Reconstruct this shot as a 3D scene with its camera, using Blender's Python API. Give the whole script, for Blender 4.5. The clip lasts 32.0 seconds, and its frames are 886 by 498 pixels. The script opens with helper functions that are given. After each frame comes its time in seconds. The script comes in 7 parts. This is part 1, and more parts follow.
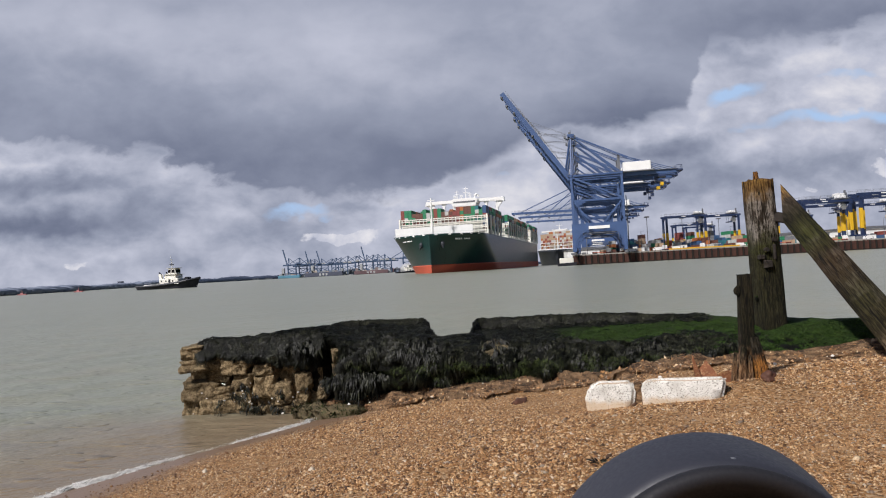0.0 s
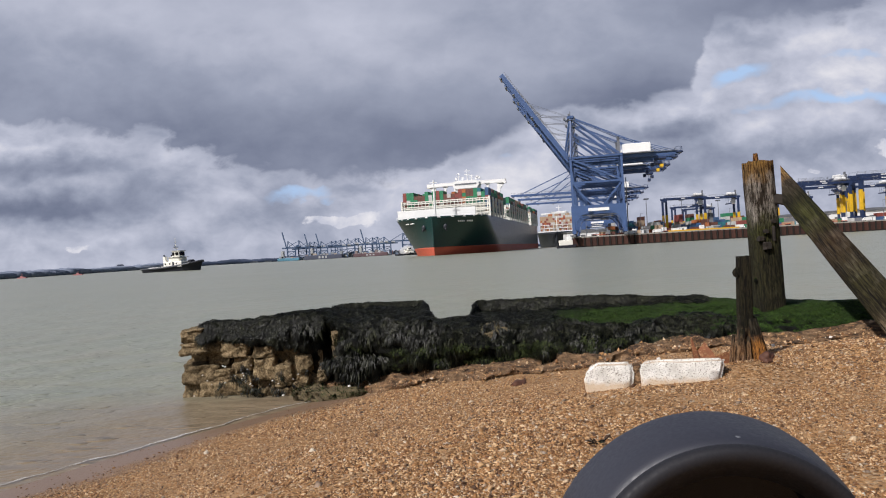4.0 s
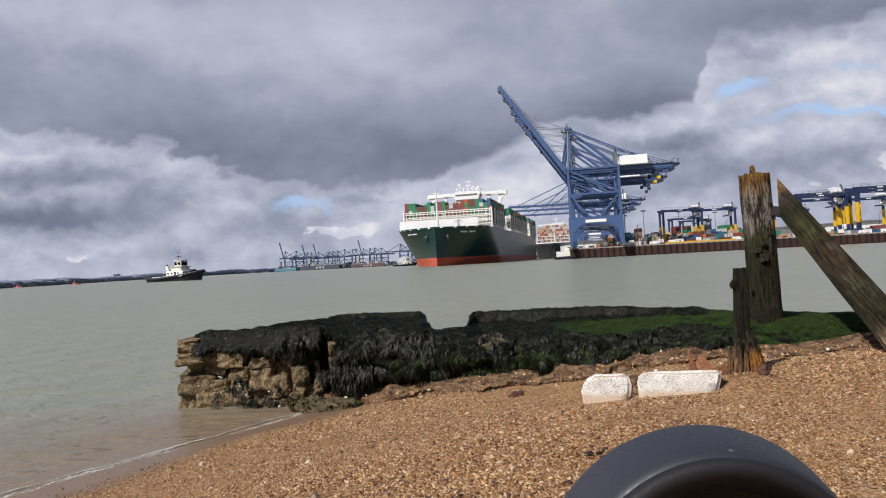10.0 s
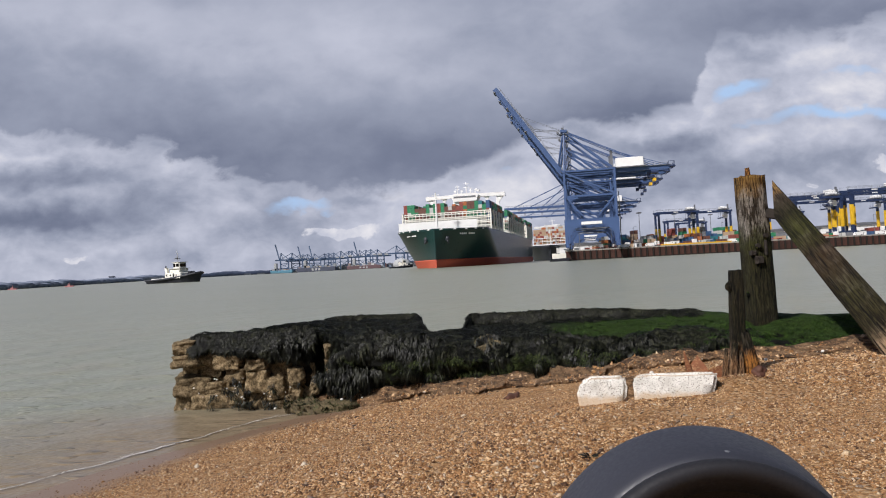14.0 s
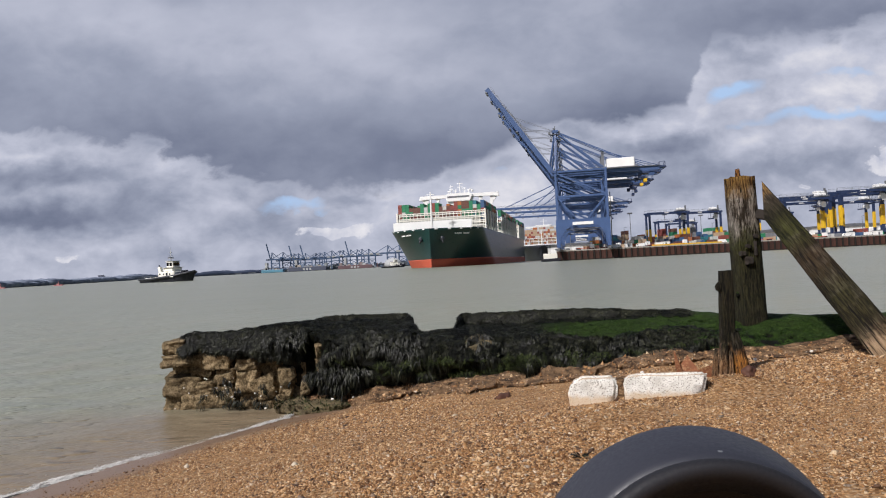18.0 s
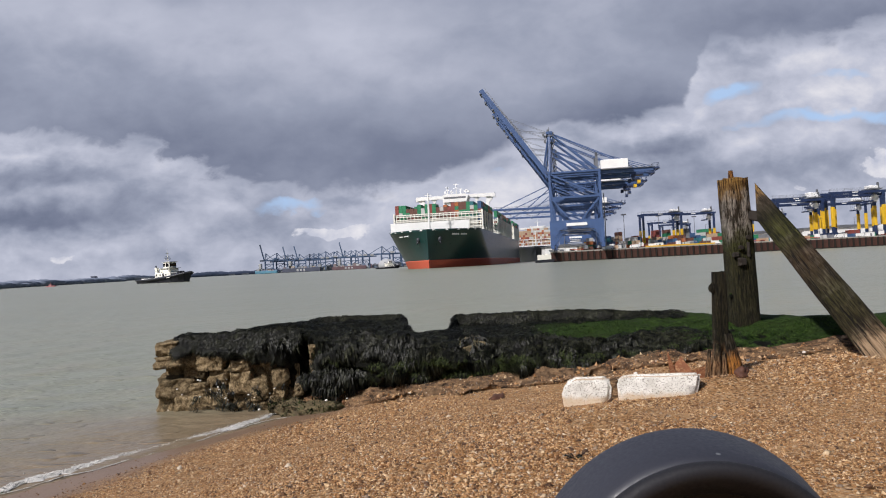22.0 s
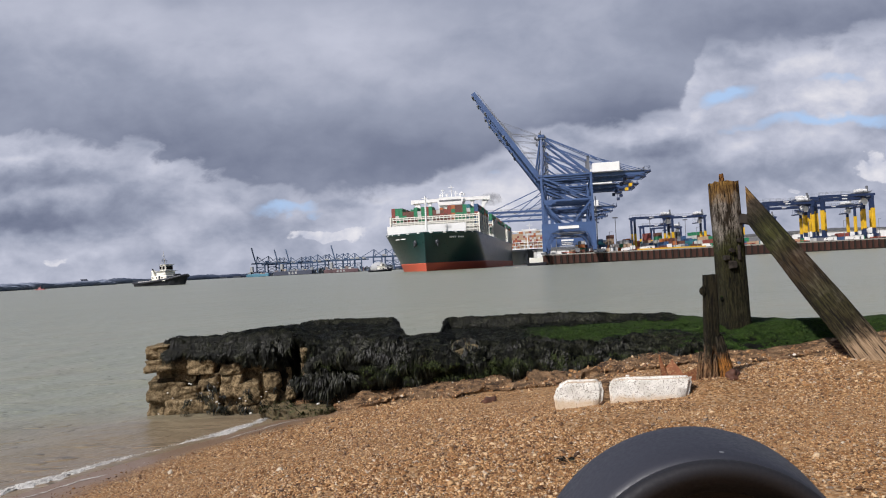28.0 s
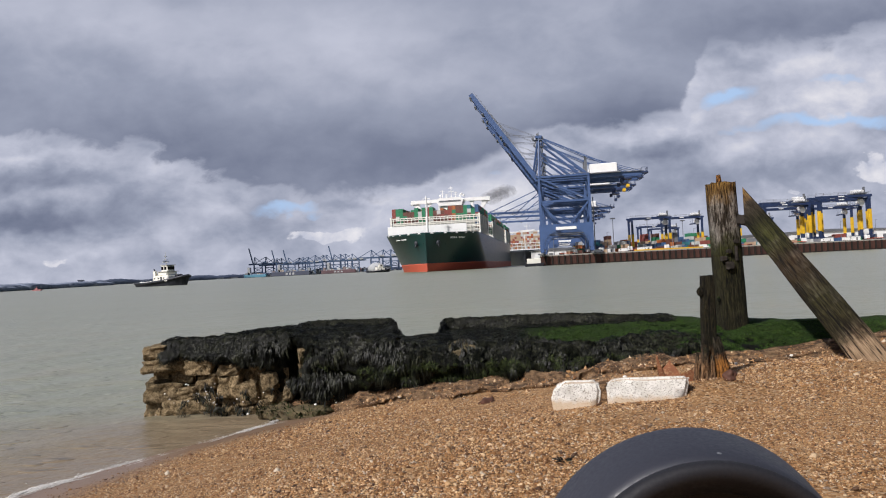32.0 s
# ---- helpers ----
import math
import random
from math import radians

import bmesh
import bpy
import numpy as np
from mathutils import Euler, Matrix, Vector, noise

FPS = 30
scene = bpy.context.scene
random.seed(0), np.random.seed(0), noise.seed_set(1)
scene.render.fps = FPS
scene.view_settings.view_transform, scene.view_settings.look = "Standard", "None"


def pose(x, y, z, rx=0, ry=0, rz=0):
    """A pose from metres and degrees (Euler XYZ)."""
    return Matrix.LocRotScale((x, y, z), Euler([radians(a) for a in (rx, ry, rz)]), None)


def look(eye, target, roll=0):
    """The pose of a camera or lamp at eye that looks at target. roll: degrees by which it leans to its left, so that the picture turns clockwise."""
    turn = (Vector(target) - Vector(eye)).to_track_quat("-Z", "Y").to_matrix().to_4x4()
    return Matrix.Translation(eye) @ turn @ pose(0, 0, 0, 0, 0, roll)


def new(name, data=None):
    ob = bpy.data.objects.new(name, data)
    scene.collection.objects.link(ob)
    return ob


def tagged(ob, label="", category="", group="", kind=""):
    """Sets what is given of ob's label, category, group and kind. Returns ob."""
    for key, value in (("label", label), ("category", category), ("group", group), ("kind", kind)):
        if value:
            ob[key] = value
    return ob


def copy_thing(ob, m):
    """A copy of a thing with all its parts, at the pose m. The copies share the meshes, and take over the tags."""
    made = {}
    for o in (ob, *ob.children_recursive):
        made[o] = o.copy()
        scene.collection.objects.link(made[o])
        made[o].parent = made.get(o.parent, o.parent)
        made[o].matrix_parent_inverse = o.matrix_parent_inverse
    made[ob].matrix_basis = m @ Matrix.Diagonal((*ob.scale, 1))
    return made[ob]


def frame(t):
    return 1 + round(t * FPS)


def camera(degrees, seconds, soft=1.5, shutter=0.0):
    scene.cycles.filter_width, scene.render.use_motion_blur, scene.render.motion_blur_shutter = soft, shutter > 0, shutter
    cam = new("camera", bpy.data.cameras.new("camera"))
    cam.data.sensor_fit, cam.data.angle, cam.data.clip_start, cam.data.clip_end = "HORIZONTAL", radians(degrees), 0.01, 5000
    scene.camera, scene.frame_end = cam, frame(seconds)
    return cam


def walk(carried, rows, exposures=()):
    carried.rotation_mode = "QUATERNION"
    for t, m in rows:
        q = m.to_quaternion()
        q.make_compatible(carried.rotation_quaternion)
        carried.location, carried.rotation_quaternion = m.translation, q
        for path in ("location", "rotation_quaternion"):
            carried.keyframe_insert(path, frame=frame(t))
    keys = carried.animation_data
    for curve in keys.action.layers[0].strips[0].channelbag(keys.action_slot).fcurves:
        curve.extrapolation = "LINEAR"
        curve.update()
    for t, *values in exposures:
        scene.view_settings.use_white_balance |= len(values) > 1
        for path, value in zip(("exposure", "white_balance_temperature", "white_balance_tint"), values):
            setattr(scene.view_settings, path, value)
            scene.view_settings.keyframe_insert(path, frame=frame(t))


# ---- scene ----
import itertools

# The camera stands on the shingle; only its aim drifts.
EYE = Vector((0.0, 0.0, 2.2))
SECONDS = 32.0


def aim(yaw, pitch, roll):
    """The camera's pose from its yaw to the left, pitch upwards and roll, in degrees."""
    return pose(EYE.x, EYE.y, EYE.z, 0, 0, yaw) @ pose(0, 0, 0, 90 + pitch) @ pose(0, 0, 0, 0, 0, roll)


cam = camera(64.0, SECONDS, soft=1.1)
walk(cam, [(t, aim(a, b, c)) for t, a, b, c in (
    (0, 0.35, 1.62, -3.13),
    (0.5, 0.33, 1.30, -3.10),
    (1, 0.26, 0.93, -3.15),
    (1.5, 0.38, 0.42, -3.02),
    (2, 0.34, 0.16, -3.13),
    (2.5, 0.34, 0.14, -3.19),
    (3, 0.38, 0.21, -3.18),
    (3.5, 0.35, 0.20, -3.23),
    (5.5, 0.47, 0.21, -3.26),
    (6, 0.20, 1.24, -3.24),
    (6.5, 0.21, 1.28, -3.09),
    (7, 0.25, 1.30, -3.17),
    (7.5, 0.30, 1.27, -3.10),
    (8, 0.10, 1.17, -3.01),
    (8.5, 0.17, 1.15, -2.97),
    (9, 0.19, 1.10, -3.03),
    (9.5, 0.20, 1.03, -3.02),
    (10, 0.12, 1.07, -3.04),
    (10.5, 0.10, 1.02, -3.02),
    (11, 0.07, 0.91, -2.96),
    (11.5, 0.12, 0.99, -2.96),
    (12, 0.13, 1.07, -2.95),
    (12.5, 0.05, 1.03, -2.99),
    (13, 0.00, 1.00, -2.95),
    (13.5, -0.07, 1.06, -2.94),
    (14, -0.21, 1.21, -3.02),
    (14.5, -0.26, 1.17, -2.92),
    (16.5, -0.64, 1.24, -2.91),
    (17, -0.76, 1.23, -3.00),
    (17.5, -0.83, 1.18, -2.98),
    (18, -0.90, 1.16, -2.88),
    (18.5, -1.02, 1.18, -2.92),
    (19, -1.16, 1.24, -3.02),
    (19.5, -1.24, 1.29, -2.97),
    (20, -1.31, 1.26, -2.96),
    (20.5, -1.40, 1.23, -2.97),
    (21, -1.34, 1.26, -3.01),
    (21.5, -1.38, 1.25, -3.02),
    (22, -1.38, 1.22, -2.86),
    (22.5, -1.51, 1.27, -2.86),
    (23, -1.43, 1.21, -2.89),
    (23.5, -1.64, 1.24, -2.95),
    (24, -1.64, 1.30, -2.91),
    (24.5, -1.51, 1.34, -2.86),
    (25, -1.62, 1.28, -2.89),
    (25.5, -1.51, 1.28, -2.91),
    (27.5, -1.91, 1.40, -2.84),
    (28, -2.03, 1.43, -2.87),
    (28.5, -2.10, 1.39, -2.82),
    (29, -2.09, 1.40, -2.82),
    (29.5, -2.05, 1.52, -2.87),
    (30, -2.09, 1.48, -2.91),
    (30.5, -2.17, 1.53, -2.92),
    (31, -2.09, 1.41, -2.91),
    (31.5, -2.23, 1.47, -2.88),
    (32, -2.23, 1.48, -2.85),
)], exposures=[(0.0, -0.04, 6300, 14), (1.0, -0.09, 6300, 14), (2.0, 0.03, 6300, 14), (5.0, 0.0, 6300, 14), (32.0, 0.0, 6300, 14)])

# ---------------------------------------------------------------- light
SUN_AZ, SUN_EL = radians(226), radians(43)  # clockwise from +y: to the left of the camera and a little behind it
world = bpy.data.worlds.new("world")
scene.world = world
world.use_nodes = True
wn = world.node_tree.nodes
sky = wn.new("ShaderNodeTexSky")
sky.sky_type, sky.sun_disc = "NISHITA", False
sky.sun_elevation, sky.sun_rotation = SUN_EL, SUN_AZ
sky.air_density, sky.dust_density = 1.0, 2.0
wn["Background"].inputs["Strength"].default_value = 0.05
world.node_tree.links.new(sky.outputs[0], wn["Background"].inputs["Color"])
sun_data = bpy.data.lights.new("sun", "SUN")
sun_data.energy, sun_data.angle, sun_data.color = 4.45, radians(2.0), (1.0, 0.96, 0.90)
sun = new("sun", sun_data)
sun_way = Vector((math.sin(SUN_AZ) * math.cos(SUN_EL), math.cos(SUN_AZ) * math.cos(SUN_EL), math.sin(SUN_EL)))
sun.matrix_world = look(sun_way * 50, (0, 0, 0))

# ---------------------------------------------------------------- helpers


class Nodes:
    """A small writer of node trees."""

    def __init__(self, tree):
        self.tree = tree

    def add(self, kind, inputs=None, **props):
        n = self.tree.nodes.new(kind)
        for k, v in props.items():
            setattr(n, k, v)
        for k, v in (inputs or {}).items():
            if isinstance(v, bpy.types.NodeSocket):
                self.tree.links.new(v, n.inputs[k])
            else:
                n.inputs[k].default_value = v
        return n

    def math(self, op, a, b=0.0, clamp=False):
        return self.add("ShaderNodeMath", {0: a, 1: b}, operation=op, use_clamp=clamp).outputs[0]

    def mix(self, f, a, b):
        n = self.add("ShaderNodeMix", data_type="RGBA")
        for i, v in ((0, f), (6, a), (7, b)):
            if isinstance(v, bpy.types.NodeSocket):
                self.tree.links.new(v, n.inputs[i])
            else:
                n.inputs[i].default_value = v if i == 0 else (*v[:3], 1)
        return n.outputs[2]

    def noise(self, coords, scale, detail=4.0, rough=0.55, distortion=0.0):
        return self.add("ShaderNodeTexNoise", {"Vector": coords, "Scale": scale, "Detail": detail, "Roughness": rough,
                                               "Distortion": distortion}).outputs[0]

    def ramp(self, f, stops):
        n = self.add("ShaderNodeValToRGB", {0: f})
        e = n.color_ramp.elements
        while len(e) < len(stops):
            e.new(0.5)
        for el, (p, c) in zip(e, stops):
            el.position = p
            el.color = (*c, 1) if isinstance(c, tuple) else (c, c, c, 1)
        return n.outputs[0]

    def span(self, f, a, b, lo=0.0, hi=1.0):
        return self.add("ShaderNodeMapRange", {0: f, 1: a, 2: b, 3: lo, 4: hi}).outputs[0]


def material(name):
    m = bpy.data.materials.new(name)
    m.use_nodes = True
    return m, Nodes(m.node_tree), m.node_tree.nodes["Principled BSDF"]


def coords(n, kind="Object"):
    return n.add("ShaderNodeTexCoord").outputs[kind]


def surface(name, colour, rough=0.6, metal=0.0, dark=0.7, scale=3.0, fine=40.0, bump=0.1, dist=0.01, rust=None, vary=0.0, stretch=(1, 1, 1)):
    """A weathered surface: two scales of tone, fine relief, and stains of another colour."""
    m, n, b = material(name)
    p = n.add("ShaderNodeMapping", {"Vector": coords(n), "Scale": stretch}).outputs[0]
    big, small = n.noise(p, scale, 5), n.noise(p, fine, 3)
    tone = n.math("ADD", n.math("MULTIPLY", big, 0.65), n.math("MULTIPLY", small, 0.35))
    c = n.mix(n.span(tone, 0.32, 0.66), tuple(v * dark for v in colour), colour)
    if rust:
        c = n.mix(n.span(n.noise(p, scale * 2.3, 6, 0.65), 0.52, 0.66, 0, 0.85), c, rust)
    if vary:
        r = n.add("ShaderNodeObjectInfo").outputs["Random"]
        c = n.add("ShaderNodeHueSaturation", {"Value": n.span(r, 0, 1, 1 - vary, 1 + vary), "Color": c}).outputs[0]
    n.tree.links.new(c, b.inputs["Base Color"])
    n.tree.links.new(n.span(small, 0.3, 0.7, rough * 0.8, min(1, rough * 1.15)), b.inputs["Roughness"])
    b.inputs["Metallic"].default_value = metal
    if bump:
        bp = n.add("ShaderNodeBump", {"Height": tone, "Strength": bump, "Distance": dist})
        n.tree.links.new(bp.outputs[0], b.inputs["Normal"])
    return m


def finish(name, bm, mat, smooth=False):
    me = bpy.data.meshes.new(name)
    bm.normal_update()
    bm.to_mesh(me)
    bm.free()
    for mm in mat if isinstance(mat, (list, tuple)) else [mat]:
        me.materials.append(mm)
    if smooth:
        me.polygons.foreach_set("use_smooth", [True] * len(me.polygons))
    return me


def part(name, bm, mat, parent, label="", smooth=False):
    ob = new(name, finish(name, bm, mat, smooth))
    ob.parent = parent
    return tagged(ob, label)


def thing(name, bm, mat, label, category, group="", smooth=False, kind=""):
    return tagged(new(name, finish(name, bm, mat, smooth) if bm else None), label, category, group, kind)


def piece(name, me, parent, m):
    """A piece that shares its mesh with others, under parent, at the pose m in its space."""
    ob = new(name, me)
    ob.parent = parent
    ob.matrix_basis = m
    return ob


def array_mesh(name, verts, faces, mat, smooth=True):
    """A mesh from arrays of corners and of faces with one number of sides."""
    me = bpy.data.meshes.new(name)
    v, f = np.asarray(verts, np.float32), np.asarray(faces, np.int32)
    me.vertices.add(len(v))
    me.vertices.foreach_set("co", v.ravel())
    me.loops.add(f.size)
    me.loops.foreach_set("vertex_index", f.ravel())
    me.polygons.add(len(f))
    me.polygons.foreach_set("loop_start", np.arange(len(f)) * f.shape[1])
    me.polygons.foreach_set("use_smooth", np.full(len(f), smooth))
    me.update(calc_edges=True)
    for mm in mat if isinstance(mat, (list, tuple)) else [mat]:
        me.materials.append(mm)
    return me


def grid_faces(rows, cols, wrap=False):
    i, j = np.meshgrid(np.arange(rows - 1), np.arange(cols if wrap else cols - 1), indexing="ij")
    k = (j + 1) % cols
    return np.stack([i * cols + j, i * cols + k, (i + 1) * cols + k, (i + 1) * cols + j], -1).reshape(-1, 4)


def box(bm, x0, x1, y0, y1, z0, z1, bevel=0.0):
    m = Matrix.Translation(((x0 + x1) / 2, (y0 + y1) / 2, (z0 + z1) / 2)) @ Matrix.Diagonal((x1 - x0, y1 - y0, z1 - z0, 1))
    made = bmesh.ops.create_cube(bm, size=1, matrix=m)["verts"]
    if bevel:
        bmesh.ops.bevel(bm, geom=list({e for v in made for e in v.link_edges}), offset=bevel, segments=1, affect="EDGES")
    return bm


def beam(bm, a, b, w, h=None):
    """A box section from a to b, w wide and h deep."""
    a, b = Vector(a), Vector(b)
    turn = (b - a).to_track_quat("Z", "Y").to_matrix().to_4x4()
    bmesh.ops.create_cube(bm, size=1, matrix=Matrix.Translation((a + b) / 2) @ turn @ Matrix.Diagonal((w, h or w, (b - a).length, 1)))
    return bm


def tube(bm, a, b, r, r2=None, sides=8):
    a, b = Vector(a), Vector(b)
    turn = (b - a).to_track_quat("Z", "Y").to_matrix().to_4x4()
    bmesh.ops.create_cone(bm, cap_ends=True, segments=sides, radius1=r, radius2=r if r2 is None else r2, depth=(b - a).length,
                          matrix=Matrix.Translation((a + b) / 2) @ turn)
    return bm


def prism(bm, outline, y0, y1):
    """An outline in x and z, from y0 to y1."""
    a = [bm.verts.new((x, y0, z)) for x, z in outline]
    b = [bm.verts.new((x, y1, z)) for x, z in outline]
    bm.faces.new(a)
    bm.faces.new(b[::-1])
    for i in range(len(a)):
        j = (i + 1) % len(a)
        bm.faces.new((a[j], a[i], b[i], b[j]))
    bmesh.ops.recalc_face_normals(bm, faces=bm.faces)
    return bm


def lump(bm, size, seed, rough=0.25, cuts=2, centre=(0, 0, 0)):
    """An uneven stone about size across."""
    made = bmesh.ops.create_icosphere(bm, subdivisions=cuts, radius=1)["verts"]
    for v in made:
        n = 1 + rough * noise.noise(v.co * 1.4 + Vector((seed * 7.1, seed * 3.3, 0))) + rough * 0.4 * noise.noise(v.co * 4 + Vector((seed, 0, 9)))
        v.co = Vector((v.co.x * size[0] * n, v.co.y * size[1] * n, v.co.z * size[2] * n)) / 2 + Vector(centre)
    return bm


def rounded_block(bm, w, d, h, power=8.0, cuts=6):
    """A block with rounded arrises."""
    bmesh.ops.create_cube(bm, size=2)
    bmesh.ops.subdivide_edges(bm, edges=list(bm.edges), cuts=cuts, use_grid_fill=True)
    for v in bm.verts:
        q = (abs(v.co.x) ** power + abs(v.co.y) ** power + abs(v.co.z) ** power) ** (-1 / power)
        v.co = Vector((v.co.x * q * w / 2, v.co.y * q * d / 2, v.co.z * q * h / 2))
    return bm


def wavy(x, y, scale, seed=0.0):
    """Smooth unevenness over arrays x and y, about -1 to 1."""
    a, b = x * scale, y * scale
    return (np.sin(a * 1.7 + b * 0.6 + seed) + np.sin(b * 2.1 - a * 0.9 + seed * 2.3) + np.sin(a * 3.3 + b * 2.9 + seed * 0.7) * 0.5
            + np.sin(a * 5.1 - b * 4.3 + seed * 1.9) * 0.3) / 2.8


def lattice(x, y, seed):
    """Value noise over arrays x and y, 0 to 1."""
    i, j = np.floor(x), np.floor(y)
    a, b = x - i, y - j
    a, b = a * a * (3 - 2 * a), b * b * (3 - 2 * b)

    def at(p, q):
        return np.modf(np.abs(np.sin(p * 127.1 + q * 311.7 + seed * 74.7)) * 43758.5453)[0]

    return (at(i, j) * (1 - a) + at(i + 1, j) * a) * (1 - b) + (at(i, j + 1) * (1 - a) + at(i + 1, j + 1) * a) * b


def crumble(x, y, scale, seed=0.0, octaves=4, keep=0.5):
    """Broken unevenness over arrays x and y, about -1 to 1."""
    total, size, norm = 0.0, 1.0, 0.0
    for k in range(octaves):
        total = total + size * (lattice(x * scale * 2.0 ** k + 5.3 * k, y * scale * 2.0 ** k + 9.1 * k, seed + k) * 2 - 1)
        norm += size
        size *= keep
    return total / norm


# ---------------------------------------------------------------- sky
def cloud_material():
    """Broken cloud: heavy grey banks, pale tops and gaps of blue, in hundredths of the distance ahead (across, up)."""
    m = bpy.data.materials.new("cloudy_sky")
    m.use_nodes = True
    n = Nodes(m.node_tree)
    m.node_tree.nodes.clear()
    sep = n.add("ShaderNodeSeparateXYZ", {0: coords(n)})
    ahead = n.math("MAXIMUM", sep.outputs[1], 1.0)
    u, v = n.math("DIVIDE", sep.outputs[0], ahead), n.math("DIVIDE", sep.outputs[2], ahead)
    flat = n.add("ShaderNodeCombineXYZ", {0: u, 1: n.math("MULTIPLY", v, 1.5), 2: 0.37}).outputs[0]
    moved = n.add("ShaderNodeMapping", {"Vector": flat, "Location": (3.1, 7.7, 1.3)}).outputs[0]
    wu, wv = n.noise(flat, 4.0, 3, 0.5), n.noise(moved, 4.0, 3, 0.5)
    fu, fv = n.noise(flat, 15.0, 4, 0.55), n.noise(moved, 15.0, 4, 0.55)

    def bend(a, w, f, far, near):
        return n.math("ADD", a, n.math("ADD", n.math("MULTIPLY", n.math("SUBTRACT", w, 0.5), far), n.math("MULTIPLY", n.math("SUBTRACT", f, 0.5), near)))

    u2, v2 = bend(u, wu, fu, 0.10, 0.07), bend(v, wv, fv, 0.045, 0.05)

    def blobs(rows):
        total = None
        for cu, cv, ru, rv, amount in rows:
            a = n.math("POWER", n.math("DIVIDE", n.math("SUBTRACT", u2, cu / 100), ru / 100), 2.0)
            b = n.math("POWER", n.math("DIVIDE", n.math("SUBTRACT", v2, cv / 100), rv / 100), 2.0)
            g = n.math("MULTIPLY", n.math("EXPONENT", n.math("MULTIPLY", n.math("ADD", a, b), -1.0)), amount)
            total = g if total is None else n.math("ADD", total, g)
        return total

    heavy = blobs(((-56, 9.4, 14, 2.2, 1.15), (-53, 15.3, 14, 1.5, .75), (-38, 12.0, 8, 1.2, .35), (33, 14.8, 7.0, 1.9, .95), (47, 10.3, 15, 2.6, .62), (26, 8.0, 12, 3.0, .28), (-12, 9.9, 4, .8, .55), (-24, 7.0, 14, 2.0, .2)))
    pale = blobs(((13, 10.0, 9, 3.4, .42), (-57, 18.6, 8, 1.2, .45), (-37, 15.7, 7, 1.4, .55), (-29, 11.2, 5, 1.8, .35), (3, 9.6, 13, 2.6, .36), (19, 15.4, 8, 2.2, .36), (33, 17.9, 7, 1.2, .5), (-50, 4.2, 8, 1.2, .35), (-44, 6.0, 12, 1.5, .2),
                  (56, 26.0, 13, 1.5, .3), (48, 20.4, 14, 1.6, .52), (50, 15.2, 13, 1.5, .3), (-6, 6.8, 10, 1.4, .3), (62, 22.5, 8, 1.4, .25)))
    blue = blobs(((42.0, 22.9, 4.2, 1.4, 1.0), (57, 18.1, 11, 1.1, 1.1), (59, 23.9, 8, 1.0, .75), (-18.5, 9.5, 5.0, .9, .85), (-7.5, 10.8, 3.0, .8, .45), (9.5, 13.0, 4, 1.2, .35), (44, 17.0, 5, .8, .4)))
    puff = n.noise(flat, 6.0, 6, 0.5, 0.0)
    curl = n.noise(flat, 17.0, 5, 0.55, 0.2)
    soft = n.noise(n.add("ShaderNodeMapping", {"Vector": flat, "Location": (9.1, 2.7, 4.3), "Scale": (0.55, 1.0, 1.0)}).outputs[0], 3.4, 4, 0.45)
    across = n.span(bend(u, puff, curl, 0.03, 0.07), -0.70, 0.70)

    def profile(rows):
        return n.ramp(across, tuple(((a + 70) / 140, h / 100) for a, h in rows))

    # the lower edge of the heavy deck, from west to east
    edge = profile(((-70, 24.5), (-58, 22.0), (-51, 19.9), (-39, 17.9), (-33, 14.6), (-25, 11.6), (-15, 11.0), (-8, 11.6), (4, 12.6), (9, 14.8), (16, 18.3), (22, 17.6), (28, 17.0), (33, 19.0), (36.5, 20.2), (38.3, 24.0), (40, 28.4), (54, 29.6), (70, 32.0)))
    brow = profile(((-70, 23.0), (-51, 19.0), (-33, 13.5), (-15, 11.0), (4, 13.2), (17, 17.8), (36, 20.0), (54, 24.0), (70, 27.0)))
    rag = n.math("ADD", n.math("MULTIPLY", n.math("SUBTRACT", puff, 0.5), 0.085), n.math("MULTIPLY", n.math("SUBTRACT", curl, 0.5), 0.085))
    over = n.math("ADD", n.math("SUBTRACT", v, edge), rag)
    mass = n.add("ShaderNodeMapRange", {0: over, 1: -0.007, 2: 0.015}, interpolation_type="SMOOTHSTEP").outputs[0]
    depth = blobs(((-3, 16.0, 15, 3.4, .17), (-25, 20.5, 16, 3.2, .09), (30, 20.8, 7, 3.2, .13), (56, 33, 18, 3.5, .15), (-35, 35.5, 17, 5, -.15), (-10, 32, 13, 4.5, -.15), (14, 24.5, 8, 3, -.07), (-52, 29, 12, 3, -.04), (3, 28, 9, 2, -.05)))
    grainy = n.math("ADD", n.math("MULTIPLY", n.math("SUBTRACT", puff, 0.5), 0.26), n.math("MULTIPLY", n.math("SUBTRACT", curl, 0.5), 0.12))
    deck_tone = n.math("SUBTRACT", n.math("ADD", n.span(n.math("ADD", n.math("SUBTRACT", v, brow), rag), 0.0, 0.20, 0.335, 0.57), n.math("ADD", n.math("MULTIPLY", n.math("SUBTRACT", soft, 0.5), 0.42), grainy)), depth)
    low_tone = n.math("ADD", n.math("SUBTRACT", n.math("ADD", 0.645, n.math("MULTIPLY", pale, 0.36)), n.math("MULTIPLY", heavy, 0.40)),
                      n.math("ADD", n.math("MULTIPLY", n.math("SUBTRACT", puff, 0.5), 0.55), n.math("MULTIPLY", n.math("SUBTRACT", curl, 0.5), 0.62)))
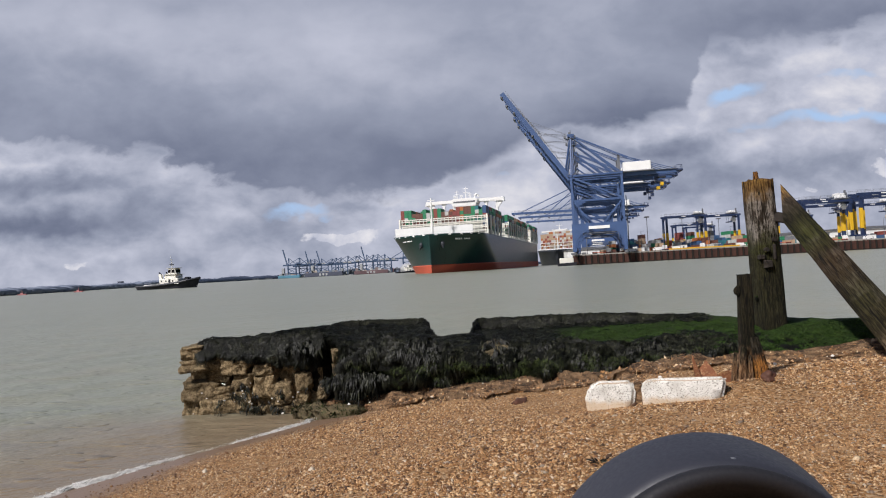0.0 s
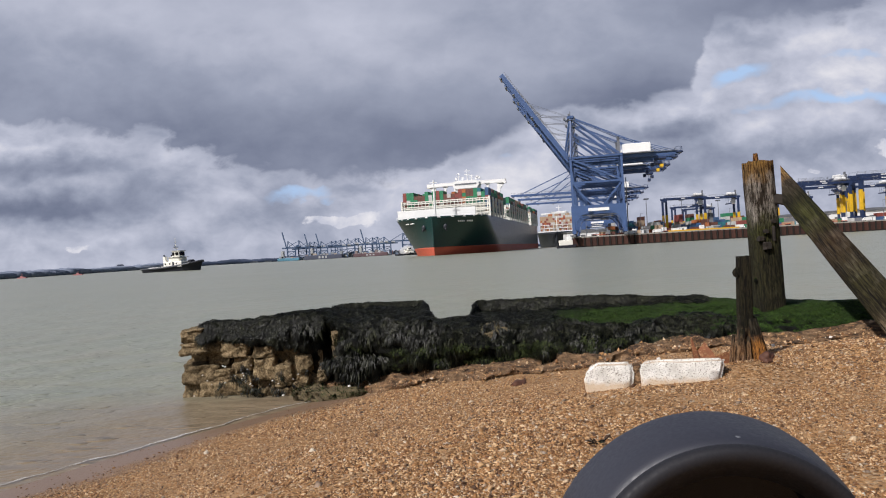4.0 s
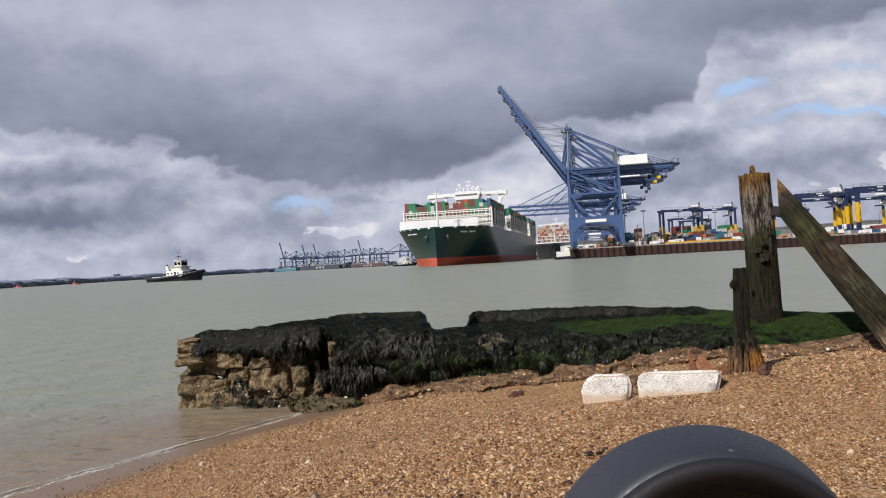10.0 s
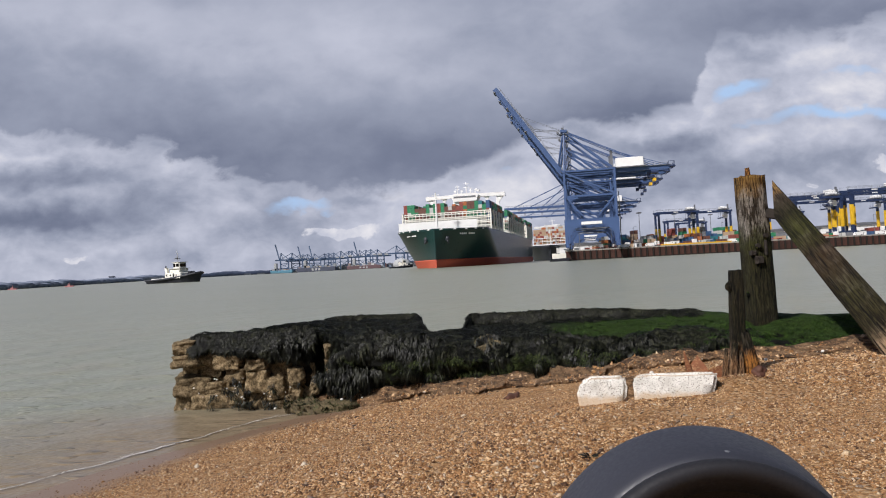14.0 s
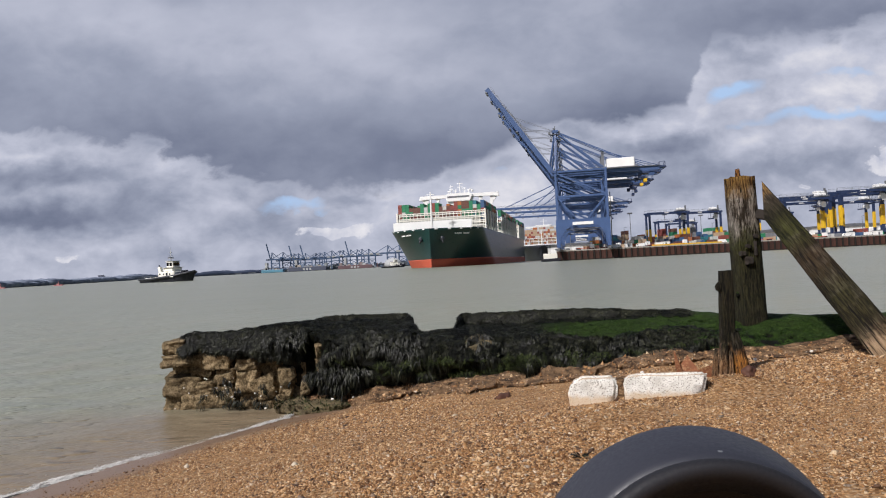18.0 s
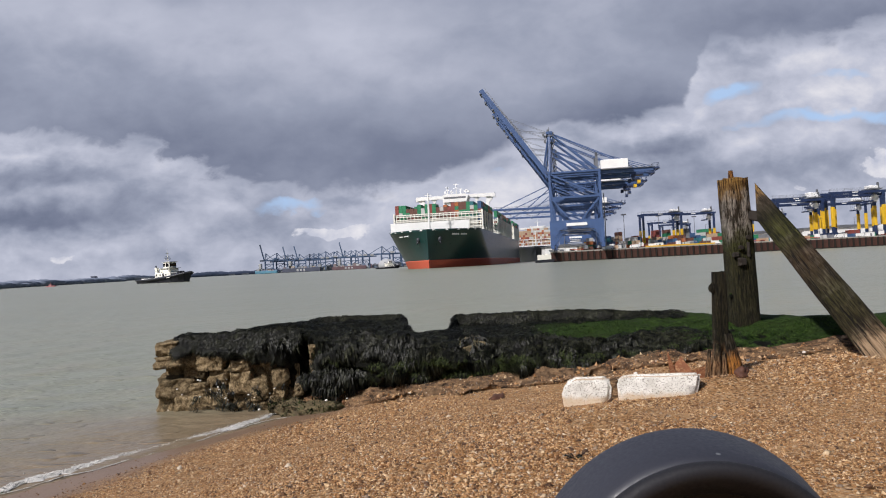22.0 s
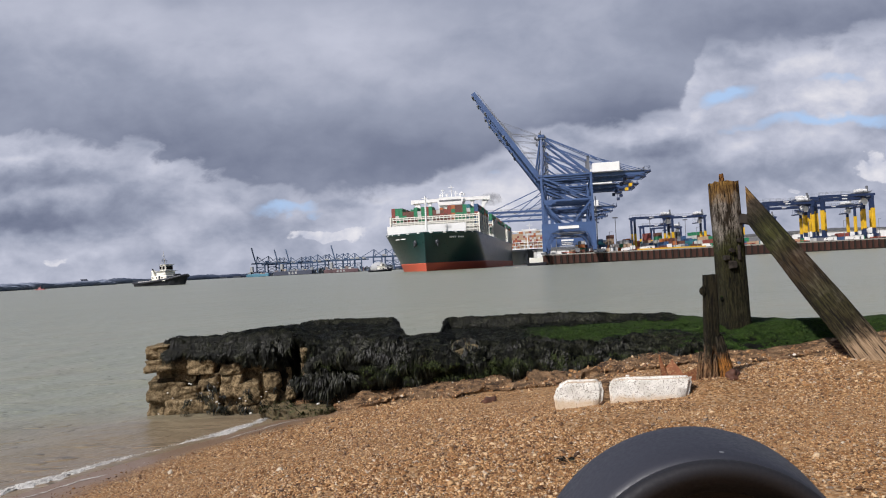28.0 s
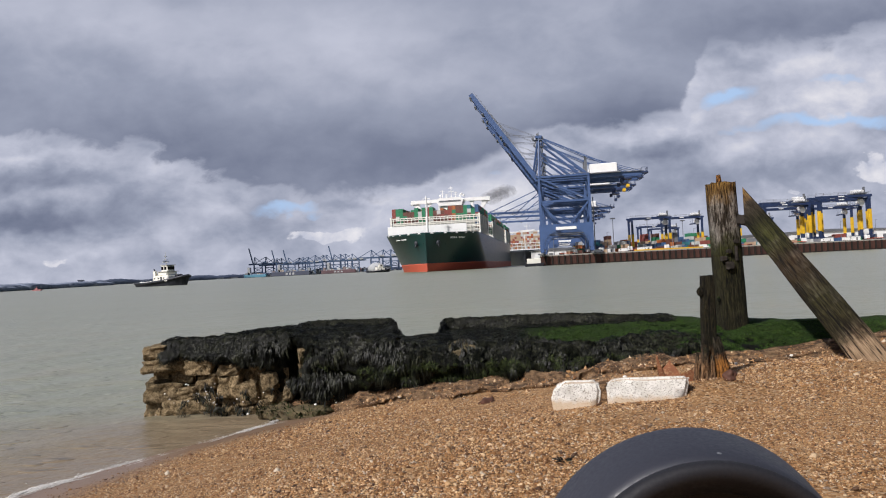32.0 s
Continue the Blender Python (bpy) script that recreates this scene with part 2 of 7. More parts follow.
    stops = ((0.0, (0.116, 0.143, 0.205)), (0.25, (0.190, 0.216, 0.290)), (0.5, (0.318, 0.350, 0.430)), (0.75, (0.530, 0.555, 0.632)), (1.0, (0.82, 0.81, 0.81)))
    gap = n.span(n.math("ADD", blue, n.math("ADD", n.math("MULTIPLY", n.math("SUBTRACT", 0.5, puff), 1.0), n.math("MULTIPLY", n.math("SUBTRACT", 0.5, curl), 0.9))), 0.38, 0.95, 0, 0.9)
    low = n.mix(gap, n.ramp(low_tone, stops), (0.42, 0.60, 0.84))
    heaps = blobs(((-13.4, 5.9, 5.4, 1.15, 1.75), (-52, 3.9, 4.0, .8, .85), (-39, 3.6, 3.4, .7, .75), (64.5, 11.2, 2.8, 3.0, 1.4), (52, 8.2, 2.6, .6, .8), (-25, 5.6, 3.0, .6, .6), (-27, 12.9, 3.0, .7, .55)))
    crisp = n.noise(flat, 24.0, 7, 0.56, 0.2)
    heap = n.span(n.math("ADD", heaps, n.math("ADD", n.math("MULTIPLY", n.math("SUBTRACT", puff, 0.5), 0.7), n.math("MULTIPLY", n.math("SUBTRACT", crisp, 0.5), 2.2))), 0.60, 0.84, 0, 0.95)
    low = n.mix(heap, low, n.ramp(n.math("ADD", 0.86, n.math("MULTIPLY", n.math("SUBTRACT", crisp, 0.5), 0.8)), stops))
    full = n.mix(mass, low, n.ramp(deck_tone, stops))
    light = n.add("ShaderNodeEmission", {"Color": full, "Strength": 1.0})
    out = n.add("ShaderNodeOutputMaterial")
    n.tree.links.new(light.outputs[0], out.inputs[0])
    return m


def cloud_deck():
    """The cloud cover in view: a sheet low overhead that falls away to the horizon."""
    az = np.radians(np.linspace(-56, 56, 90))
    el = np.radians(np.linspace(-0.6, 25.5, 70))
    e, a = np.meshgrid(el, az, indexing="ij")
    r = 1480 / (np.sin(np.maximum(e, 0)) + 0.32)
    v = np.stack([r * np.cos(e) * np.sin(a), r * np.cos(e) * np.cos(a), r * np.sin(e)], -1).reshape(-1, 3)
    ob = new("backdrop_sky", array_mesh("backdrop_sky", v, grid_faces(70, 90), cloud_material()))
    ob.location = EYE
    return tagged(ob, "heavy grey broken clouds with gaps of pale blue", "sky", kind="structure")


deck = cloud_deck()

# ---------------------------------------------------------------- materials
def shingle_material():
    """Flint shingle over sand: ochre, tan, grey and white stones, wet and dark by the water."""
    m, n, b = material("shingle_bed")
    p = coords(n)
    cell = n.add("ShaderNodeTexVoronoi", {"Vector": p, "Scale": 48.0, "Randomness": 1.0})
    tint = n.add("ShaderNodeSeparateColor", {0: cell.outputs["Color"]}).outputs[0]
    c = n.ramp(tint, ((0.0, (0.075, 0.035, 0.012)), (0.25, (0.23, 0.112, 0.040)), (0.5, (0.32, 0.172, 0.068)), (0.75, (0.39, 0.235, 0.110)), (0.95, (0.40, 0.29, 0.18))))
    patch = n.noise(p, 1.1, 5, 0.6)
    sand = n.mix(n.noise(p, 90, 2), (0.33, 0.19, 0.088), (0.46, 0.295, 0.152))
    c = n.mix(n.span(patch, 0.54, 0.66, 0, 0.85), c, sand)
    z = n.add("ShaderNodeSeparateXYZ", {0: n.add("ShaderNodeNewGeometry").outputs["Position"]}).outputs[2]
    wet = n.span(n.math("ADD", z, n.math("MULTIPLY", n.noise(p, 2.2, 4), 0.08)), 0.13, 0.22, 1, 0)
    c = n.mix(wet, c, n.mix(0.10, n.mix(n.noise(p, 14, 5), (0.15, 0.095, 0.062), (0.235, 0.158, 0.108)), c))
    n.tree.links.new(c, b.inputs["Base Color"])
    n.tree.links.new(n.span(wet, 0, 1, 0.8, 0.38), b.inputs["Roughness"])
    b.inputs["Specular IOR Level"].default_value = 0.3
    h = n.math("SUBTRACT", 1.0, cell.outputs["Distance"])
    n.tree.links.new(n.add("ShaderNodeBump", {"Height": n.math("MULTIPLY", h, n.span(wet, 0, 1, 1, 0.12)), "Strength": 0.9, "Distance": 0.012}).outputs[0], b.inputs["Normal"])
    return m


def pebble_material():
    m, n, b = material("flint_pebbles")
    r = n.add("ShaderNodeNewGeometry").outputs["Random Per Island"]
    c = n.ramp(r, ((0.0, (0.045, 0.020, 0.009)), (0.19, (0.165, 0.069, 0.020)), (0.41, (0.315, 0.152, 0.050)), (0.60, (0.45, 0.248, 0.100)), (0.76, (0.60, 0.39, 0.195)),
                   (0.88, (0.74, 0.56, 0.345)), (0.925, (0.38, 0.27, 0.18)), (0.955, (0.16, 0.12, 0.09)), (1.0, (0.75, 0.66, 0.52))))
    p = coords(n)
    c = n.mix(n.span(n.noise(p, 130, 3), 0.4, 0.7, 0, 0.35), c, (0.15, 0.075, 0.03))
    z = n.add("ShaderNodeSeparateXYZ", {0: n.add("ShaderNodeNewGeometry").outputs["Position"]}).outputs[2]
    wet = n.span(n.math("ADD", z, n.math("MULTIPLY", n.noise(p, 2.2, 4), 0.10)), 0.14, 0.28, 1, 0)
    c = n.mix(n.math("MULTIPLY", wet, 0.5), c, (0.10, 0.06, 0.04))
    n.tree.links.new(c, b.inputs["Base Color"])
    n.tree.links.new(n.span(wet, 0, 1, 0.62, 0.2), b.inputs["Roughness"])
    return m


def sea_material():
    """Silty harbour water: opaque grey-green, glossy, with small chop."""
    m, n, b = material("silty_sea")
    p = n.add("ShaderNodeNewGeometry").outputs["Position"]
    long = n.add("ShaderNodeMapping", {"Vector": p, "Scale": (0.5, 1.0, 1.0), "Rotation": (0, 0, 0.25)}).outputs[0]
    broad = n.noise(n.add("ShaderNodeMapping", {"Vector": p, "Scale": (0.25, 1.0, 1.0)}).outputs[0], 0.05, 4)
    c = n.mix(n.span(broad, 0.3, 0.7), (0.220, 0.233, 0.172), (0.268, 0.277, 0.205))
    near = n.noise(p, 0.45, 4)
    c = n.mix(n.span(near, 0.45, 0.75, 0, 0.4), c, (0.265, 0.225, 0.148))
    xyz = n.add("ShaderNodeSeparateXYZ", {0: p})
    off = n.math("ADD", n.math("MULTIPLY", n.math("SUBTRACT", xyz.outputs[0], -3.59), 0.86), n.math("MULTIPLY", n.math("SUBTRACT", xyz.outputs[1], 9.62), -0.51))
    stir = n.span(n.math("ADD", off, n.math("MULTIPLY", n.math("SUBTRACT", near, 0.5), 1.6)), -6.5, -0.3, 0, 0.95)
    stir = n.math("MULTIPLY", stir, n.span(xyz.outputs[1], 11.2, 13.0, 1, 0))
    c = n.mix(stir, c, (0.220, 0.166, 0.106))
    n.tree.links.new(c, b.inputs["Base Color"])
    b.inputs["Roughness"].default_value = 0.28
    b.inputs["IOR"].default_value = 1.33
    h1, h2, h3 = n.noise(long, 1.1, 5, 0.6), n.noise(long, 6.0, 3, 0.6), n.noise(long, 0.12, 3)
    chop = n.span(n.noise(n.add("ShaderNodeMapping", {"Vector": p, "Scale": (0.45, 1.0, 1.0), "Rotation": (0, 0, -0.15)}).outputs[0], 3.2, 2, 0.5), 0.60, 0.74, 0, 0.34)
    h1 = n.math("ADD", h1, chop)
    h = n.math("ADD", n.math("ADD", n.math("MULTIPLY", h1, 1.0), n.math("MULTIPLY", h2, 0.13)), n.math("MULTIPLY", h3, 2.5))
    n.tree.links.new(n.add("ShaderNodeBump", {"Height": h, "Strength": 0.7, "Distance": 0.2}).outputs[0], b.inputs["Normal"])
    return m


def timber_material(name, long, height, zones, pale, head=(0.34, 0.19, 0.045), tan=(0.40, 0.19, 0.065), foot=0.0):
    """Sea-worn oak with its grain along the timber. zones: up its height, the amounts of black slime, green, bare tan and ochre lichen; pale: the height of bleached streaks."""
    m, n, b = material(name)
    p = coords(n)
    grain_p = n.add("ShaderNodeMapping", {"Vector": p, "Scale": long}).outputs[0]
    g = n.noise(grain_p, 44, 6, 0.65, 0.4)
    f = n.noise(grain_p, 160, 3, 0.65)
    crack = n.noise(n.add("ShaderNodeMapping", {"Vector": grain_p, "Location": (4.0, 2.0, 1.0)}).outputs[0], 36, 4, 0.7, 0.5)
    tone = n.math("ADD", n.math("MULTIPLY", g, 0.55), n.math("MULTIPLY", f, 0.45))
    c = n.ramp(tone, ((0.36, (0.009, 0.007, 0.005)), (0.45, (0.030, 0.022, 0.015)), (0.53, (0.062, 0.047, 0.033)), (0.65, (0.135, 0.108, 0.080))))
    blot, big = n.noise(p, 5.0, 5, 0.65), n.noise(n.add("ShaderNodeMapping", {"Vector": p, "Scale": (1, 1, 0.35)}).outputs[0], 7.0, 4, 0.6)
    z = n.add("ShaderNodeSeparateXYZ", {0: p}).outputs[2]
    h = n.math("DIVIDE", n.math("ADD", z, n.math("MULTIPLY", n.math("SUBTRACT", blot, 0.5), 0.55)), height)
    bleach = n.math("MULTIPLY", n.ramp(h, tuple((a, (v, v, v)) for a, v in pale)), n.span(n.math("ADD", n.math("MULTIPLY", big, 0.8), n.math("MULTIPLY", tone, 1.0)), 0.84, 0.98))
    c = n.mix(bleach, c, n.mix(n.span(f, 0.35, 0.6), (0.16, 0.135, 0.11), (0.50, 0.45, 0.39)))
    def layer(c, k, low, high, spot):
        amount = n.ramp(h, tuple((row[0], (row[k],) * 3) for row in zones))
        amount = n.math("MULTIPLY", amount, n.span(spot, 0.34, 0.54, 0.6, 1.0))
        return n.mix(amount, c, n.mix(n.span(tone, 0.45, 0.555), low, high))
    spot = n.noise(p, 3.2, 5, 0.7)
    c = layer(c, 1, (0.0035, 0.0027, 0.002), (0.022, 0.017, 0.011), blot)
    c = layer(c, 2, (0.012, 0.014, 0.004), (0.082, 0.086, 0.018), spot)
    c = layer(c, 3, (0.07, 0.030, 0.012), tan, spot)
    c = layer(c, 4, (0.08, 0.036, 0.010), head, big)
    if foot:
        c = n.mix(n.span(h, foot - 0.02, foot + 0.03, 0.92, 0), c, n.mix(n.span(tone, 0.42, 0.6), (0.22, 0.140, 0.078), (0.50, 0.350, 0.215)))
    c = n.mix(n.span(crack, 0.39, 0.44, 0.95, 0), c, (0.006, 0.0045, 0.0035))
    n.tree.links.new(c, b.inputs["Base Color"])
    b.inputs["Roughness"].default_value = 0.85
    b.inputs["Specular IOR Level"].default_value = 0.2
    n.tree.links.new(n.add("ShaderNodeBump", {"Height": n.math("ADD", n.math("ADD", g, n.math("MULTIPLY", f, 0.5)), n.span(crack, 0.30, 0.42, -0.6, 0)), "Strength": 1.0, "Distance": 0.04}).outputs[0], b.inputs["Normal"])
    return m


def rock_material():
    """Old masonry and mortar under weed: near-black olive, with bright green alga over the level back of the slab."""
    m, n, b = material("weedy_rock")
    p = n.add("ShaderNodeNewGeometry").outputs["Position"]
    xyz = n.add("ShaderNodeSeparateXYZ", {0: p})
    fine, mid = n.noise(p, 38, 4, 0.65), n.noise(p, 7, 5, 0.6)
    weed = n.mix(n.span(fine, 0.35, 0.7), (0.0015, 0.0017, 0.0013), (0.009, 0.0095, 0.006))
    weed = n.mix(n.span(mid, 0.55, 0.75, 0, 0.5), weed, (0.020, 0.020, 0.009))
    alga = n.mix(n.span(n.noise(p, 60, 3), 0.3, 0.7), (0.011, 0.026, 0.004), (0.036, 0.072, 0.009))
    alga = n.mix(n.span(mid, 0.42, 0.62, 0, 0.8), alga, (0.022, 0.034, 0.008))
    warp = n.math("MULTIPLY", n.math("SUBTRACT", n.noise(p, 2.0, 5, 0.6), 0.5), 1.3)
    east = n.span(n.math("ADD", xyz.outputs[0], warp), 1.5, 2.6)
    back = n.span(n.math("ADD", n.math("ADD", xyz.outputs[1], n.math("MULTIPLY", xyz.outputs[0], 0.45)), n.math("MULTIPLY", warp, 0.4)), 11.05, 11.4)
    level = n.span(n.add("ShaderNodeSeparateXYZ", {0: n.add("ShaderNodeNewGeometry").outputs["Normal"]}).outputs[2], 0.3, 0.6)
    ridge = n.span(n.math("ADD", n.math("ADD", xyz.outputs[1], n.math("MULTIPLY", xyz.outputs[0], 0.30)), n.math("MULTIPLY", warp, 0.4)), 13.35, 13.65, 1, 0)
    c = n.mix(n.math("MULTIPLY", n.math("MULTIPLY", east, back), n.math("MULTIPLY", level, ridge)), weed, alga)
    bare = n.math("MULTIPLY", n.span(n.math("ADD", xyz.outputs[0], warp), -2.3, -2.0, 1, 0), n.span(n.math("ADD", xyz.outputs[2], n.math("MULTIPLY", warp, 0.35)), 0.62, 0.80, 1, 0))
    c = n.mix(bare, c, n.mix(n.span(mid, 0.4, 0.7), (0.006, 0.005, 0.003), (0.055, 0.040, 0.022)))
    n.tree.links.new(c, b.inputs["Base Color"])
    b.inputs["Roughness"].default_value = 0.8
    b.inputs["Specular IOR Level"].default_value = 0.15
    n.tree.links.new(n.add("ShaderNodeBump", {"Height": n.math("ADD", fine, mid), "Strength": 1.0, "Distance": 0.05}).outputs[0], b.inputs["Normal"])
    return m


def weed_material(name, low, high, rough, spread=1.0):
    m, n, b = material(name)
    r = n.add("ShaderNodeNewGeometry").outputs["Random Per Island"]
    c = n.mix(n.math("POWER", r, 2.6), low, high)
    c = n.mix(n.span(n.noise(coords(n), 3.0, 5), 0.52, 0.75, 0, 0.45), c, tuple(v * 1.2 for v in high))
    clump = n.math("ADD", n.math("MULTIPLY", n.noise(coords(n), 7.0, 4, 0.6), 0.6), n.math("MULTIPLY", n.noise(coords(n), 22.0, 3), 0.4))
    c = n.add("ShaderNodeHueSaturation", {"Value": n.span(clump, 0.42, 0.60, 1 - 0.75 * spread, 1 + 1.8 * spread), "Color": c}).outputs[0]
    n.tree.links.new(c, b.inputs["Base Color"])
    b.inputs["Roughness"].default_value = rough
    b.inputs["Specular IOR Level"].default_value = 0.16
    return m


def stone_material():
    """Tan stone, gritty with barnacle and grit, stained in blots by weed and damp."""
    m, n, b = material("tan_masonry")
    p = n.add("ShaderNodeNewGeometry").outputs["Position"]
    grit, mid, blot = n.noise(p, 42, 5, 0.75), n.noise(p, 11, 5, 0.6), n.noise(p, 4.5, 6, 0.7)
    tone = n.math("ADD", n.math("MULTIPLY", grit, 0.55), n.math("MULTIPLY", mid, 0.45))
    c = n.ramp(tone, ((0.36, (0.020, 0.015, 0.008)), (0.45, (0.120, 0.085, 0.044)), (0.53, (0.270, 0.200, 0.112)), (0.64, (0.43, 0.335, 0.205))))
    c = n.mix(n.span(blot, 0.52, 0.66, 0, 0.8), c, n.mix(n.span(grit, 0.4, 0.6), (0.010, 0.009, 0.005), (0.075, 0.060, 0.028)))
    r = n.add("ShaderNodeObjectInfo").outputs["Random"]
    c = n.add("ShaderNodeHueSaturation", {"Value": n.span(r, 0, 1, 0.78, 1.28), "Color": c}).outputs[0]
    n.tree.links.new(c, b.inputs["Base Color"])
    b.inputs["Roughness"].default_value = 0.95
    b.inputs["Specular IOR Level"].default_value = 0.2
    n.tree.links.new(n.add("ShaderNodeBump", {"Height": tone, "Strength": 1.0, "Distance": 0.06}).outputs[0], b.inputs["Normal"])
    return m


def silt_material():
    """Crumbling silt in thin beds, with the shade of hollows between them put in as dark colour."""
    m, n, b = material("sandy_silt")
    p = n.add("ShaderNodeNewGeometry").outputs["Position"]
    bed = n.noise(n.add("ShaderNodeMapping", {"Vector": p, "Scale": (1, 1, 3.5)}).outputs[0], 6.0, 6, 0.65, 0.4)
    fine = n.noise(p, 70, 4, 0.6)
    tone = n.math("ADD", n.math("MULTIPLY", bed, 0.7), n.math("MULTIPLY", fine, 0.3))
    c = n.ramp(tone, ((0.40, (0.022, 0.013, 0.007)), (0.46, (0.085, 0.046, 0.021)), (0.515, (0.190, 0.108, 0.052)), (0.58, (0.31, 0.190, 0.098)), (0.66, (0.46, 0.315, 0.180))))
    c = n.mix(n.span(n.noise(p, 2.0, 4), 0.50, 0.62, 0, 0.45), c, (0.18, 0.115, 0.062))
    n.tree.links.new(c, b.inputs["Base Color"])
    b.inputs["Roughness"].default_value = 0.95
    n.tree.links.new(n.add("ShaderNodeBump", {"Height": tone, "Strength": 1.0, "Distance": 0.10}).outputs[0], b.inputs["Normal"])
    return m


MAT_SHINGLE, MAT_PEBBLE, MAT_SEA, MAT_ROCK = shingle_material(), pebble_material(), sea_material(), rock_material()
MAT_POST = timber_material("worn_post_timber", (1, 1, 0.09), 2.46, ((0.0, .9, .25, 0, 0), (0.50, .85, .35, 0, 0), (0.58, .4, .85, 0, 0), (0.63, .2, .7, 0, 0), (0.70, .1, .05, 0, 0), (0.86, 0, 0, 0, .05), (0.92, 0, 0, 0, .8), (1.0, 0, 0, 0, 1.0)), ((0.56, 0), (0.68, .9), (0.91, .8), (0.97, 0)))
MAT_STUMP = timber_material("worn_stump_timber", (1, 1, 0.09), 1.2, ((0.0, 0, 0, .9, 0), (0.24, 0, 0, .9, 0), (0.34, .6, .2, .3, 0), (0.42, 1, .2, 0, 0), (1.0, 1, .1, 0, 0)), ((0.0, .6), (0.22, .5), (0.3, .2), (0.4, .5), (0.55, 0)), tan=(0.38, 0.215, 0.10))
MAT_TORN = timber_material("torn_orange_timber", (1, 1, 0.09), 0.66, ((0.0, 0, 0, .7, 0), (0.5, 0, 0, .9, 0), (0.66, .4, 0, .5, 0), (0.75, .9, .1, 0, 0), (1.0, 1, .1, 0, 0)), ((0.6, 0), (0.8, .8), (1.0, .2)), tan=(0.62, 0.255, 0.045))
MAT_BRACE = timber_material("worn_brace_timber", (1, 1, 0.05), 4.03, ((0.0, 0, 0, .15, 0), (0.15, 0, 0, .15, 0), (0.21, .6, .4, .2, 0), (0.24, .95, .35, .1, 0), (0.36, 1, .35, .05, 0), (0.46, 1, .15, .15, 0), (0.54, .95, .1, .30, 0), (0.60, 1, .3, .12, 0), (0.66, 1, .65, 0, 0), (0.74, 1, .65, 0, 0), (0.80, 1, .2, 0, 0), (0.88, .8, 0, 0, .05), (0.94, 0, 0, 0, .9), (1.0, 0, 0, 0, 1)), ((0.0, .2), (0.19, .1), (0.3, .35), (0.6, .35), (0.8, .3), (0.95, .3)), tan=(0.155, 0.088, 0.042), foot=0.17)
MAT_TIE = surface("tarred_oak", (0.030, 0.022, 0.016), 0.85, dark=0.4, scale=8, fine=60, bump=0.8, dist=0.02)
MAT_WEED = weed_material("bladder_wrack", (0.0014, 0.0017, 0.0011), (0.0195, 0.0205, 0.0115), 0.45)
# the wrack again, coloured a little lighter so level tops seem to catch light
MAT_LYING_LIT = weed_material("lit_matted_wrack", (0.0014, 0.0017, 0.0012), (0.021, 0.022, 0.0135), 0.5)
MAT_ALGA = weed_material("green_alga", (0.011, 0.024, 0.004), (0.034, 0.064, 0.010), 0.75, 0.25)
MAT_FOOT_ALGA = weed_material("olive_alga", (0.009, 0.013, 0.004), (0.033, 0.043, 0.011), 0.7, 0.5)
MAT_STONE = stone_material()
MAT_RUST = surface("rusted_iron", (0.30, 0.11, 0.045), 0.8, 0.2, dark=0.35, scale=12, fine=90, bump=0.6, dist=0.01, rust=(0.42, 0.25, 0.12))
MAT_DARK_STONE = surface("dark_red_stone", (0.115, 0.045, 0.024), 0.75, dark=0.5, scale=14, fine=90, bump=0.5)
MAT_SILT = silt_material()
MAT_LEDGE = surface("silt_crusted_ledge", (0.165, 0.125, 0.062), 0.9, dark=0.25, scale=5, fine=40, bump=1.0, dist=0.06, rust=(0.045, 0.050, 0.014))
MAT_SHELL = surface("bleached_shell", (0.85, 0.82, 0.76), 0.5, dark=0.85)
MAT_FOAM = surface("sea_foam", (0.72, 0.70, 0.66), 0.6, dark=0.6, scale=20, fine=120, bump=0.7, dist=0.02)
MAT_RUBBER = surface("black_rubber", (0.034, 0.036, 0.048), 0.55, dark=0.85, scale=9, fine=600, bump=0.05, dist=0.0005)
MAT_EYECUP = surface("matt_black_rubber", (0.011, 0.011, 0.015), 0.75, dark=0.8, scale=9, fine=600, bump=0.05, dist=0.0005)
MAT_GLASS, _n, _b = material("dark_glass")
_b.inputs["Base Color"].default_value, _b.inputs["Roughness"].default_value, _b.inputs["Specular IOR Level"].default_value = (0.004, 0.004, 0.006, 1), 0.08, 0.25
MAT_CRANE = surface("crane_blue_paint", (0.058, 0.110, 0.255), 0.5, dark=0.75, scale=0.25, fine=2.5, bump=0.05, rust=None)
MAT_RTG = surface("navy_paint", (0.022, 0.040, 0.105), 0.5, dark=0.7, scale=0.3, fine=3, bump=0.05)
MAT_YELLOW = surface("yellow_paint", (0.78, 0.47, 0.02), 0.5, dark=0.8, scale=0.4, fine=4, bump=0.05)
MAT_WHITE = surface("white_marine_paint", (0.90, 0.90, 0.88), 0.5, dark=0.88, scale=0.15, fine=2, bump=0.04)
MAT_PALE = surface("pale_grey_marine_paint", (0.66, 0.65, 0.61), 0.6, dark=0.8, scale=0.3, fine=2, bump=0.04)
MAT_CREAM = surface("cream_marine_paint", (0.90, 0.88, 0.79), 0.5, dark=0.85, scale=0.5, fine=4, bump=0.04)
MAT_GREEN_HULL = surface("dark_green_hull_paint", (0.006, 0.040, 0.036), 0.34, dark=0.75, scale=0.06, fine=1.2, bump=0.05, stretch=(1, 1, 0.35))
MAT_GREEN_HULL.node_tree.nodes["Principled BSDF"].inputs["Specular IOR Level"].default_value = 0.55
MAT_RED_HULL = surface("red_antifouling_paint", (0.58, 0.105, 0.050), 0.6, dark=0.8, scale=0.08, fine=1.5, bump=0.04)
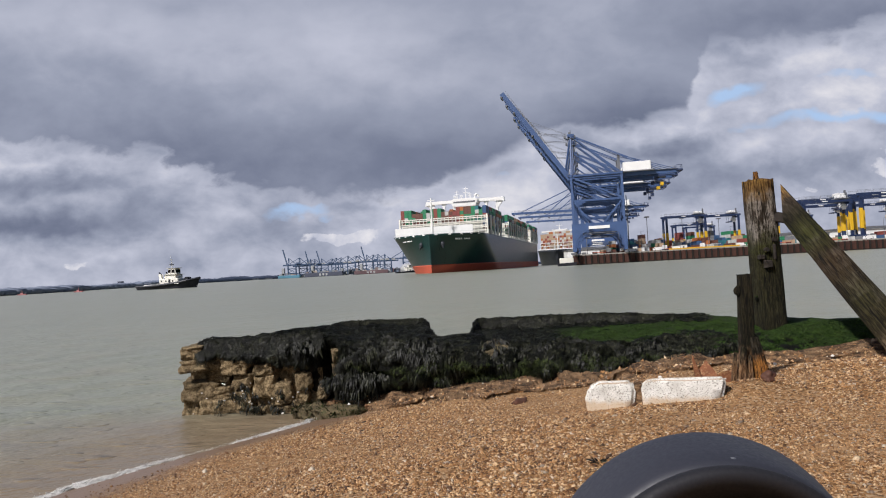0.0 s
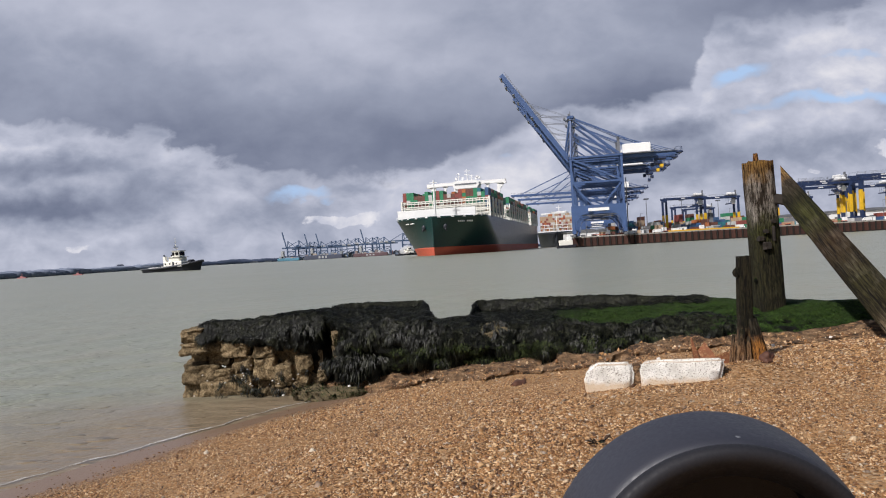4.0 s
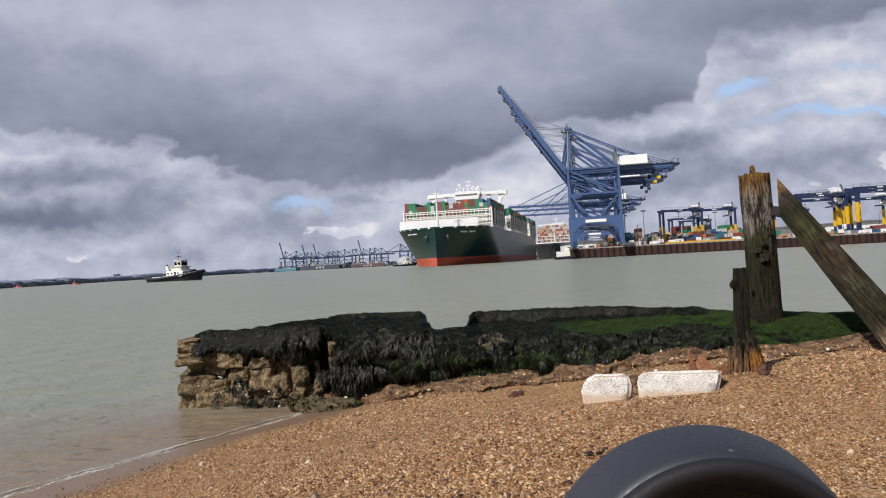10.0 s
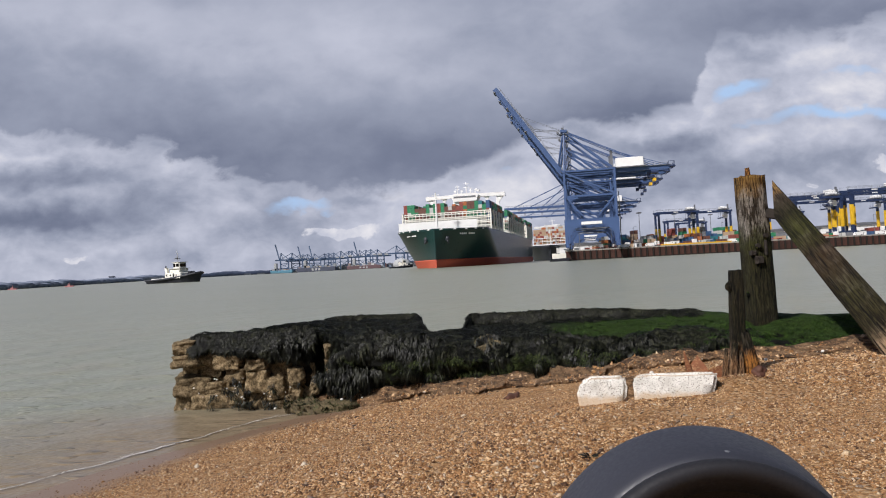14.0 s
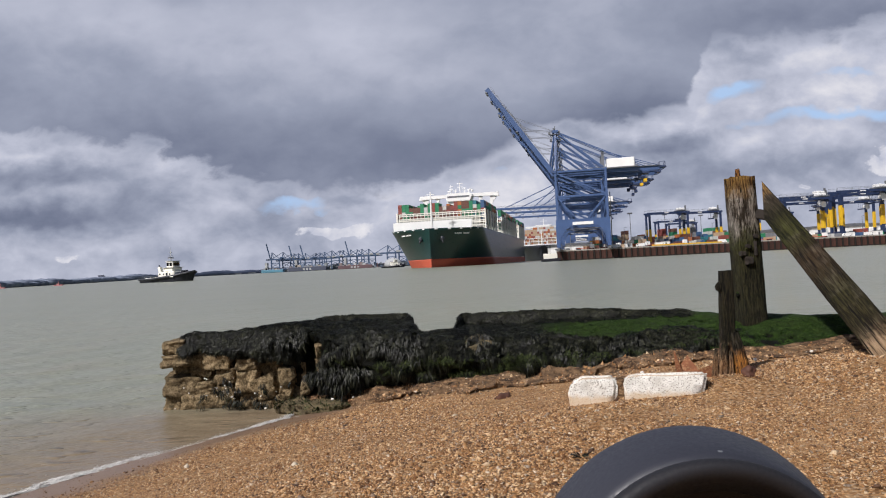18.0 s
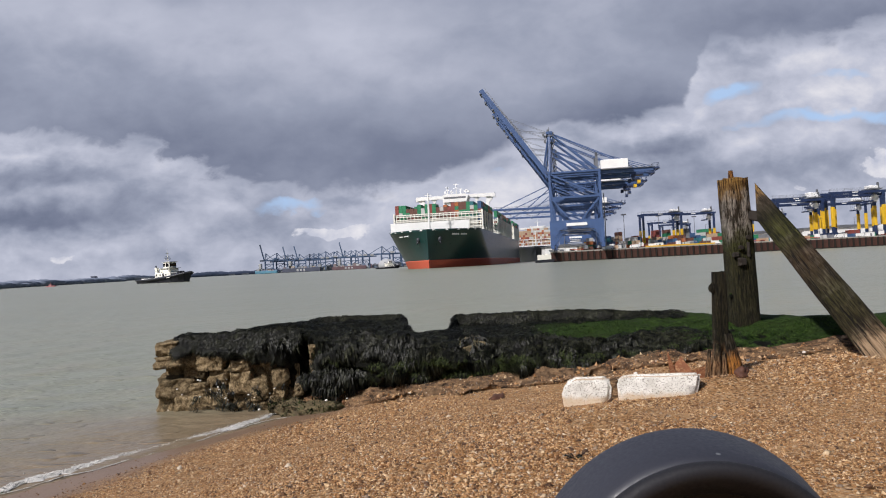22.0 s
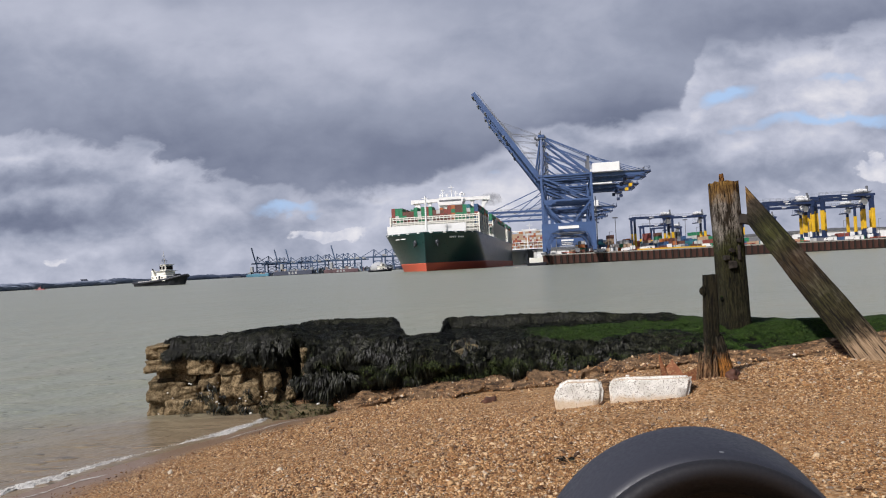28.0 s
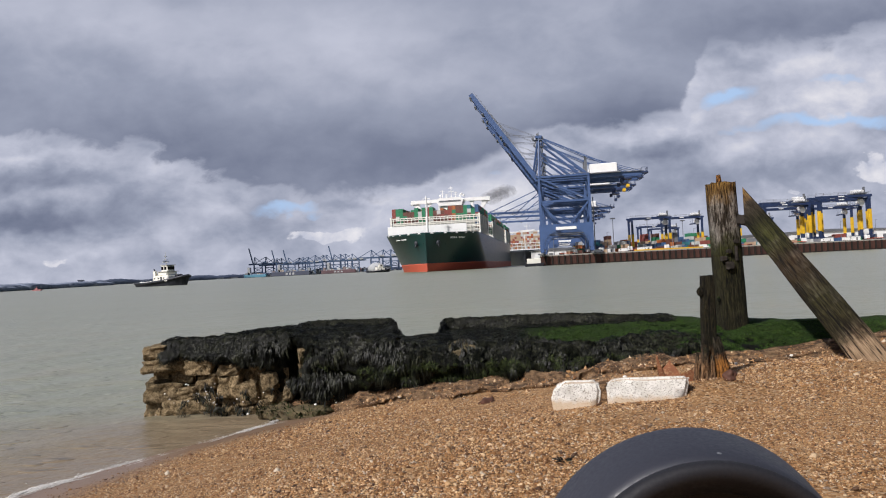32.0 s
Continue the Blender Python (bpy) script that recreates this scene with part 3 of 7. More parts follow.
MAT_BLACK_HULL = surface("black_hull_paint", (0.014, 0.016, 0.024), 0.8, dark=0.7, scale=0.3, fine=3, bump=0.05)
MAT_GREY_HULL = surface("dark_grey_hull_paint", (0.035, 0.04, 0.05), 0.5, dark=0.7, scale=0.1, fine=1, bump=0.04)
MAT_STEEL = surface("grey_steel", (0.20, 0.21, 0.23), 0.5, 0.3, dark=0.7, scale=0.4, fine=4, bump=0.04)
MAT_CONCRETE = surface("quay_concrete", (0.38, 0.35, 0.31), 0.85, dark=0.75, scale=0.2, fine=2, bump=0.2)
MAT_PILE = surface("rust_brown_sheet_piling", (0.095, 0.036, 0.024), 0.8, dark=0.35, scale=0.35, fine=3, bump=0.3, rust=(0.05, 0.028, 0.022), vary=0.25)
MAT_TIDE = surface("weed_black_piling", (0.025, 0.018, 0.014), 0.7, dark=0.5, scale=0.5, fine=3, bump=0.3)
# the far crane blue and the woods have bluish haze mixed into their colour
MAT_HAZED_BLUE = surface("hazed_crane_paint", (0.070, 0.115, 0.205), 0.6, dark=0.8, scale=0.05, fine=0.4, bump=0)
MAT_HAZED_WOOD = surface("hazed_woods", (0.200, 0.235, 0.310), 0.9, dark=0.85, scale=0.02, fine=0.1, bump=0)
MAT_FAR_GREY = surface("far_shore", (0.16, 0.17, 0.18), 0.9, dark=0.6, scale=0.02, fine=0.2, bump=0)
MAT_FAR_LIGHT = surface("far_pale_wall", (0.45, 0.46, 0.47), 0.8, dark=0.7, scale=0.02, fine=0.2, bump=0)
# paints of the far ships, lightened to carry the haze in their colour
MAT_HAZED_NAVY = surface("hazed_navy_paint", (0.075, 0.085, 0.125), 0.7, dark=0.8, scale=0.05, fine=0.3, bump=0)
MAT_HAZED_RUST = surface("hazed_rust_paint", (0.14, 0.085, 0.095), 0.7, dark=0.7, scale=0.05, fine=0.3, bump=0)
MAT_HAZED_TEAL = surface("hazed_teal_paint", (0.10, 0.26, 0.36), 0.7, dark=0.8, scale=0.05, fine=0.3, bump=0)
# red of the light vessels, paled for haze
MAT_HAZED_RED = surface("hazed_red_paint", (0.46, 0.20, 0.20), 0.7, dark=0.8, scale=0.3, fine=2, bump=0)
MAT_ORANGE = surface("orange_red_paint", (0.55, 0.12, 0.06), 0.6, dark=0.8, scale=0.1, fine=1, bump=0)
BOX_PAINT = [surface("container_" + k, c, 0.55, dark=0.7, scale=0.4, fine=4, bump=0.1) for k, c in (
    ("green", (0.035, 0.25, 0.12)), ("brown", (0.17, 0.075, 0.055)), ("red", (0.29, 0.075, 0.06)), ("blue", (0.055, 0.12, 0.25)), ("white", (0.62, 0.62, 0.60)),
    ("orange", (0.48, 0.16, 0.05)), ("grey", (0.24, 0.25, 0.27)), ("teal", (0.04, 0.20, 0.24)), ("tan", (0.50, 0.36, 0.24)))]

# the container paints once more, mixed half way to a grey-blue haze
HAZED_PAINT = [surface("far_container_" + k, c, 0.7, dark=0.8, scale=0.1, fine=1, bump=0) for k, c in (
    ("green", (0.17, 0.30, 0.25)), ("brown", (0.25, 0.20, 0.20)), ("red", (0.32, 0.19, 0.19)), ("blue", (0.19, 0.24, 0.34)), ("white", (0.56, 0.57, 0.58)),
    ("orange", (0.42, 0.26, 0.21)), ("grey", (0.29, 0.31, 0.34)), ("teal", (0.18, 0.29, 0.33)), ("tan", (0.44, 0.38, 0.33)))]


# ---------------------------------------------------------------- ground and sea
SHORE, UP = Vector((-3.59, 9.62)), Vector((0.86, -0.51))  # a point of the water's edge, and the way up the beach


def beach(x, y):
    """The height of the ground: shingle that climbs from the water, and the harbour bed beyond."""
    x, y = np.asarray(x, float), np.asarray(y, float)
    s = (x - SHORE.x) * UP.x + (y - SHORE.y) * UP.y
    s = s - 0.30 * np.clip((y - 8.5) / 2.3, 0, 1) * np.clip((-0.4 - x) / 1.4, 0, 1)
    s = s - 0.25 * np.clip((4.0 - s) / 2, 0, 1)
    z = 0.14 * np.where(s > 6.2, 6.2 + (s - 6.2) * 0.45, s)
    z = np.minimum(z, 2.1 + 0.02 * np.maximum(s - 14, 0)) + 0.018 * wavy(x, y, 1.3) * np.clip(s, 0, 1) + 0.03 * wavy(x, y, 0.35, 2.0) * np.clip(s, 0, 1)
    z = np.minimum(z, 3.5)
    wall = 12.0 - 0.36 * (x - 1.0)  # behind the slab the bed lies low
    drop = np.clip((y - wall) / 0.9, 0, 1) * (x > -2.5)
    z = z * (1 - drop) - 0.9 * drop
    bank = -0.07 * np.exp(-((x - 4.2) / 1.5) ** 2 - ((y - 8.7) / 0.7) ** 2)
    bank = bank + 0.12 * np.exp(-((x - 2.72) / 0.32) ** 2 - ((y - 6.62) / 0.40) ** 2)
    return np.maximum(z + bank, -3.0)


def polar(inner, outer, rings, spokes, lo=-180, hi=180):
    r = np.geomspace(inner, outer, rings)
    r[0] = 0 if inner < 0.1 else inner
    a = np.radians(np.linspace(lo, hi, spokes, endpoint=hi - lo < 360))
    rr, aa = np.meshgrid(r, a, indexing="ij")
    return rr * np.sin(aa), rr * np.cos(aa), rr


def ground_sheet():
    x, y, _ = polar(0.02, 4700, 330, 300)
    v = np.stack([x, y, beach(x, y)], -1).reshape(-1, 3)
    f = np.concatenate([grid_faces(330, 300, wrap=True)])
    me = array_mesh("ground", v, f[:, ::-1], MAT_SHINGLE)
    return tagged(new("ground", me), "ochre flint shingle beach sloping into the sea", "beach", kind="structure")


def sea_sheet():
    x, y, r = polar(2.2, 4700, 420, 420, -75, 75)
    far = np.clip(1 - r / 120, 0, 1)
    s = (x - SHORE.x) * UP.x + (y - SHORE.y) * UP.y
    swell = 0.018 * wavy(x, y, 0.9, 1.0) + 0.010 * wavy(x, y, 3.1, 4.0) + 0.012 * np.sin(s * 3.1 + wavy(x, y, 0.5, 3.0))
    v = np.stack([x, y, swell * far * np.clip(-s, 0.15, 1)], -1).reshape(-1, 3)
    me = array_mesh("water", v, grid_faces(420, 420)[:, ::-1], MAT_SEA)
    return tagged(new("water", me), "calm silty grey-green harbour water with small ripples", "sea", kind="structure")


ground_sheet()
sea_sheet()


# ---------------------------------------------------------------- shingle
def pebbles():
    rng = np.random.default_rng(5)
    octa = np.array([(1, 0, 0), (0, 1, 0), (-1, 0, 0), (0, -1, 0), (0, 0, 1), (0, 0, -1)], float)
    tri = np.array([(0, 1, 4), (1, 2, 4), (2, 3, 4), (3, 0, 4), (1, 0, 5), (2, 1, 5), (3, 2, 5), (0, 3, 5)])
    n = 260000
    d = 2.6 + 8.6 * rng.random(n) ** 1.25
    a = np.radians(rng.uniform(-36, 38, n))
    x, y = d * np.sin(a), d * np.cos(a)
    s = (x - SHORE.x) * UP.x + (y - SHORE.y) * UP.y
    bare = wavy(x, y, 1.0, 7.0) + 0.6 * wavy(x, y, 2.3, 1.0)
    keep = (s > -0.15) & (y < 11.9 - 0.5 * (x + 1.5)) & ((bare < 0.55) | (rng.random(n) < 0.22)) & (rng.random(n) < np.clip((s + 0.10 * wavy(x, y, 2.0, 9.0) - 0.90 - 0.30 * np.clip((y - 8.5) / 2.3, 0, 1)) / 0.75, 0.02, 1))
    keep &= (y < np.interp(x, SLAB_X, FOOT_Y) + 0.15 - bank_width(x) * 0.9 + 0.08 * wavy(x, y, 4.0, 2.0)) | (rng.random(n) < 0.03)
    x, y = x[keep], y[keep]
    n = len(x)
    size = 0.0062 * np.exp(0.42 * rng.standard_normal(n)) * (1 + 0.35 * wavy(x, y, 0.8, 5.0))
    size = np.clip(size, 0.004, 0.026)
    shape = size[:, None] * np.stack([rng.uniform(0.9, 1.5, n), rng.uniform(0.7, 1.1, n), rng.uniform(0.45, 0.8, n)], -1)
    v = octa[None] * shape[:, None] * rng.uniform(0.75, 1.2, (n, 6, 1))
    v[..., :2] += 0.25 * size[:, None, None] * rng.standard_normal((n, 6, 2))
    t = rng.uniform(0, 2 * np.pi, n)
    c, q = np.cos(t)[:, None], np.sin(t)[:, None]
    lean = rng.normal(0, 0.35, (n, 2))
    vx, vy = v[..., 0] * c - v[..., 1] * q, v[..., 0] * q + v[..., 1] * c
    vz = v[..., 2] + vx * lean[:, :1] + vy * lean[:, 1:]
    out = np.stack([vx + x[:, None], vy + y[:, None], vz + (beach(x, y) + shape[:, 2] * 0.35)[:, None]], -1).reshape(-1, 3)
    f = (tri[None] + 6 * np.arange(n)[:, None, None]).reshape(-1, 3)
    return tagged(new("shingle", array_mesh("shingle", out, f, MAT_PEBBLE)), "small ochre, tan and white flint pebbles", "shingle", kind="stuff")


# ---------------------------------------------------------------- the weedy slab
SLAB_X = (-4.62, -4.0, -3.2, -2.4, -1.9, -1.0, -0.5, -0.3, 0.3, 0.5, 1.2, 2.2, 3.15, 4.4, 5.0, 6.5, 9.5)
FOOT_Y = (12.0, 11.85, 11.7, 11.6, 11.5, 10.95, 10.6, 10.4, 10.0, 9.9, 9.55, 9.2, 9.0, 8.62, 8.38, 7.8, 6.9)
EDGE_Y = (12.05, 12.0, 12.0, 11.95, 11.9, 11.55, 11.3, 11.2, 10.85, 10.7, 10.3, 10.0, 9.85, 9.75, 9.55, 9.0, 8.1)
EDGE_Z = (1.08, 1.16, 1.17, 1.15, 1.12, 1.02, 1.0, 0.96, 0.98, 1.0, 1.0, 1.0, 1.02, 1.05, 1.06, 1.10, 1.15)
BACK_Y = (12.6, 12.75, 13.1, 14.9, 14.95, 14.85, 14.7, 12.5, 12.5, 14.1, 13.8, 13.5, 13.1, 12.1, 11.4, 10.7, 9.6)
BACK_Z = (1.13, 1.15, 1.18, 1.19, 1.2, 1.2, 1.18, 1.03, 1.03, 1.17, 1.19, 1.2, 1.2, 1.17, 1.14, 1.12, 1.12)


LIPS = ((-1.25, 0.50, 0.50, 0.36), (-0.62, 0.42, 0.36, 0.34), (0.12, 0.35, 0.52, 0.30), (0.62, 0.30, 0.62, 0.36), (1.55, 0.60, 0.42, 0.22), (-0.2, 0.9, 0.86, 0.20), (-1.6, 0.35, 0.80, 0.18), (2.5, 0.5, 0.5, 0.12))


def slab_point(x, v):
    """A place of the slab's skin: x along it, v from the foot of its face (0) over the edge (0.35) and the back (0.8) down to the sea (1)."""
    fy, ey, ez, by, bz = (sum(np.interp(x + o, SLAB_X, row) for o in (-0.06, -0.02, 0.02, 0.06)) / 4 for row in (FOOT_Y, EDGE_Y, EDGE_Z, BACK_Y, BACK_Z))
    fz = np.minimum(beach(x, fy), 0.95) - np.interp(x, (1.8, 3.4), (0.25, 0.05))
    a, b, c = np.clip(v / 0.35, 0, 1), np.clip((v - 0.35) / 0.45, 0, 1), np.clip((v - 0.8) / 0.2, 0, 1)
    bulge = np.sin(np.pi * a) * 0.10
    hollow = np.interp(x, (-2.4, -2.0, -0.7, -0.5, 0.3, 0.55, 2.6, 3.6, 4.6), (0, 0.07, 0.07, 0, 0, 0.15, 0.14, 0.06, 0)) * np.clip(b / 0.22, 0, 1) * np.clip((0.90 - b) / 0.06, 0, 1)
    y = fy + (ey - fy) * a ** 1.6 - bulge + (by - ey) * b + 0.25 * c
    z = fz + (ez - fz) * np.sin(a * np.pi / 2) ** 0.9 + (bz - ez) * b ** 0.7 - hollow - 1.7 * c ** 1.3
    rough = 0.095 * wavy(x, y + z, 2.1, 0.4) + 0.045 * wavy(x, y + z, 5.3, 2.2) + 0.02 * wavy(x, y - z, 11.0, 1.2)
    y = y + (0.45 * np.exp(-((x + 2.08) / 0.12) ** 2) + 0.22 * np.exp(-((x - 0.95) / 0.13) ** 2) * (1 - a) ** 0.5 + 0.14 * np.exp(-((x + 0.35) / 0.12) ** 2)) * np.sin(np.pi * np.clip(a * 0.9 + 0.1, 0, 1))
    z = z + 0.06 * wavy(x, y, 1.5, 2.6) * np.clip(a, 0, 1) * np.clip(1 - b * 1.2, 0.15, 1) * np.clip((3.0 - x) / 2, 0, 1)
    for cx, wx, a0, out in LIPS:  # tiers that jut out over hollows
        edge = a0 + 0.05 * wavy(x, x * 0, 5.0, cx)
        y = y - out * np.exp(-((x - cx) / wx) ** 4) * np.where(a > edge, np.exp(-((a - edge) / 0.42) ** 2), np.exp(-((a - edge) / 0.05) ** 2)) * (b < 0.5) * (1 - np.clip(b * 2, 0, 1))
    rough = rough * (1 - 0.72 * b * (x > -3.4))
    return x + 0.04 * wavy(y, z, 4.0, 3.0), y - rough * (a < 1) * np.sin(np.pi * a) * 1.6 - rough * 0.3, z + rough * np.clip(a * 1.2, 0, 1)


def slab():
    rows, cols = 150, 460
    x, v = np.meshgrid(np.linspace(-4.06, 9.5, cols), np.linspace(0, 1, rows), indexing="ij")
    px, py, pz = slab_point(x, v)
    near = np.clip((-1.95 - x) / 0.2, 0, 1) * np.clip((0.34 - v) / 0.05, 0, 1)
    py = py + 0.17 * near  # the face stands back where masonry is bare
    pts = np.stack([px, py, pz], -1).reshape(-1, 3)
    end = [(-4.06, yy, zz) for yy, zz in ((12.3, -0.4),)]
    pts = np.concatenate([pts, end])
    me = array_mesh("weedy_slab", pts, grid_faces(cols, rows), MAT_ROCK)
    ob = tagged(new("weedy_slab", me), "broken masonry slab draped in dark seaweed and green alga", "rock")
    # the seaward end, closed
    bm = bmesh.new()
    ring = [bm.verts.new(p) for p in pts[:rows:3]]
    bm.faces.new(ring)
    bmesh.ops.triangulate(bm, faces=bm.faces)
    part("end_wall", bm, MAT_STONE, ob, "rough tan masonry core")
    return ob


SLAB = slab()


def masonry():
    """Bare stones of the seaward end, in broken courses."""
    rng = random.Random(11)
    meshes = []
    for k in range(9):
        bm = rounded_block(bmesh.new(), 1, 1, 1, 11, 13)
        for v in bm.verts:
            v.co += 0.10 * noise.noise_vector(v.co * 1.9 + Vector((k * 5.0, 0, 0))) + 0.055 * noise.noise_vector(v.co * 5 + Vector((0, k * 3.0, 0))) + 0.035 * noise.noise_vector(v.co * 13)
        meshes.append(finish("stone", bm, MAT_STONE, True))
    # west end, east end, foot and top of each stone, and how far it stands proud
    rows = ((-4.53, -3.92, 0.22, 0.55, 0.09), (-4.53, -4.20, -0.1, 0.26, 0.07), (-4.24, -3.92, -0.1, 0.25, 0.08), (-4.53, -3.78, 0.72, 0.93, 0.14), (-4.51, -4.15, 0.92, 1.14, 0.12),
            (-3.80, -3.34, 0.66, 0.90, 0.13), (-4.06, -3.70, 0.50, 0.74, -0.06), (-3.62, -3.29, 0.42, 0.66, 0.07), (-3.30, -2.94, 0.64, 0.82, 0.05), (-3.28, -2.92, 0.28, 0.63, 0.08),
            (-2.95, -2.64, 0.15, 0.50, 0.05), (-2.76, -2.56, 0.68, 0.88, 0.02), (-2.60, -2.34, 0.38, 0.66, 0.07), (-2.54, -2.34, 0.18, 0.40, 0.04), (-4.0, -3.64, 0.26, 0.46, 0.0),
            (-3.60, -3.28, 0.10, 0.40, 0.02), (-4.0, -3.62, -0.1, 0.24, 0.03), (-3.62, -3.26, -0.15, 0.14, 0.0), (-3.26, -2.92, -0.12, 0.26, 0.0), (-2.94, -2.62, -0.1, 0.17, 0.02),
            (-2.64, -2.36, -0.05, 0.20, 0.05), (-2.22, -2.06, 0.22, 0.42, 0.10))
    for x0, x1, z0, z1, proud in rows:
        x, w, h = (x0 + x1) / 2, x1 - x0, z1 - z0
        y = float(np.interp(x, SLAB_X, FOOT_Y)) - proud
        piece("stone", meshes[rng.randrange(9)], SLAB, pose(x, y + 0.22, (z0 + z1) / 2, rng.uniform(-5, 5), rng.uniform(-5, 5), rng.uniform(-8, 8)) @ Matrix.Diagonal((w * 1.0, 0.55, h * 1.02, 1)))
    for x, z, w, h in ((-1.92, 0.88, 0.13, 0.22), (-1.90, 0.66, 0.17, 0.20)):  # a column beyond the cleft
        piece("stone", meshes[rng.randrange(9)], SLAB, pose(x, 11.66, z, 4, -6, 12) @ Matrix.Diagonal((w, 0.3, h, 1)))
    for z, h in ((-0.06, 0.30), (0.24, 0.30), (0.73, 0.20), (0.93, 0.20)):
        for k in range(6):  # the end of the wall, round the corner
            piece("stone", meshes[rng.randrange(9)], SLAB, pose((-4.36, -4.08)[k // 3], 12.35 + 0.33 * (k % 3), z + h / 2, rng.uniform(-4, 4), 0, 90 + rng.uniform(-5, 5)) @ Matrix.Diagonal((0.34, 0.34, h * 1.04, 1)))


masonry()


def rubble():
    """The rough core between and behind the bare stones."""
    x, z = np.meshgrid(np.linspace(-4.50, -2.15, 240), np.linspace(-0.3, 0.70, 120), indexing="ij")
    y = np.interp(x, SLAB_X, FOOT_Y) + 0.02 - 0.12 * crumble(x, z, 4.0, 3.0, 5, 0.6) + 0.10 * np.clip(z, 0, 1) + 0.10 * np.clip((z - 0.42) / 0.1, 0, 1) * (x < -3.6)
    me = array_mesh("rubble_core", np.stack([x, y, z], -1).reshape(-1, 3), grid_faces(240, 120)[:, ::-1], MAT_STONE)
    ob = new("rubble_core", me)
    ob.parent = SLAB
    tagged(ob, "rough brown rubble between the stones")


rubble()


def shells():
    """White barnacles and shells stuck to the bare masonry."""
    rng = random.Random(17)
    bm = bmesh.new()
    for k in range(38):
        x, z = (rng.uniform(-4.4, -2.45), abs(rng.gauss(0.28, 0.2))) if k < 24 else (rng.gauss(-3.35, 0.12), rng.gauss(0.30, 0.07))
        y = float(np.interp(x, SLAB_X, FOOT_Y)) - 0.13 + rng.uniform(-0.05, 0.03)
        r = rng.uniform(0.005, 0.018)
        bmesh.ops.create_icosphere(bm, subdivisions=1, radius=r, matrix=Matrix.Translation((x, y, z)) @ Matrix.Diagonal((1.2, 1, 0.8, 1)))
    tagged(part("barnacles", bm, MAT_SHELL, SLAB, "scattered white barnacles", True), kind="stuff")


shells()


def fronds(name, count, mat, label, where, length, width, seed, hang, clump=14):
    """Weed: narrow strips that hang down the face, or lie combed over the back."""
    rng = np.random.default_rng(seed)
    tufts = max(1, count // clump)
    x, v = (np.repeat(q, clump) for q in where(rng, tufts))
    count = len(x)
    x, v = x + rng.normal(0, 0.022, count), np.clip(v + rng.normal(0, 0.008, count), 0.02, 0.98)
    p = np.stack(slab_point(x, v), -1)
    dv, dx = 0.012, 0.03
    tv = np.stack(slab_point(x, np.clip(v - dv, 0, 1)), -1) - p
    tx = np.stack(slab_point(x + dx, v), -1) - p
    nrm = np.cross(tx, tv)
    nrm /= np.linalg.norm(nrm, axis=1, keepdims=True) + 1e-9
    nrm *= np.sign(nrm[:, 2:] - 0.6 * nrm[:, 1:2])  # outwards: up or towards the beach
    down = tv / (np.linalg.norm(tv, axis=1, keepdims=True) + 1e-9)
    side = tx / (np.linalg.norm(tx, axis=1, keepdims=True) + 1e-9)
    turn = rng.normal(0, 0.13 if hang else 0.6, count)[:, None] + np.repeat(rng.normal(0, 0.15 if hang else 0.9, tufts), clump)[:, None]
    if hang:
        down = down * 0.45 + np.array((0, -0.12, -0.7))
        down /= np.linalg.norm(down, axis=1, keepdims=True)
    way = down * np.cos(turn) + side * np.sin(turn)
    across = side * np.cos(turn) - down * np.sin(turn)
    ln = length * (rng.uniform(0.6, 1.2, count) * np.repeat(rng.uniform(0.5, 1.5, tufts), clump))[:, None]
    w = width * rng.uniform(0.6, 1.5, count)[:, None]
    lift = rng.uniform(0.004, 0.03 if hang else 0.012, count)[:, None] + (np.repeat(rng.uniform(0, 0.035 if hang else 0.010, tufts), clump))[:, None]
    steps, rows = (0.0, 0.35, 0.7, 1.0), []
    for k in steps:
        mid = p + nrm * (0.004 + lift * math.sin(math.pi * min(k * 1.1, 1))) + way * ln * k
        if hang:
            mid = mid - np.array((0, 0, 1.0)) * ln * 0.25 * k * k
        wk = w * (0.55, 1.0, 0.85, 0.25)[steps.index(k)]
        rows += [mid - across * wk / 2 + nrm * 0.003, mid + across * wk / 2 + nrm * rng.uniform(0, 0.01, count)[:, None]]
    pts = np.stack(rows, 1).reshape(-1, 3)
    quad = np.array([(0, 1, 3, 2), (2, 3, 5, 4), (4, 5, 7, 6)])
    f = (quad[None] + 8 * np.arange(count)[:, None, None]).reshape(-1, 4)
    ob = new(name, array_mesh(name, pts, f, mat))
    ob.parent = SLAB
    tagged(ob, label, kind="stuff")


def on_face(rng, n):
    x = rng.uniform(-4.2, 3.7, n)
    v = rng.uniform(0.05, 0.40, n)
    x = np.where((x > -2.20) & (x < -1.86) & (rng.random(n) < 0.75), rng.uniform(-1.8, 2.6, n), x)
    bare = (np.abs(x + 0.84) < 0.07) | (np.abs(x - 0.98) < 0.09) | (np.abs(x - 0.2) < 0.06)  # strips without weed, where black rock gives the shade of clefts
    v = np.where(bare, 0.34 + 0.06 * rng.random(n), v)
    x = np.where((crumble(x, v * 9.0, 2.2, 7.0, 3) < 0.06) & (v < 0.33) & (x > -2.0) & (x < 1.3), rng.uniform(-4.2, -2.2, n), x)  # and weedless patches whose black rock stands for shaded hollows
    v = np.where(x < -2.0, np.maximum(v, 0.30 + 0.05 * wavy(x, x, 4.0)), v)
    v = np.where(x > 2.5, 0.40 - (0.40 - v) * np.clip(1 - (x - 2.5) * 0.35, 0.12, 1), v)
    return x, v


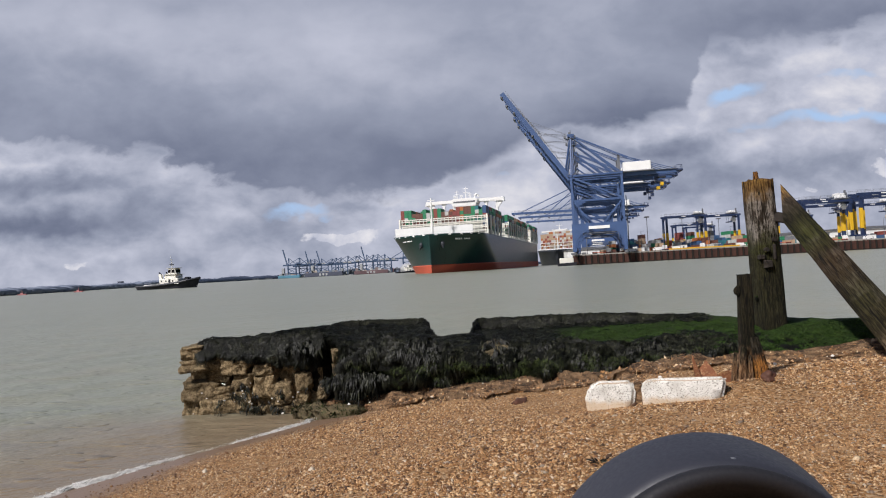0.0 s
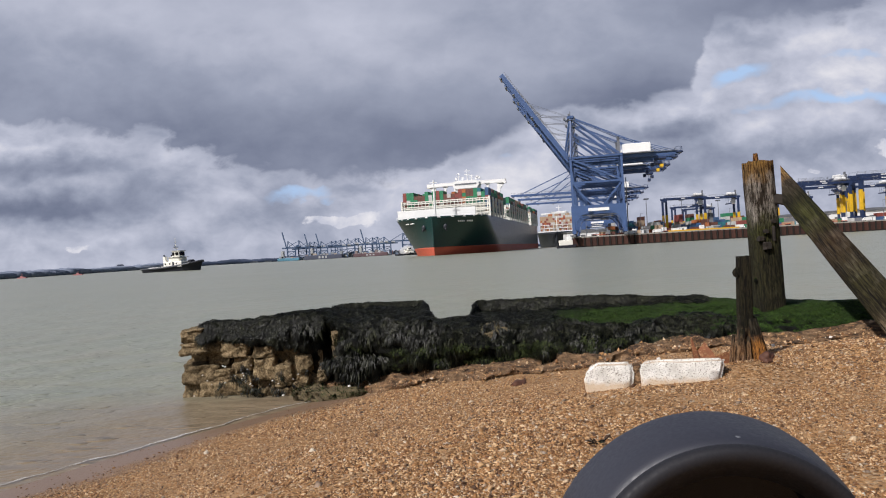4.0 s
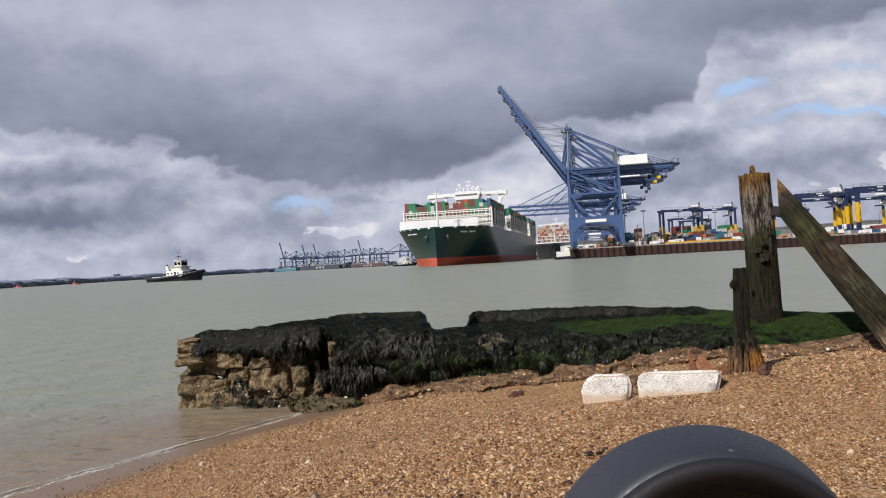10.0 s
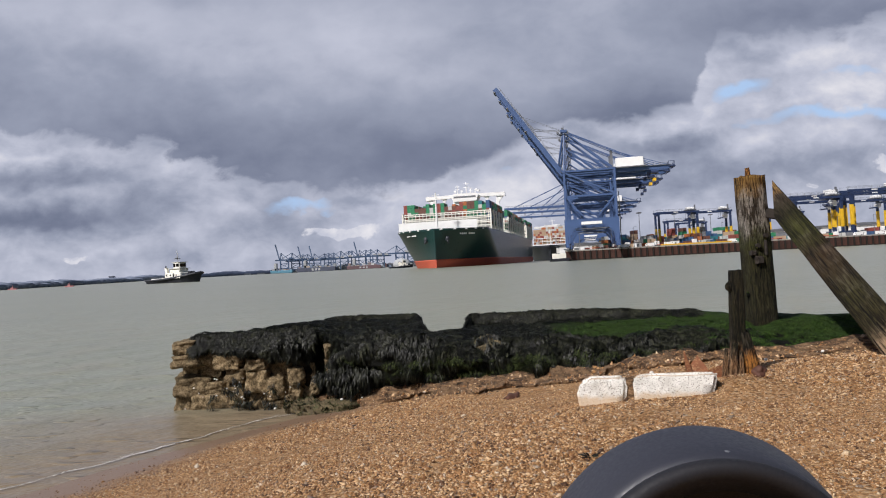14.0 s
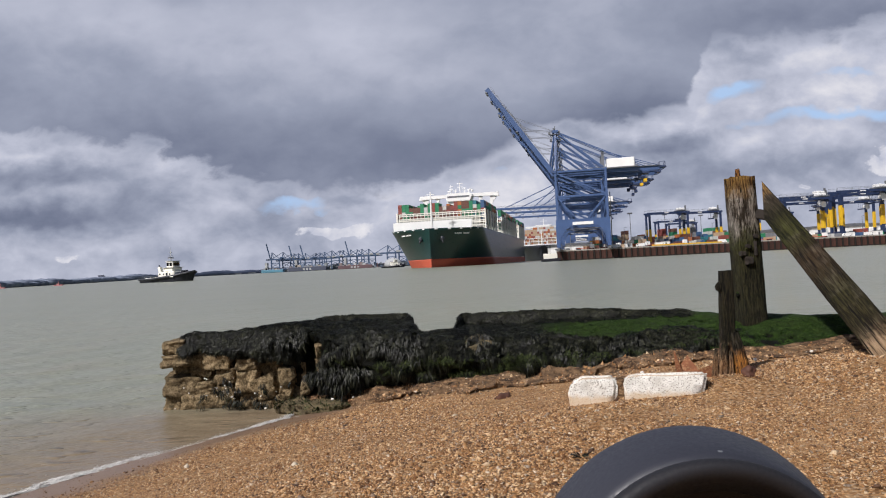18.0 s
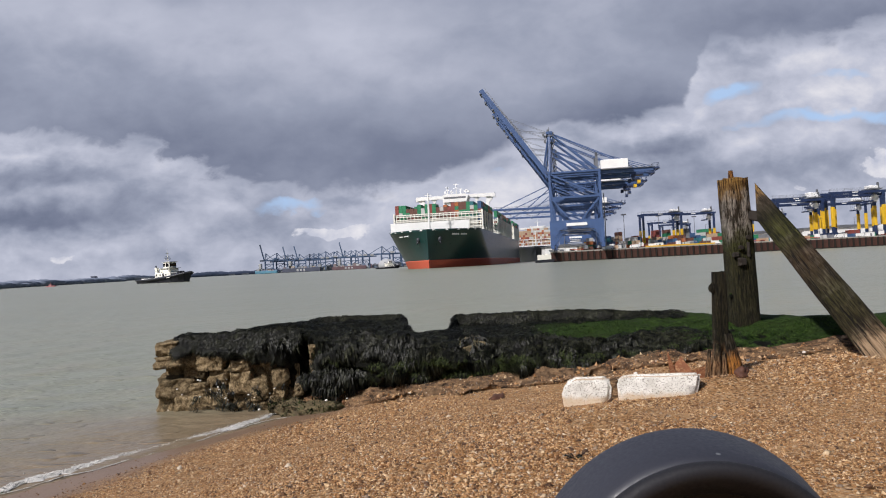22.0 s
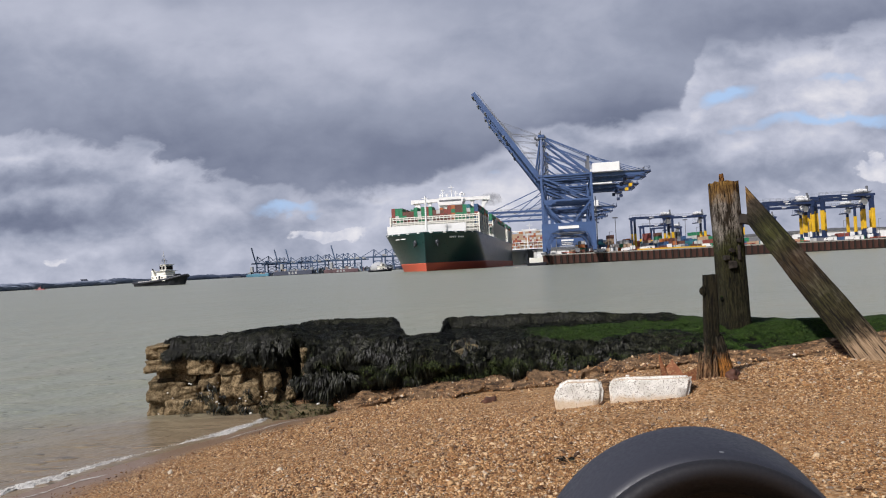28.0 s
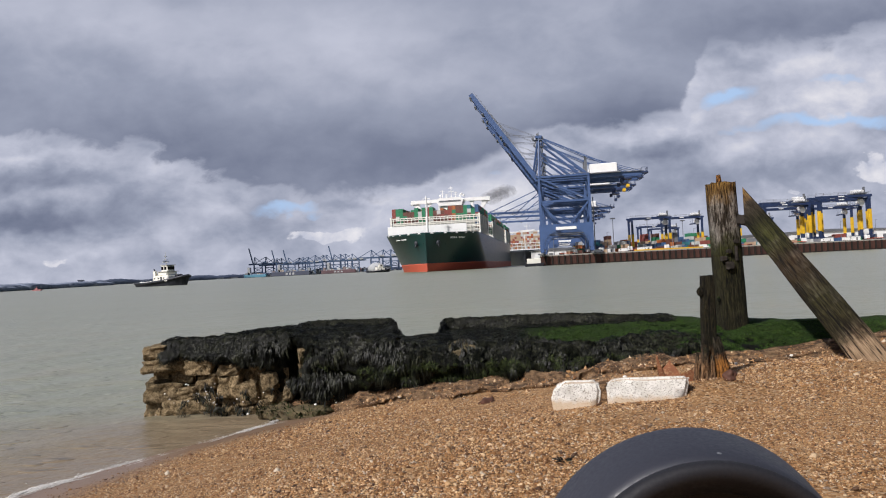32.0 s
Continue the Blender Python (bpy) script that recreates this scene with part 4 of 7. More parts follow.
def curtain():
    """Wrack that hangs from the slab's edge over the bare masonry, and tufts between the stones."""
    rng = np.random.default_rng(21)
    n = 30000
    tuft = rng.integers(0, 2200, n)
    tx, tz = rng.uniform(-4.22, -2.2, 2200), rng.random(2200)
    low = np.interp(tx, (-4.22, -3.9, -3.3, -3.0, -2.7, -2.35, -2.2, -1.9), (1.0, 0.98, 0.95, 0.90, 0.84, 0.76, 0.42, 0.25)) + 0.07 * wavy(tx, tx, 7.0, 1.0) + 0.04
    tz = low + (1.20 - low) * tz
    odd = (rng.random(2200) < 0.022) & (tx > -3.9)  # tufts in the joints below
    tz = np.where(odd, np.abs(rng.normal(0.12, 0.22, 2200)) + 0.05, tz)
    tz = np.where((tx > -2.36) & (tz < 1.0), 1.02 + 0.16 * rng.random(2200), tz)  # the dark cleft stays open
    x = tx[tuft] + rng.normal(0, 0.028, n)
    z = tz[tuft] + rng.normal(0, 0.02, n)
    y = np.interp(x, SLAB_X, FOOT_Y) - 0.07 - 0.04 * rng.random(n) - (0.09 * rng.random(2200) + 0.05 * wavy(tx, tz, 6.0, 2.0))[tuft] + np.clip(z - 0.98, 0, 1) * 1.5 + np.where(tx < -2.4, 0.0, 0.12)[tuft] - 0.05 * (tx < -3.2)[tuft]
    ln = 0.085 * (rng.uniform(0.5, 1.3, n) * rng.uniform(0.6, 1.4, 2200)[tuft])
    lean = rng.normal(0, 0.2, n) + rng.normal(0, 0.35, 2200)[tuft]
    w = 0.011 * rng.uniform(0.6, 1.5, n)
    rows = []
    for k, wk in ((0.0, 0.55), (0.35, 1.0), (0.7, 0.85), (1.0, 0.25)):
        cx, cy, cz = x + ln * lean * k, y - 0.05 * math.sin(2.6 * k) * rng.uniform(0.4, 1.0, n), z - ln * k
        rows += [np.stack([cx - w * wk / 2, cy, cz], -1), np.stack([cx + w * wk / 2, cy - rng.uniform(0, 0.008, n), cz], -1)]
    pts = np.stack(rows, 1).reshape(-1, 3)
    quad = np.array([(0, 1, 3, 2), (2, 3, 5, 4), (4, 5, 7, 6)])
    ob = new("draped_wrack", array_mesh("draped_wrack", pts, (quad[None] + 8 * np.arange(n)[:, None, None]).reshape(-1, 4), MAT_WEED))
    ob.parent = SLAB
    tagged(ob, "dark wrack draped over the masonry's edge", kind="stuff")


curtain()


def on_back(rng, n):
    x = rng.uniform(-4.25, 4.3, n)
    v = rng.uniform(0.36, 0.82, n)
    return x, np.where(x > 1.9, np.where(rng.random(n) < 0.5, 0.70 + 0.13 * rng.random(n), 0.35 + 0.10 * rng.random(n)), v)


def on_rim(rng, n):
    x = np.where(rng.random(n) < 0.7, rng.uniform(0.42, 3.9, n), rng.uniform(-2.2, -0.55, n))
    return x, 0.745 + 0.035 * rng.random(n)


def on_green(rng, n):
    x = 1.7 + 5.5 * rng.random(n) ** 0.85
    return x, np.where(x > 3.2, 0.14, 0.40) + np.where(x > 3.2, 0.50, 0.24) * rng.random(n)


fronds("hanging_wrack", 62000, MAT_WEED, "dark wet bladder wrack hanging in strands", on_face, 0.10, 0.014, 3, True)
fronds("lying_wrack", 52000, MAT_LYING_LIT, "dark wet bladder wrack lying matted", on_back, 0.055, 0.015, 4, False)
fronds("rim_wrack", 16000, MAT_WEED, "dark wrack hanging from the slab's seaward rim", on_rim, 0.10, 0.014, 14, True)
def on_foot(rng, n):
    x = np.concatenate([rng.normal(0.05, 0.30, n // 3), rng.normal(1.45, 0.40, n // 3), rng.uniform(-2.0, 3.2, n - 2 * (n // 3))])
    return x, rng.uniform(0.12, 0.21, n)


fronds("foot_alga", 9000, MAT_FOOT_ALGA, "olive-green alga at the foot of the slab", on_foot, 0.042, 0.011, 9, True)
fronds("green_alga", 22000, MAT_ALGA, "bright green alga in a short turf", on_green, 0.035, 0.010, 6, False)


def weedy_boulders():
    """Blocks that jut from the slab's face under a thatch of wrack that hangs from their brows."""
    rng = np.random.default_rng(44)
    for k, (x, y, z, w, d, h, lean, cover) in enumerate(BROWS):
        bm = bmesh.new()
        lump(bm, (w, d, h), 20 + k, 0.45, 4)
        for v in bm.verts:
            v.co += 0.05 * noise.noise_vector(v.co * 5 + Vector((k, 0, 0))) + 0.02 * noise.noise_vector(v.co * 14)
        block = part("weedy_block", bm, MAT_ROCK if cover > 0.5 else MAT_LEDGE, SLAB, "block thatched with dark wrack" if cover > 0.5 else "half bare olive-tan boulder", True)
        block.matrix_basis = pose(x, y, z, 0, lean, 0)
        me = block.data
        co, nm = np.array([v.co for v in me.vertices]), np.array([v.normal for v in me.vertices])
        ok = np.where((nm[:, 1] < 0.35) & (nm[:, 2] > -0.35))[0]
        tufts = int(480 * cover * w * h / 0.5)
        pick = np.repeat(rng.choice(ok, tufts), 14)
        n = len(pick)
        q, nn = co[pick] + rng.normal(0, 0.02, (n, 3)), nm[pick]
        down = np.array((0, 0, -1.0)) - nn * (-nn[:, 2:])
        down = down / (np.linalg.norm(down, axis=1, keepdims=True) + 0.05) * 0.6 + np.array((0, -0.25, -0.35)) * np.clip(0.6 + nn[:, 2:], 0, 1)
        side = np.stack([np.ones(n), np.zeros(n), np.zeros(n)], -1)
        turn = rng.normal(0, 0.14, (n, 1)) + np.repeat(rng.normal(0, 0.15, (tufts, 1)), 14, 0)
        way = down + side * turn
        ln = 0.095 * rng.uniform(0.5, 1.3, (n, 1)) * np.repeat(rng.uniform(0.6, 1.5, (tufts, 1)), 14, 0)
        wd = 0.0055 * rng.uniform(0.6, 1.5, (n, 1))
        lift = np.repeat(rng.uniform(0.0, 0.03, (tufts, 1)), 14, 0)
        rows = []
        for t, wk in ((0.0, 0.55), (0.35, 1.0), (0.7, 0.85), (1.0, 0.25)):
            mid = q + nn * (0.006 + lift * math.sin(3.0 * min(t * 1.1, 1))) + way * ln * t - np.array((0, 0, 0.3)) * ln * t * t
            rows += [mid - side * wd * wk, mid + side * wd * wk + nn * 0.004]
        pts = np.stack(rows, 1).reshape(-1, 3)
        quad = np.array([(0, 1, 3, 2), (2, 3, 5, 4), (4, 5, 7, 6)])
        ob = new("block_wrack", array_mesh("block_wrack", pts, (quad[None] + 8 * np.arange(n)[:, None, None]).reshape(-1, 4), MAT_WEED))
        ob.parent = block
        tagged(ob, "dark wrack hanging over the block", kind="stuff")


# place, width, depth, height and lean of each block
BROWS = ((-1.27, 11.34, 0.84, 1.06, 0.75, 0.46, -15, 1.0), (-1.45, 11.12, 0.50, 1.05, 0.55, 0.34, 3, 1.0), (-0.38, 10.82, 0.80, 1.05, 0.80, 0.52, 6, 1.0), (0.62, 10.38, 0.93, 0.50, 0.50, 0.32, 0, 0.42),
         (-2.52, 11.74, 0.97, 0.52, 0.6, 0.32, 6, 1.0), (1.62, 10.12, 0.88, 1.05, 0.60, 0.34, 2, 1.0), (0.34, 10.50, 0.72, 0.55, 0.55, 0.34, -8, 1.0), (2.45, 9.76, 0.86, 0.95, 0.55, 0.28, 0, 1.0))
weedy_boulders()


# ---------------------------------------------------------------- timbers
def timber(bm, w, d, h, seed, taper=0.0, cuts=26, split=0.012, top=0.03):
    """A worn squared baulk from z = 0 to h, with uneven sides, rounded arrises and a ragged head."""
    ring, verts = 20, []
    for k in range(cuts + 1):
        z = h * k / cuts
        row = []
        for i in range(ring):
            a = 2 * math.pi * (i + 0.5) / ring
            c, s = math.cos(a), math.sin(a)
            q = (abs(c) ** 7 + abs(s) ** 7) ** (-1 / 7)
            grow = 1 - taper * z / h
            n = noise.noise(Vector((c * 2.2 + seed, s * 2.2, z * 0.9))) * 0.5 + noise.noise(Vector((c * 6 + seed, s * 6, z * 2.0))) * 0.35
            q *= 1 + split * 4 * n
            zz = z + (top * noise.noise(Vector((c * 3, s * 3, seed))) if k == cuts else 0)
            row.append(bm.verts.new((c * q * w / 2 * grow, s * q * d / 2 * grow, zz)))
        verts.append(row)
    for lo, hi in zip(verts, verts[1:]):
        for i in range(ring):
            j = (i + 1) % ring
            bm.faces.new((lo[i], lo[j], hi[j], hi[i]))
    bm.faces.new(verts[-1])
    bm.faces.new(verts[0][::-1])
    return bm


def groyne():
    post = thing("timber_post", timber(bmesh.new(), 0.372, 0.34, 2.46, 2.0, 0.035, 40, 0.022), MAT_POST, "tall sea-worn oak groyne post with ochre lichen on its head", "post", smooth=True)
    post.matrix_basis = pose(4.71, 10.5, 0.80, 0, -1.8, 6)
    part("tenon", timber(bmesh.new(), 0.085, 0.05, 0.14, 8.0, 0.3, 6, 0.03), MAT_TORN, post, "broken tenon standing on the head", True).matrix_basis = pose(-0.03, -0.02, 2.44)
    part("tenon", timber(bmesh.new(), 0.05, 0.05, 0.10, 9.0, 0.3, 6, 0.03), MAT_POST, post, smooth=True).matrix_basis = pose(0.01, 0.03, 2.46)
    for label, x0, x1, y0, z0, z1, mat in (("dark timber cleat bolted to the post", -0.12, -0.01, -0.225, 1.16, 1.27, MAT_TIE), ("pale worn cleat head", -0.09, -0.01, -0.205, 1.38, 1.43, MAT_POST), ("broken dark bracket", -0.19, -0.10, -0.205, 1.29, 1.36, MAT_TIE), ("dark cleat", 0.04, 0.085, -0.195, 1.28, 1.50, MAT_TIE)):
        bm = box(bmesh.new(), x0, x1, y0, -0.12, z0, z1, 0.012)
        bmesh.ops.subdivide_edges(bm, edges=list(bm.edges), cuts=2, use_grid_fill=True)
        for v in bm.verts:
            v.co += 0.014 * noise.noise_vector(v.co * 17)
        part("cleat", bm, mat, post, label)
    for x, z in ((-0.07, 1.43), (0.06, 1.57)):
        part("bolt", tube(bmesh.new(), (x, -0.22, z), (x, -0.10, z), 0.032, sides=8), MAT_TIE, post, "corroded bolt")
    for x, z, s in ((-0.20, 0.72, 0.06), (0.19, 0.62, 0.06), (0.18, 0.98, 0.05)):
        bm = bmesh.new()
        lump(bm, (s, s * 0.9, s * 1.5), z * 9, 0.3, 2, (x, -0.03, z))
        part("barnacle_crust", bm, MAT_ROCK, post, "knobbly dark crust", True)

    top, foot = Vector((4.785, 10.2, 3.025)), Vector((4.705, 6.88, 0.737))
    length = (top - foot).length
    bm = timber(bmesh.new(), 0.350, 0.30, length + 0.5, 5.0, -0.03, 56, 0.022, 0.02)
    way = (top - foot).normalized()
    across = way.cross(EYE - (top + foot) / 2).normalized()
    stand = Matrix.Translation(foot) @ Matrix((across, way.cross(across), way)).transposed().to_4x4()
    # the head is sawn off upright, beside the post
    saw, side = Vector((4.832, 10.2, 3.0)), Vector((-1.0, 0.474, 0.0)).normalized()
    cut = bmesh.ops.bisect_plane(bm, geom=list(bm.verts) + list(bm.edges) + list(bm.faces), plane_co=stand.inverted() @ saw, plane_no=stand.to_3x3().inverted() @ side, clear_outer=True)
    bmesh.ops.contextual_create(bm, geom=[e for e in cut["geom_cut"] if isinstance(e, bmesh.types.BMEdge)])
    worn = Vector((0.4751, 1.0, 0.0925)).cross(Vector((0.517, 1.0, 0.0418)))  # and its tip worn down
    worn = worn if worn.z > 0 else -worn
    cut = bmesh.ops.bisect_plane(bm, geom=list(bm.verts) + list(bm.edges) + list(bm.faces), plane_co=stand.inverted() @ EYE, plane_no=stand.to_3x3().inverted() @ worn, clear_outer=True)
    bmesh.ops.contextual_create(bm, geom=[e for e in cut["geom_cut"] if isinstance(e, bmesh.types.BMEdge)])
    brace = thing("timber_brace", bm, MAT_BRACE, "slanting weathered oak brace, bare and tan at its foot", "timber", smooth=True)
    brace.matrix_basis = stand
    back = brace.matrix_basis.inverted()
    bm = beam(bmesh.new(), (4.80, 10.38, 2.70), (5.06, 10.20, 2.62), 0.12, 0.15)
    bmesh.ops.bevel(bm, geom=list(bm.edges), offset=0.02, segments=2, affect="EDGES")
    bmesh.ops.transform(bm, matrix=back, verts=bm.verts)
    part("tie", bm, MAT_TIE, brace, "dark short tie to the post")
    part("bolt", tube(bmesh.new(), (0.02, -0.15, length - 0.45), (0.02, -0.10, length - 0.45), 0.014), MAT_TIE, brace, "dark corroded bolt")

    stump = thing("timber_stump", timber(bmesh.new(), 0.155, 0.14, 1.17, 12.0, 0.18, 30, 0.03, 0.04), MAT_STUMP, "rotted split stump, orange at its torn foot", "stump", smooth=True)
    stump.matrix_basis = pose(3.02, 7.36, 0.80, 0, 1.4, 0)
    for x, w, h, tilt, sd, mat in ((-0.12, 0.13, 0.50, 6, 3.0, MAT_STUMP), (0.15, 0.19, 0.62, -10, 7.0, MAT_TORN), (-0.19, 0.06, 0.42, 4, 1.0, MAT_STUMP), (-0.02, 0.08, 0.40, 2, 5.0, MAT_STUMP), (0.08, 0.07, 0.46, -6, 9.0, MAT_TORN)):
        part("splinter", timber(bmesh.new(), w, 0.11, h, sd, 0.6, 14, 0.05, 0.05), mat, stump, "torn orange-brown splinter", True).matrix_basis = pose(x, -0.08, -0.07, 0, tilt)
    bm = bmesh.new()
    lump(bm, (0.07, 0.08, 0.12), 4, 0.4, 2, (-0.08, -0.02, 1.01))
    part("knot", bm, MAT_STUMP, stump, smooth=True)


groyne()


def beach_finds():
    """Blocks, stones, iron and scraps lying on the shingle."""
    faces = (((-0.22, -0.20), (-0.235, 0.00), (-0.20, 0.075), (-0.13, 0.125), (0.20, 0.130), (0.235, 0.06), (0.215, -0.08), (0.19, -0.20)),
             ((-0.36, -0.20), (-0.375, 0.05), (-0.345, 0.09), (-0.27, 0.115), (0.36, 0.118), (0.375, 0.08), (0.355, -0.01), (0.31, -0.20)))
    for x, y, turn, face, seed in ((1.50, 6.90, -13, faces[0], 1), (2.115, 6.66, -15, faces[1], 2)):
        bm = prism(bmesh.new(), face, -0.20, 0.20)
        bmesh.ops.bevel(bm, geom=list(bm.edges), offset=0.028, segments=3, affect="EDGES")
        bmesh.ops.triangulate(bm, faces=list(bm.faces))
        bmesh.ops.subdivide_edges(bm, edges=[e for e in bm.edges if e.calc_length() > 0.06], cuts=4, use_grid_fill=True)
        bmesh.ops.triangulate(bm, faces=list(bm.faces))
        for v in bm.verts:
            v.co += 0.014 * noise.noise_vector(v.co * 6 + Vector((seed * 4.0, 0, 0))) + 0.006 * noise.noise_vector(v.co * 30)
        ob = thing("painted_block", bm, MAT_BLOCK, "white-painted stone block with worn speckled face, half sunk in shingle", "block", "white blocks in the beach", True)
        ob.matrix_basis = pose(x, y, float(beach(x, y - 0.2)) + (0.09, 0.065)[seed - 1], -9, 0, turn)
    bm = box(bmesh.new(), -0.055, 0.055, -0.16, 0.18, -0.2, 0.10, 0.02)
    bmesh.ops.subdivide_edges(bm, edges=list(bm.edges), cuts=6, use_grid_fill=True)
    for v in bm.verts:
        v.co += 0.02 * noise.noise_vector(v.co * 14)
    joint = thing("mortar_joint", bm, MAT_SILT, "tan crumbling mortar standing between the white blocks", "mortar", smooth=True)
    joint.matrix_basis = pose(1.755, 6.84, float(beach(1.755, 6.64)) + 0.065, -9, 4, -14)
    for name, label, mat, x, y, size, seed, sink in (
            ("dark_stone", "dark red-brown stone resting on shingle", MAT_DARK_STONE, 2.93, 6.66, (0.17, 0.10, 0.12), 3, 0.25),
            ("flat_stone", "flat dark stone bedded in sandy silt", MAT_DARK_STONE, 0.74, 8.35, (0.30, 0.18, 0.11), 5, 0.5),
            ("mossy_ledge", "low flat ledge crusted with olive weed", MAT_LEDGE, -1.93, 11.02, (1.30, 0.52, 0.20), 8, 0.30),
            ("submerged_stone", "small dark stone awash at the water's edge", MAT_DARK_STONE, -4.05, 11.1, (0.16, 0.14, 0.16), 16, -0.35)):
        bm = bmesh.new()
        if max(size) > 0.5:
            rounded_block(bm, *size, 5, 26)
        else:
            lump(bm, size, seed, 0.6 if max(size) < 0.5 else 0.7, 3 if max(size) < 0.5 else 5)
        if max(size) > 0.5:
            for v in bm.verts:
                v.co += 0.06 * noise.noise_vector(v.co * 4 + Vector((seed, 0, 0))) + 0.03 * noise.noise_vector(v.co * 13) + 0.015 * noise.noise_vector(v.co * 33)
        ob = thing(name, bm, mat, label, "stone", smooth=True)
        ob.matrix_basis = pose(x, y, float(beach(x, y)) + size[2] * (0.5 - sink), 0, 0, -28 if size[0] > 0.5 else 15 * seed)
        if name == "mossy_ledge":
            r = np.random.default_rng(8)
            n = 1700
            hit = [ob.data.vertices[i].co for i in r.integers(0, len(ob.data.vertices), n)]
            q = np.array([tuple(c) for c in hit if c.z > 0.0]) + r.normal(0, 0.012, (sum(c.z > 0.0 for c in hit), 3))
            d = r.normal(0, 0.03, q.shape) + np.array((0, -0.02, 0.004))
            w = np.stack([-d[:, 1], d[:, 0], d[:, 2] * 0], -1) * 0.18
            pts = np.stack([q - w, q + w, q + d + w * 0.4 + (0, 0, 0.012), q + d - w * 0.4 + (0, 0, 0.010)], 1).reshape(-1, 3)
            tuft = new("ledge_alga", array_mesh("ledge_alga", pts, np.arange(len(pts)).reshape(-1, 4), MAT_FOOT_ALGA))
            tuft.parent = ob
            tagged(tuft, "olive-green alga over the ledge", kind="stuff")
    rng = random.Random(2)
    for x, y in ((-1.62, 10.85), (-1.28, 10.6), (-2.75, 11.3), (1.62, 7.75), (3.55, 7.9), (1.75, 7.62), (-2.2, 11.2), (4.4, 8.3), (2.3, 8.0)):
        bm = bmesh.new()
        s = rng.uniform(0.025, 0.05)
        lump(bm, (s, s, s * 0.7), x * 5, 0.3, 2)
        ob = thing("white_pebble", bm, MAT_SHELL, "bleached white pebble lying on silt", "stone", smooth=True)
        ob.matrix_basis = pose(x, y, float(beach(x, y)) + 0.03 + (0.12 if y > 9.5 else 0.02), 0, 0, rng.uniform(0, 90))
    iron = thing("rusted_plate", None, None, "torn rusted iron plate stubs stuck in the beach", "scrap iron")
    iron.matrix_basis = pose(2.74, 7.36, float(beach(2.74, 7.36)) - 0.02)
    for x, w, h, d, lean, turn in ((-0.20, 0.06, 0.32, 0.02, -2, 10), (-0.10, 0.26, 0.25, 0.05, -6, -12), (0.06, 0.28, 0.15, -0.02, 12, 8), (0.17, 0.15, 0.20, 0.06, 4, -20), (-0.02, 0.30, 0.09, -0.06, 3, 4)):
        bm = prism(bmesh.new(), ((-w / 2, -0.08), (w / 2, -0.08), (w * 0.35, h * 0.4), (w * 0.05, h), (-w * 0.2, h * 0.75), (-w * 0.42, h * 0.5)), -0.012, 0.012)
        part("plate", bm, MAT_RUST, iron, "rust-orange torn iron").matrix_basis = pose(x, d, 0.0, -24, lean, turn)
    bm = bmesh.new()
    for k in range(14):
        a = k * 0.9
        beam(bm, (0.02 * math.cos(a), 0.02 * math.sin(a), 0.012), (0.045 * math.cos(a) * (1 + 0.5 * (k % 3)), 0.035 * math.sin(a), 0.012 + 0.008 * (k % 4)), 0.012, 0.004)
    scrap = thing("weed_scrap", bm, MAT_WEED, "dried black scrap of seaweed on the shingle", "seaweed")
    scrap.matrix_basis = pose(0.90, 4.62, float(beach(0.90, 4.62)) + 0.012)


def bank_width(x):
    """How far the bank reaches from the slab's foot, at x along it."""
    return np.interp(x, (-2.6, -2.0, -1.2, 0.6, 1.2, 2.2, 3.0, 5.0), (0.35, 0.65, 0.70, 1.0, 1.0, 0.85, 0.65, 0.6))


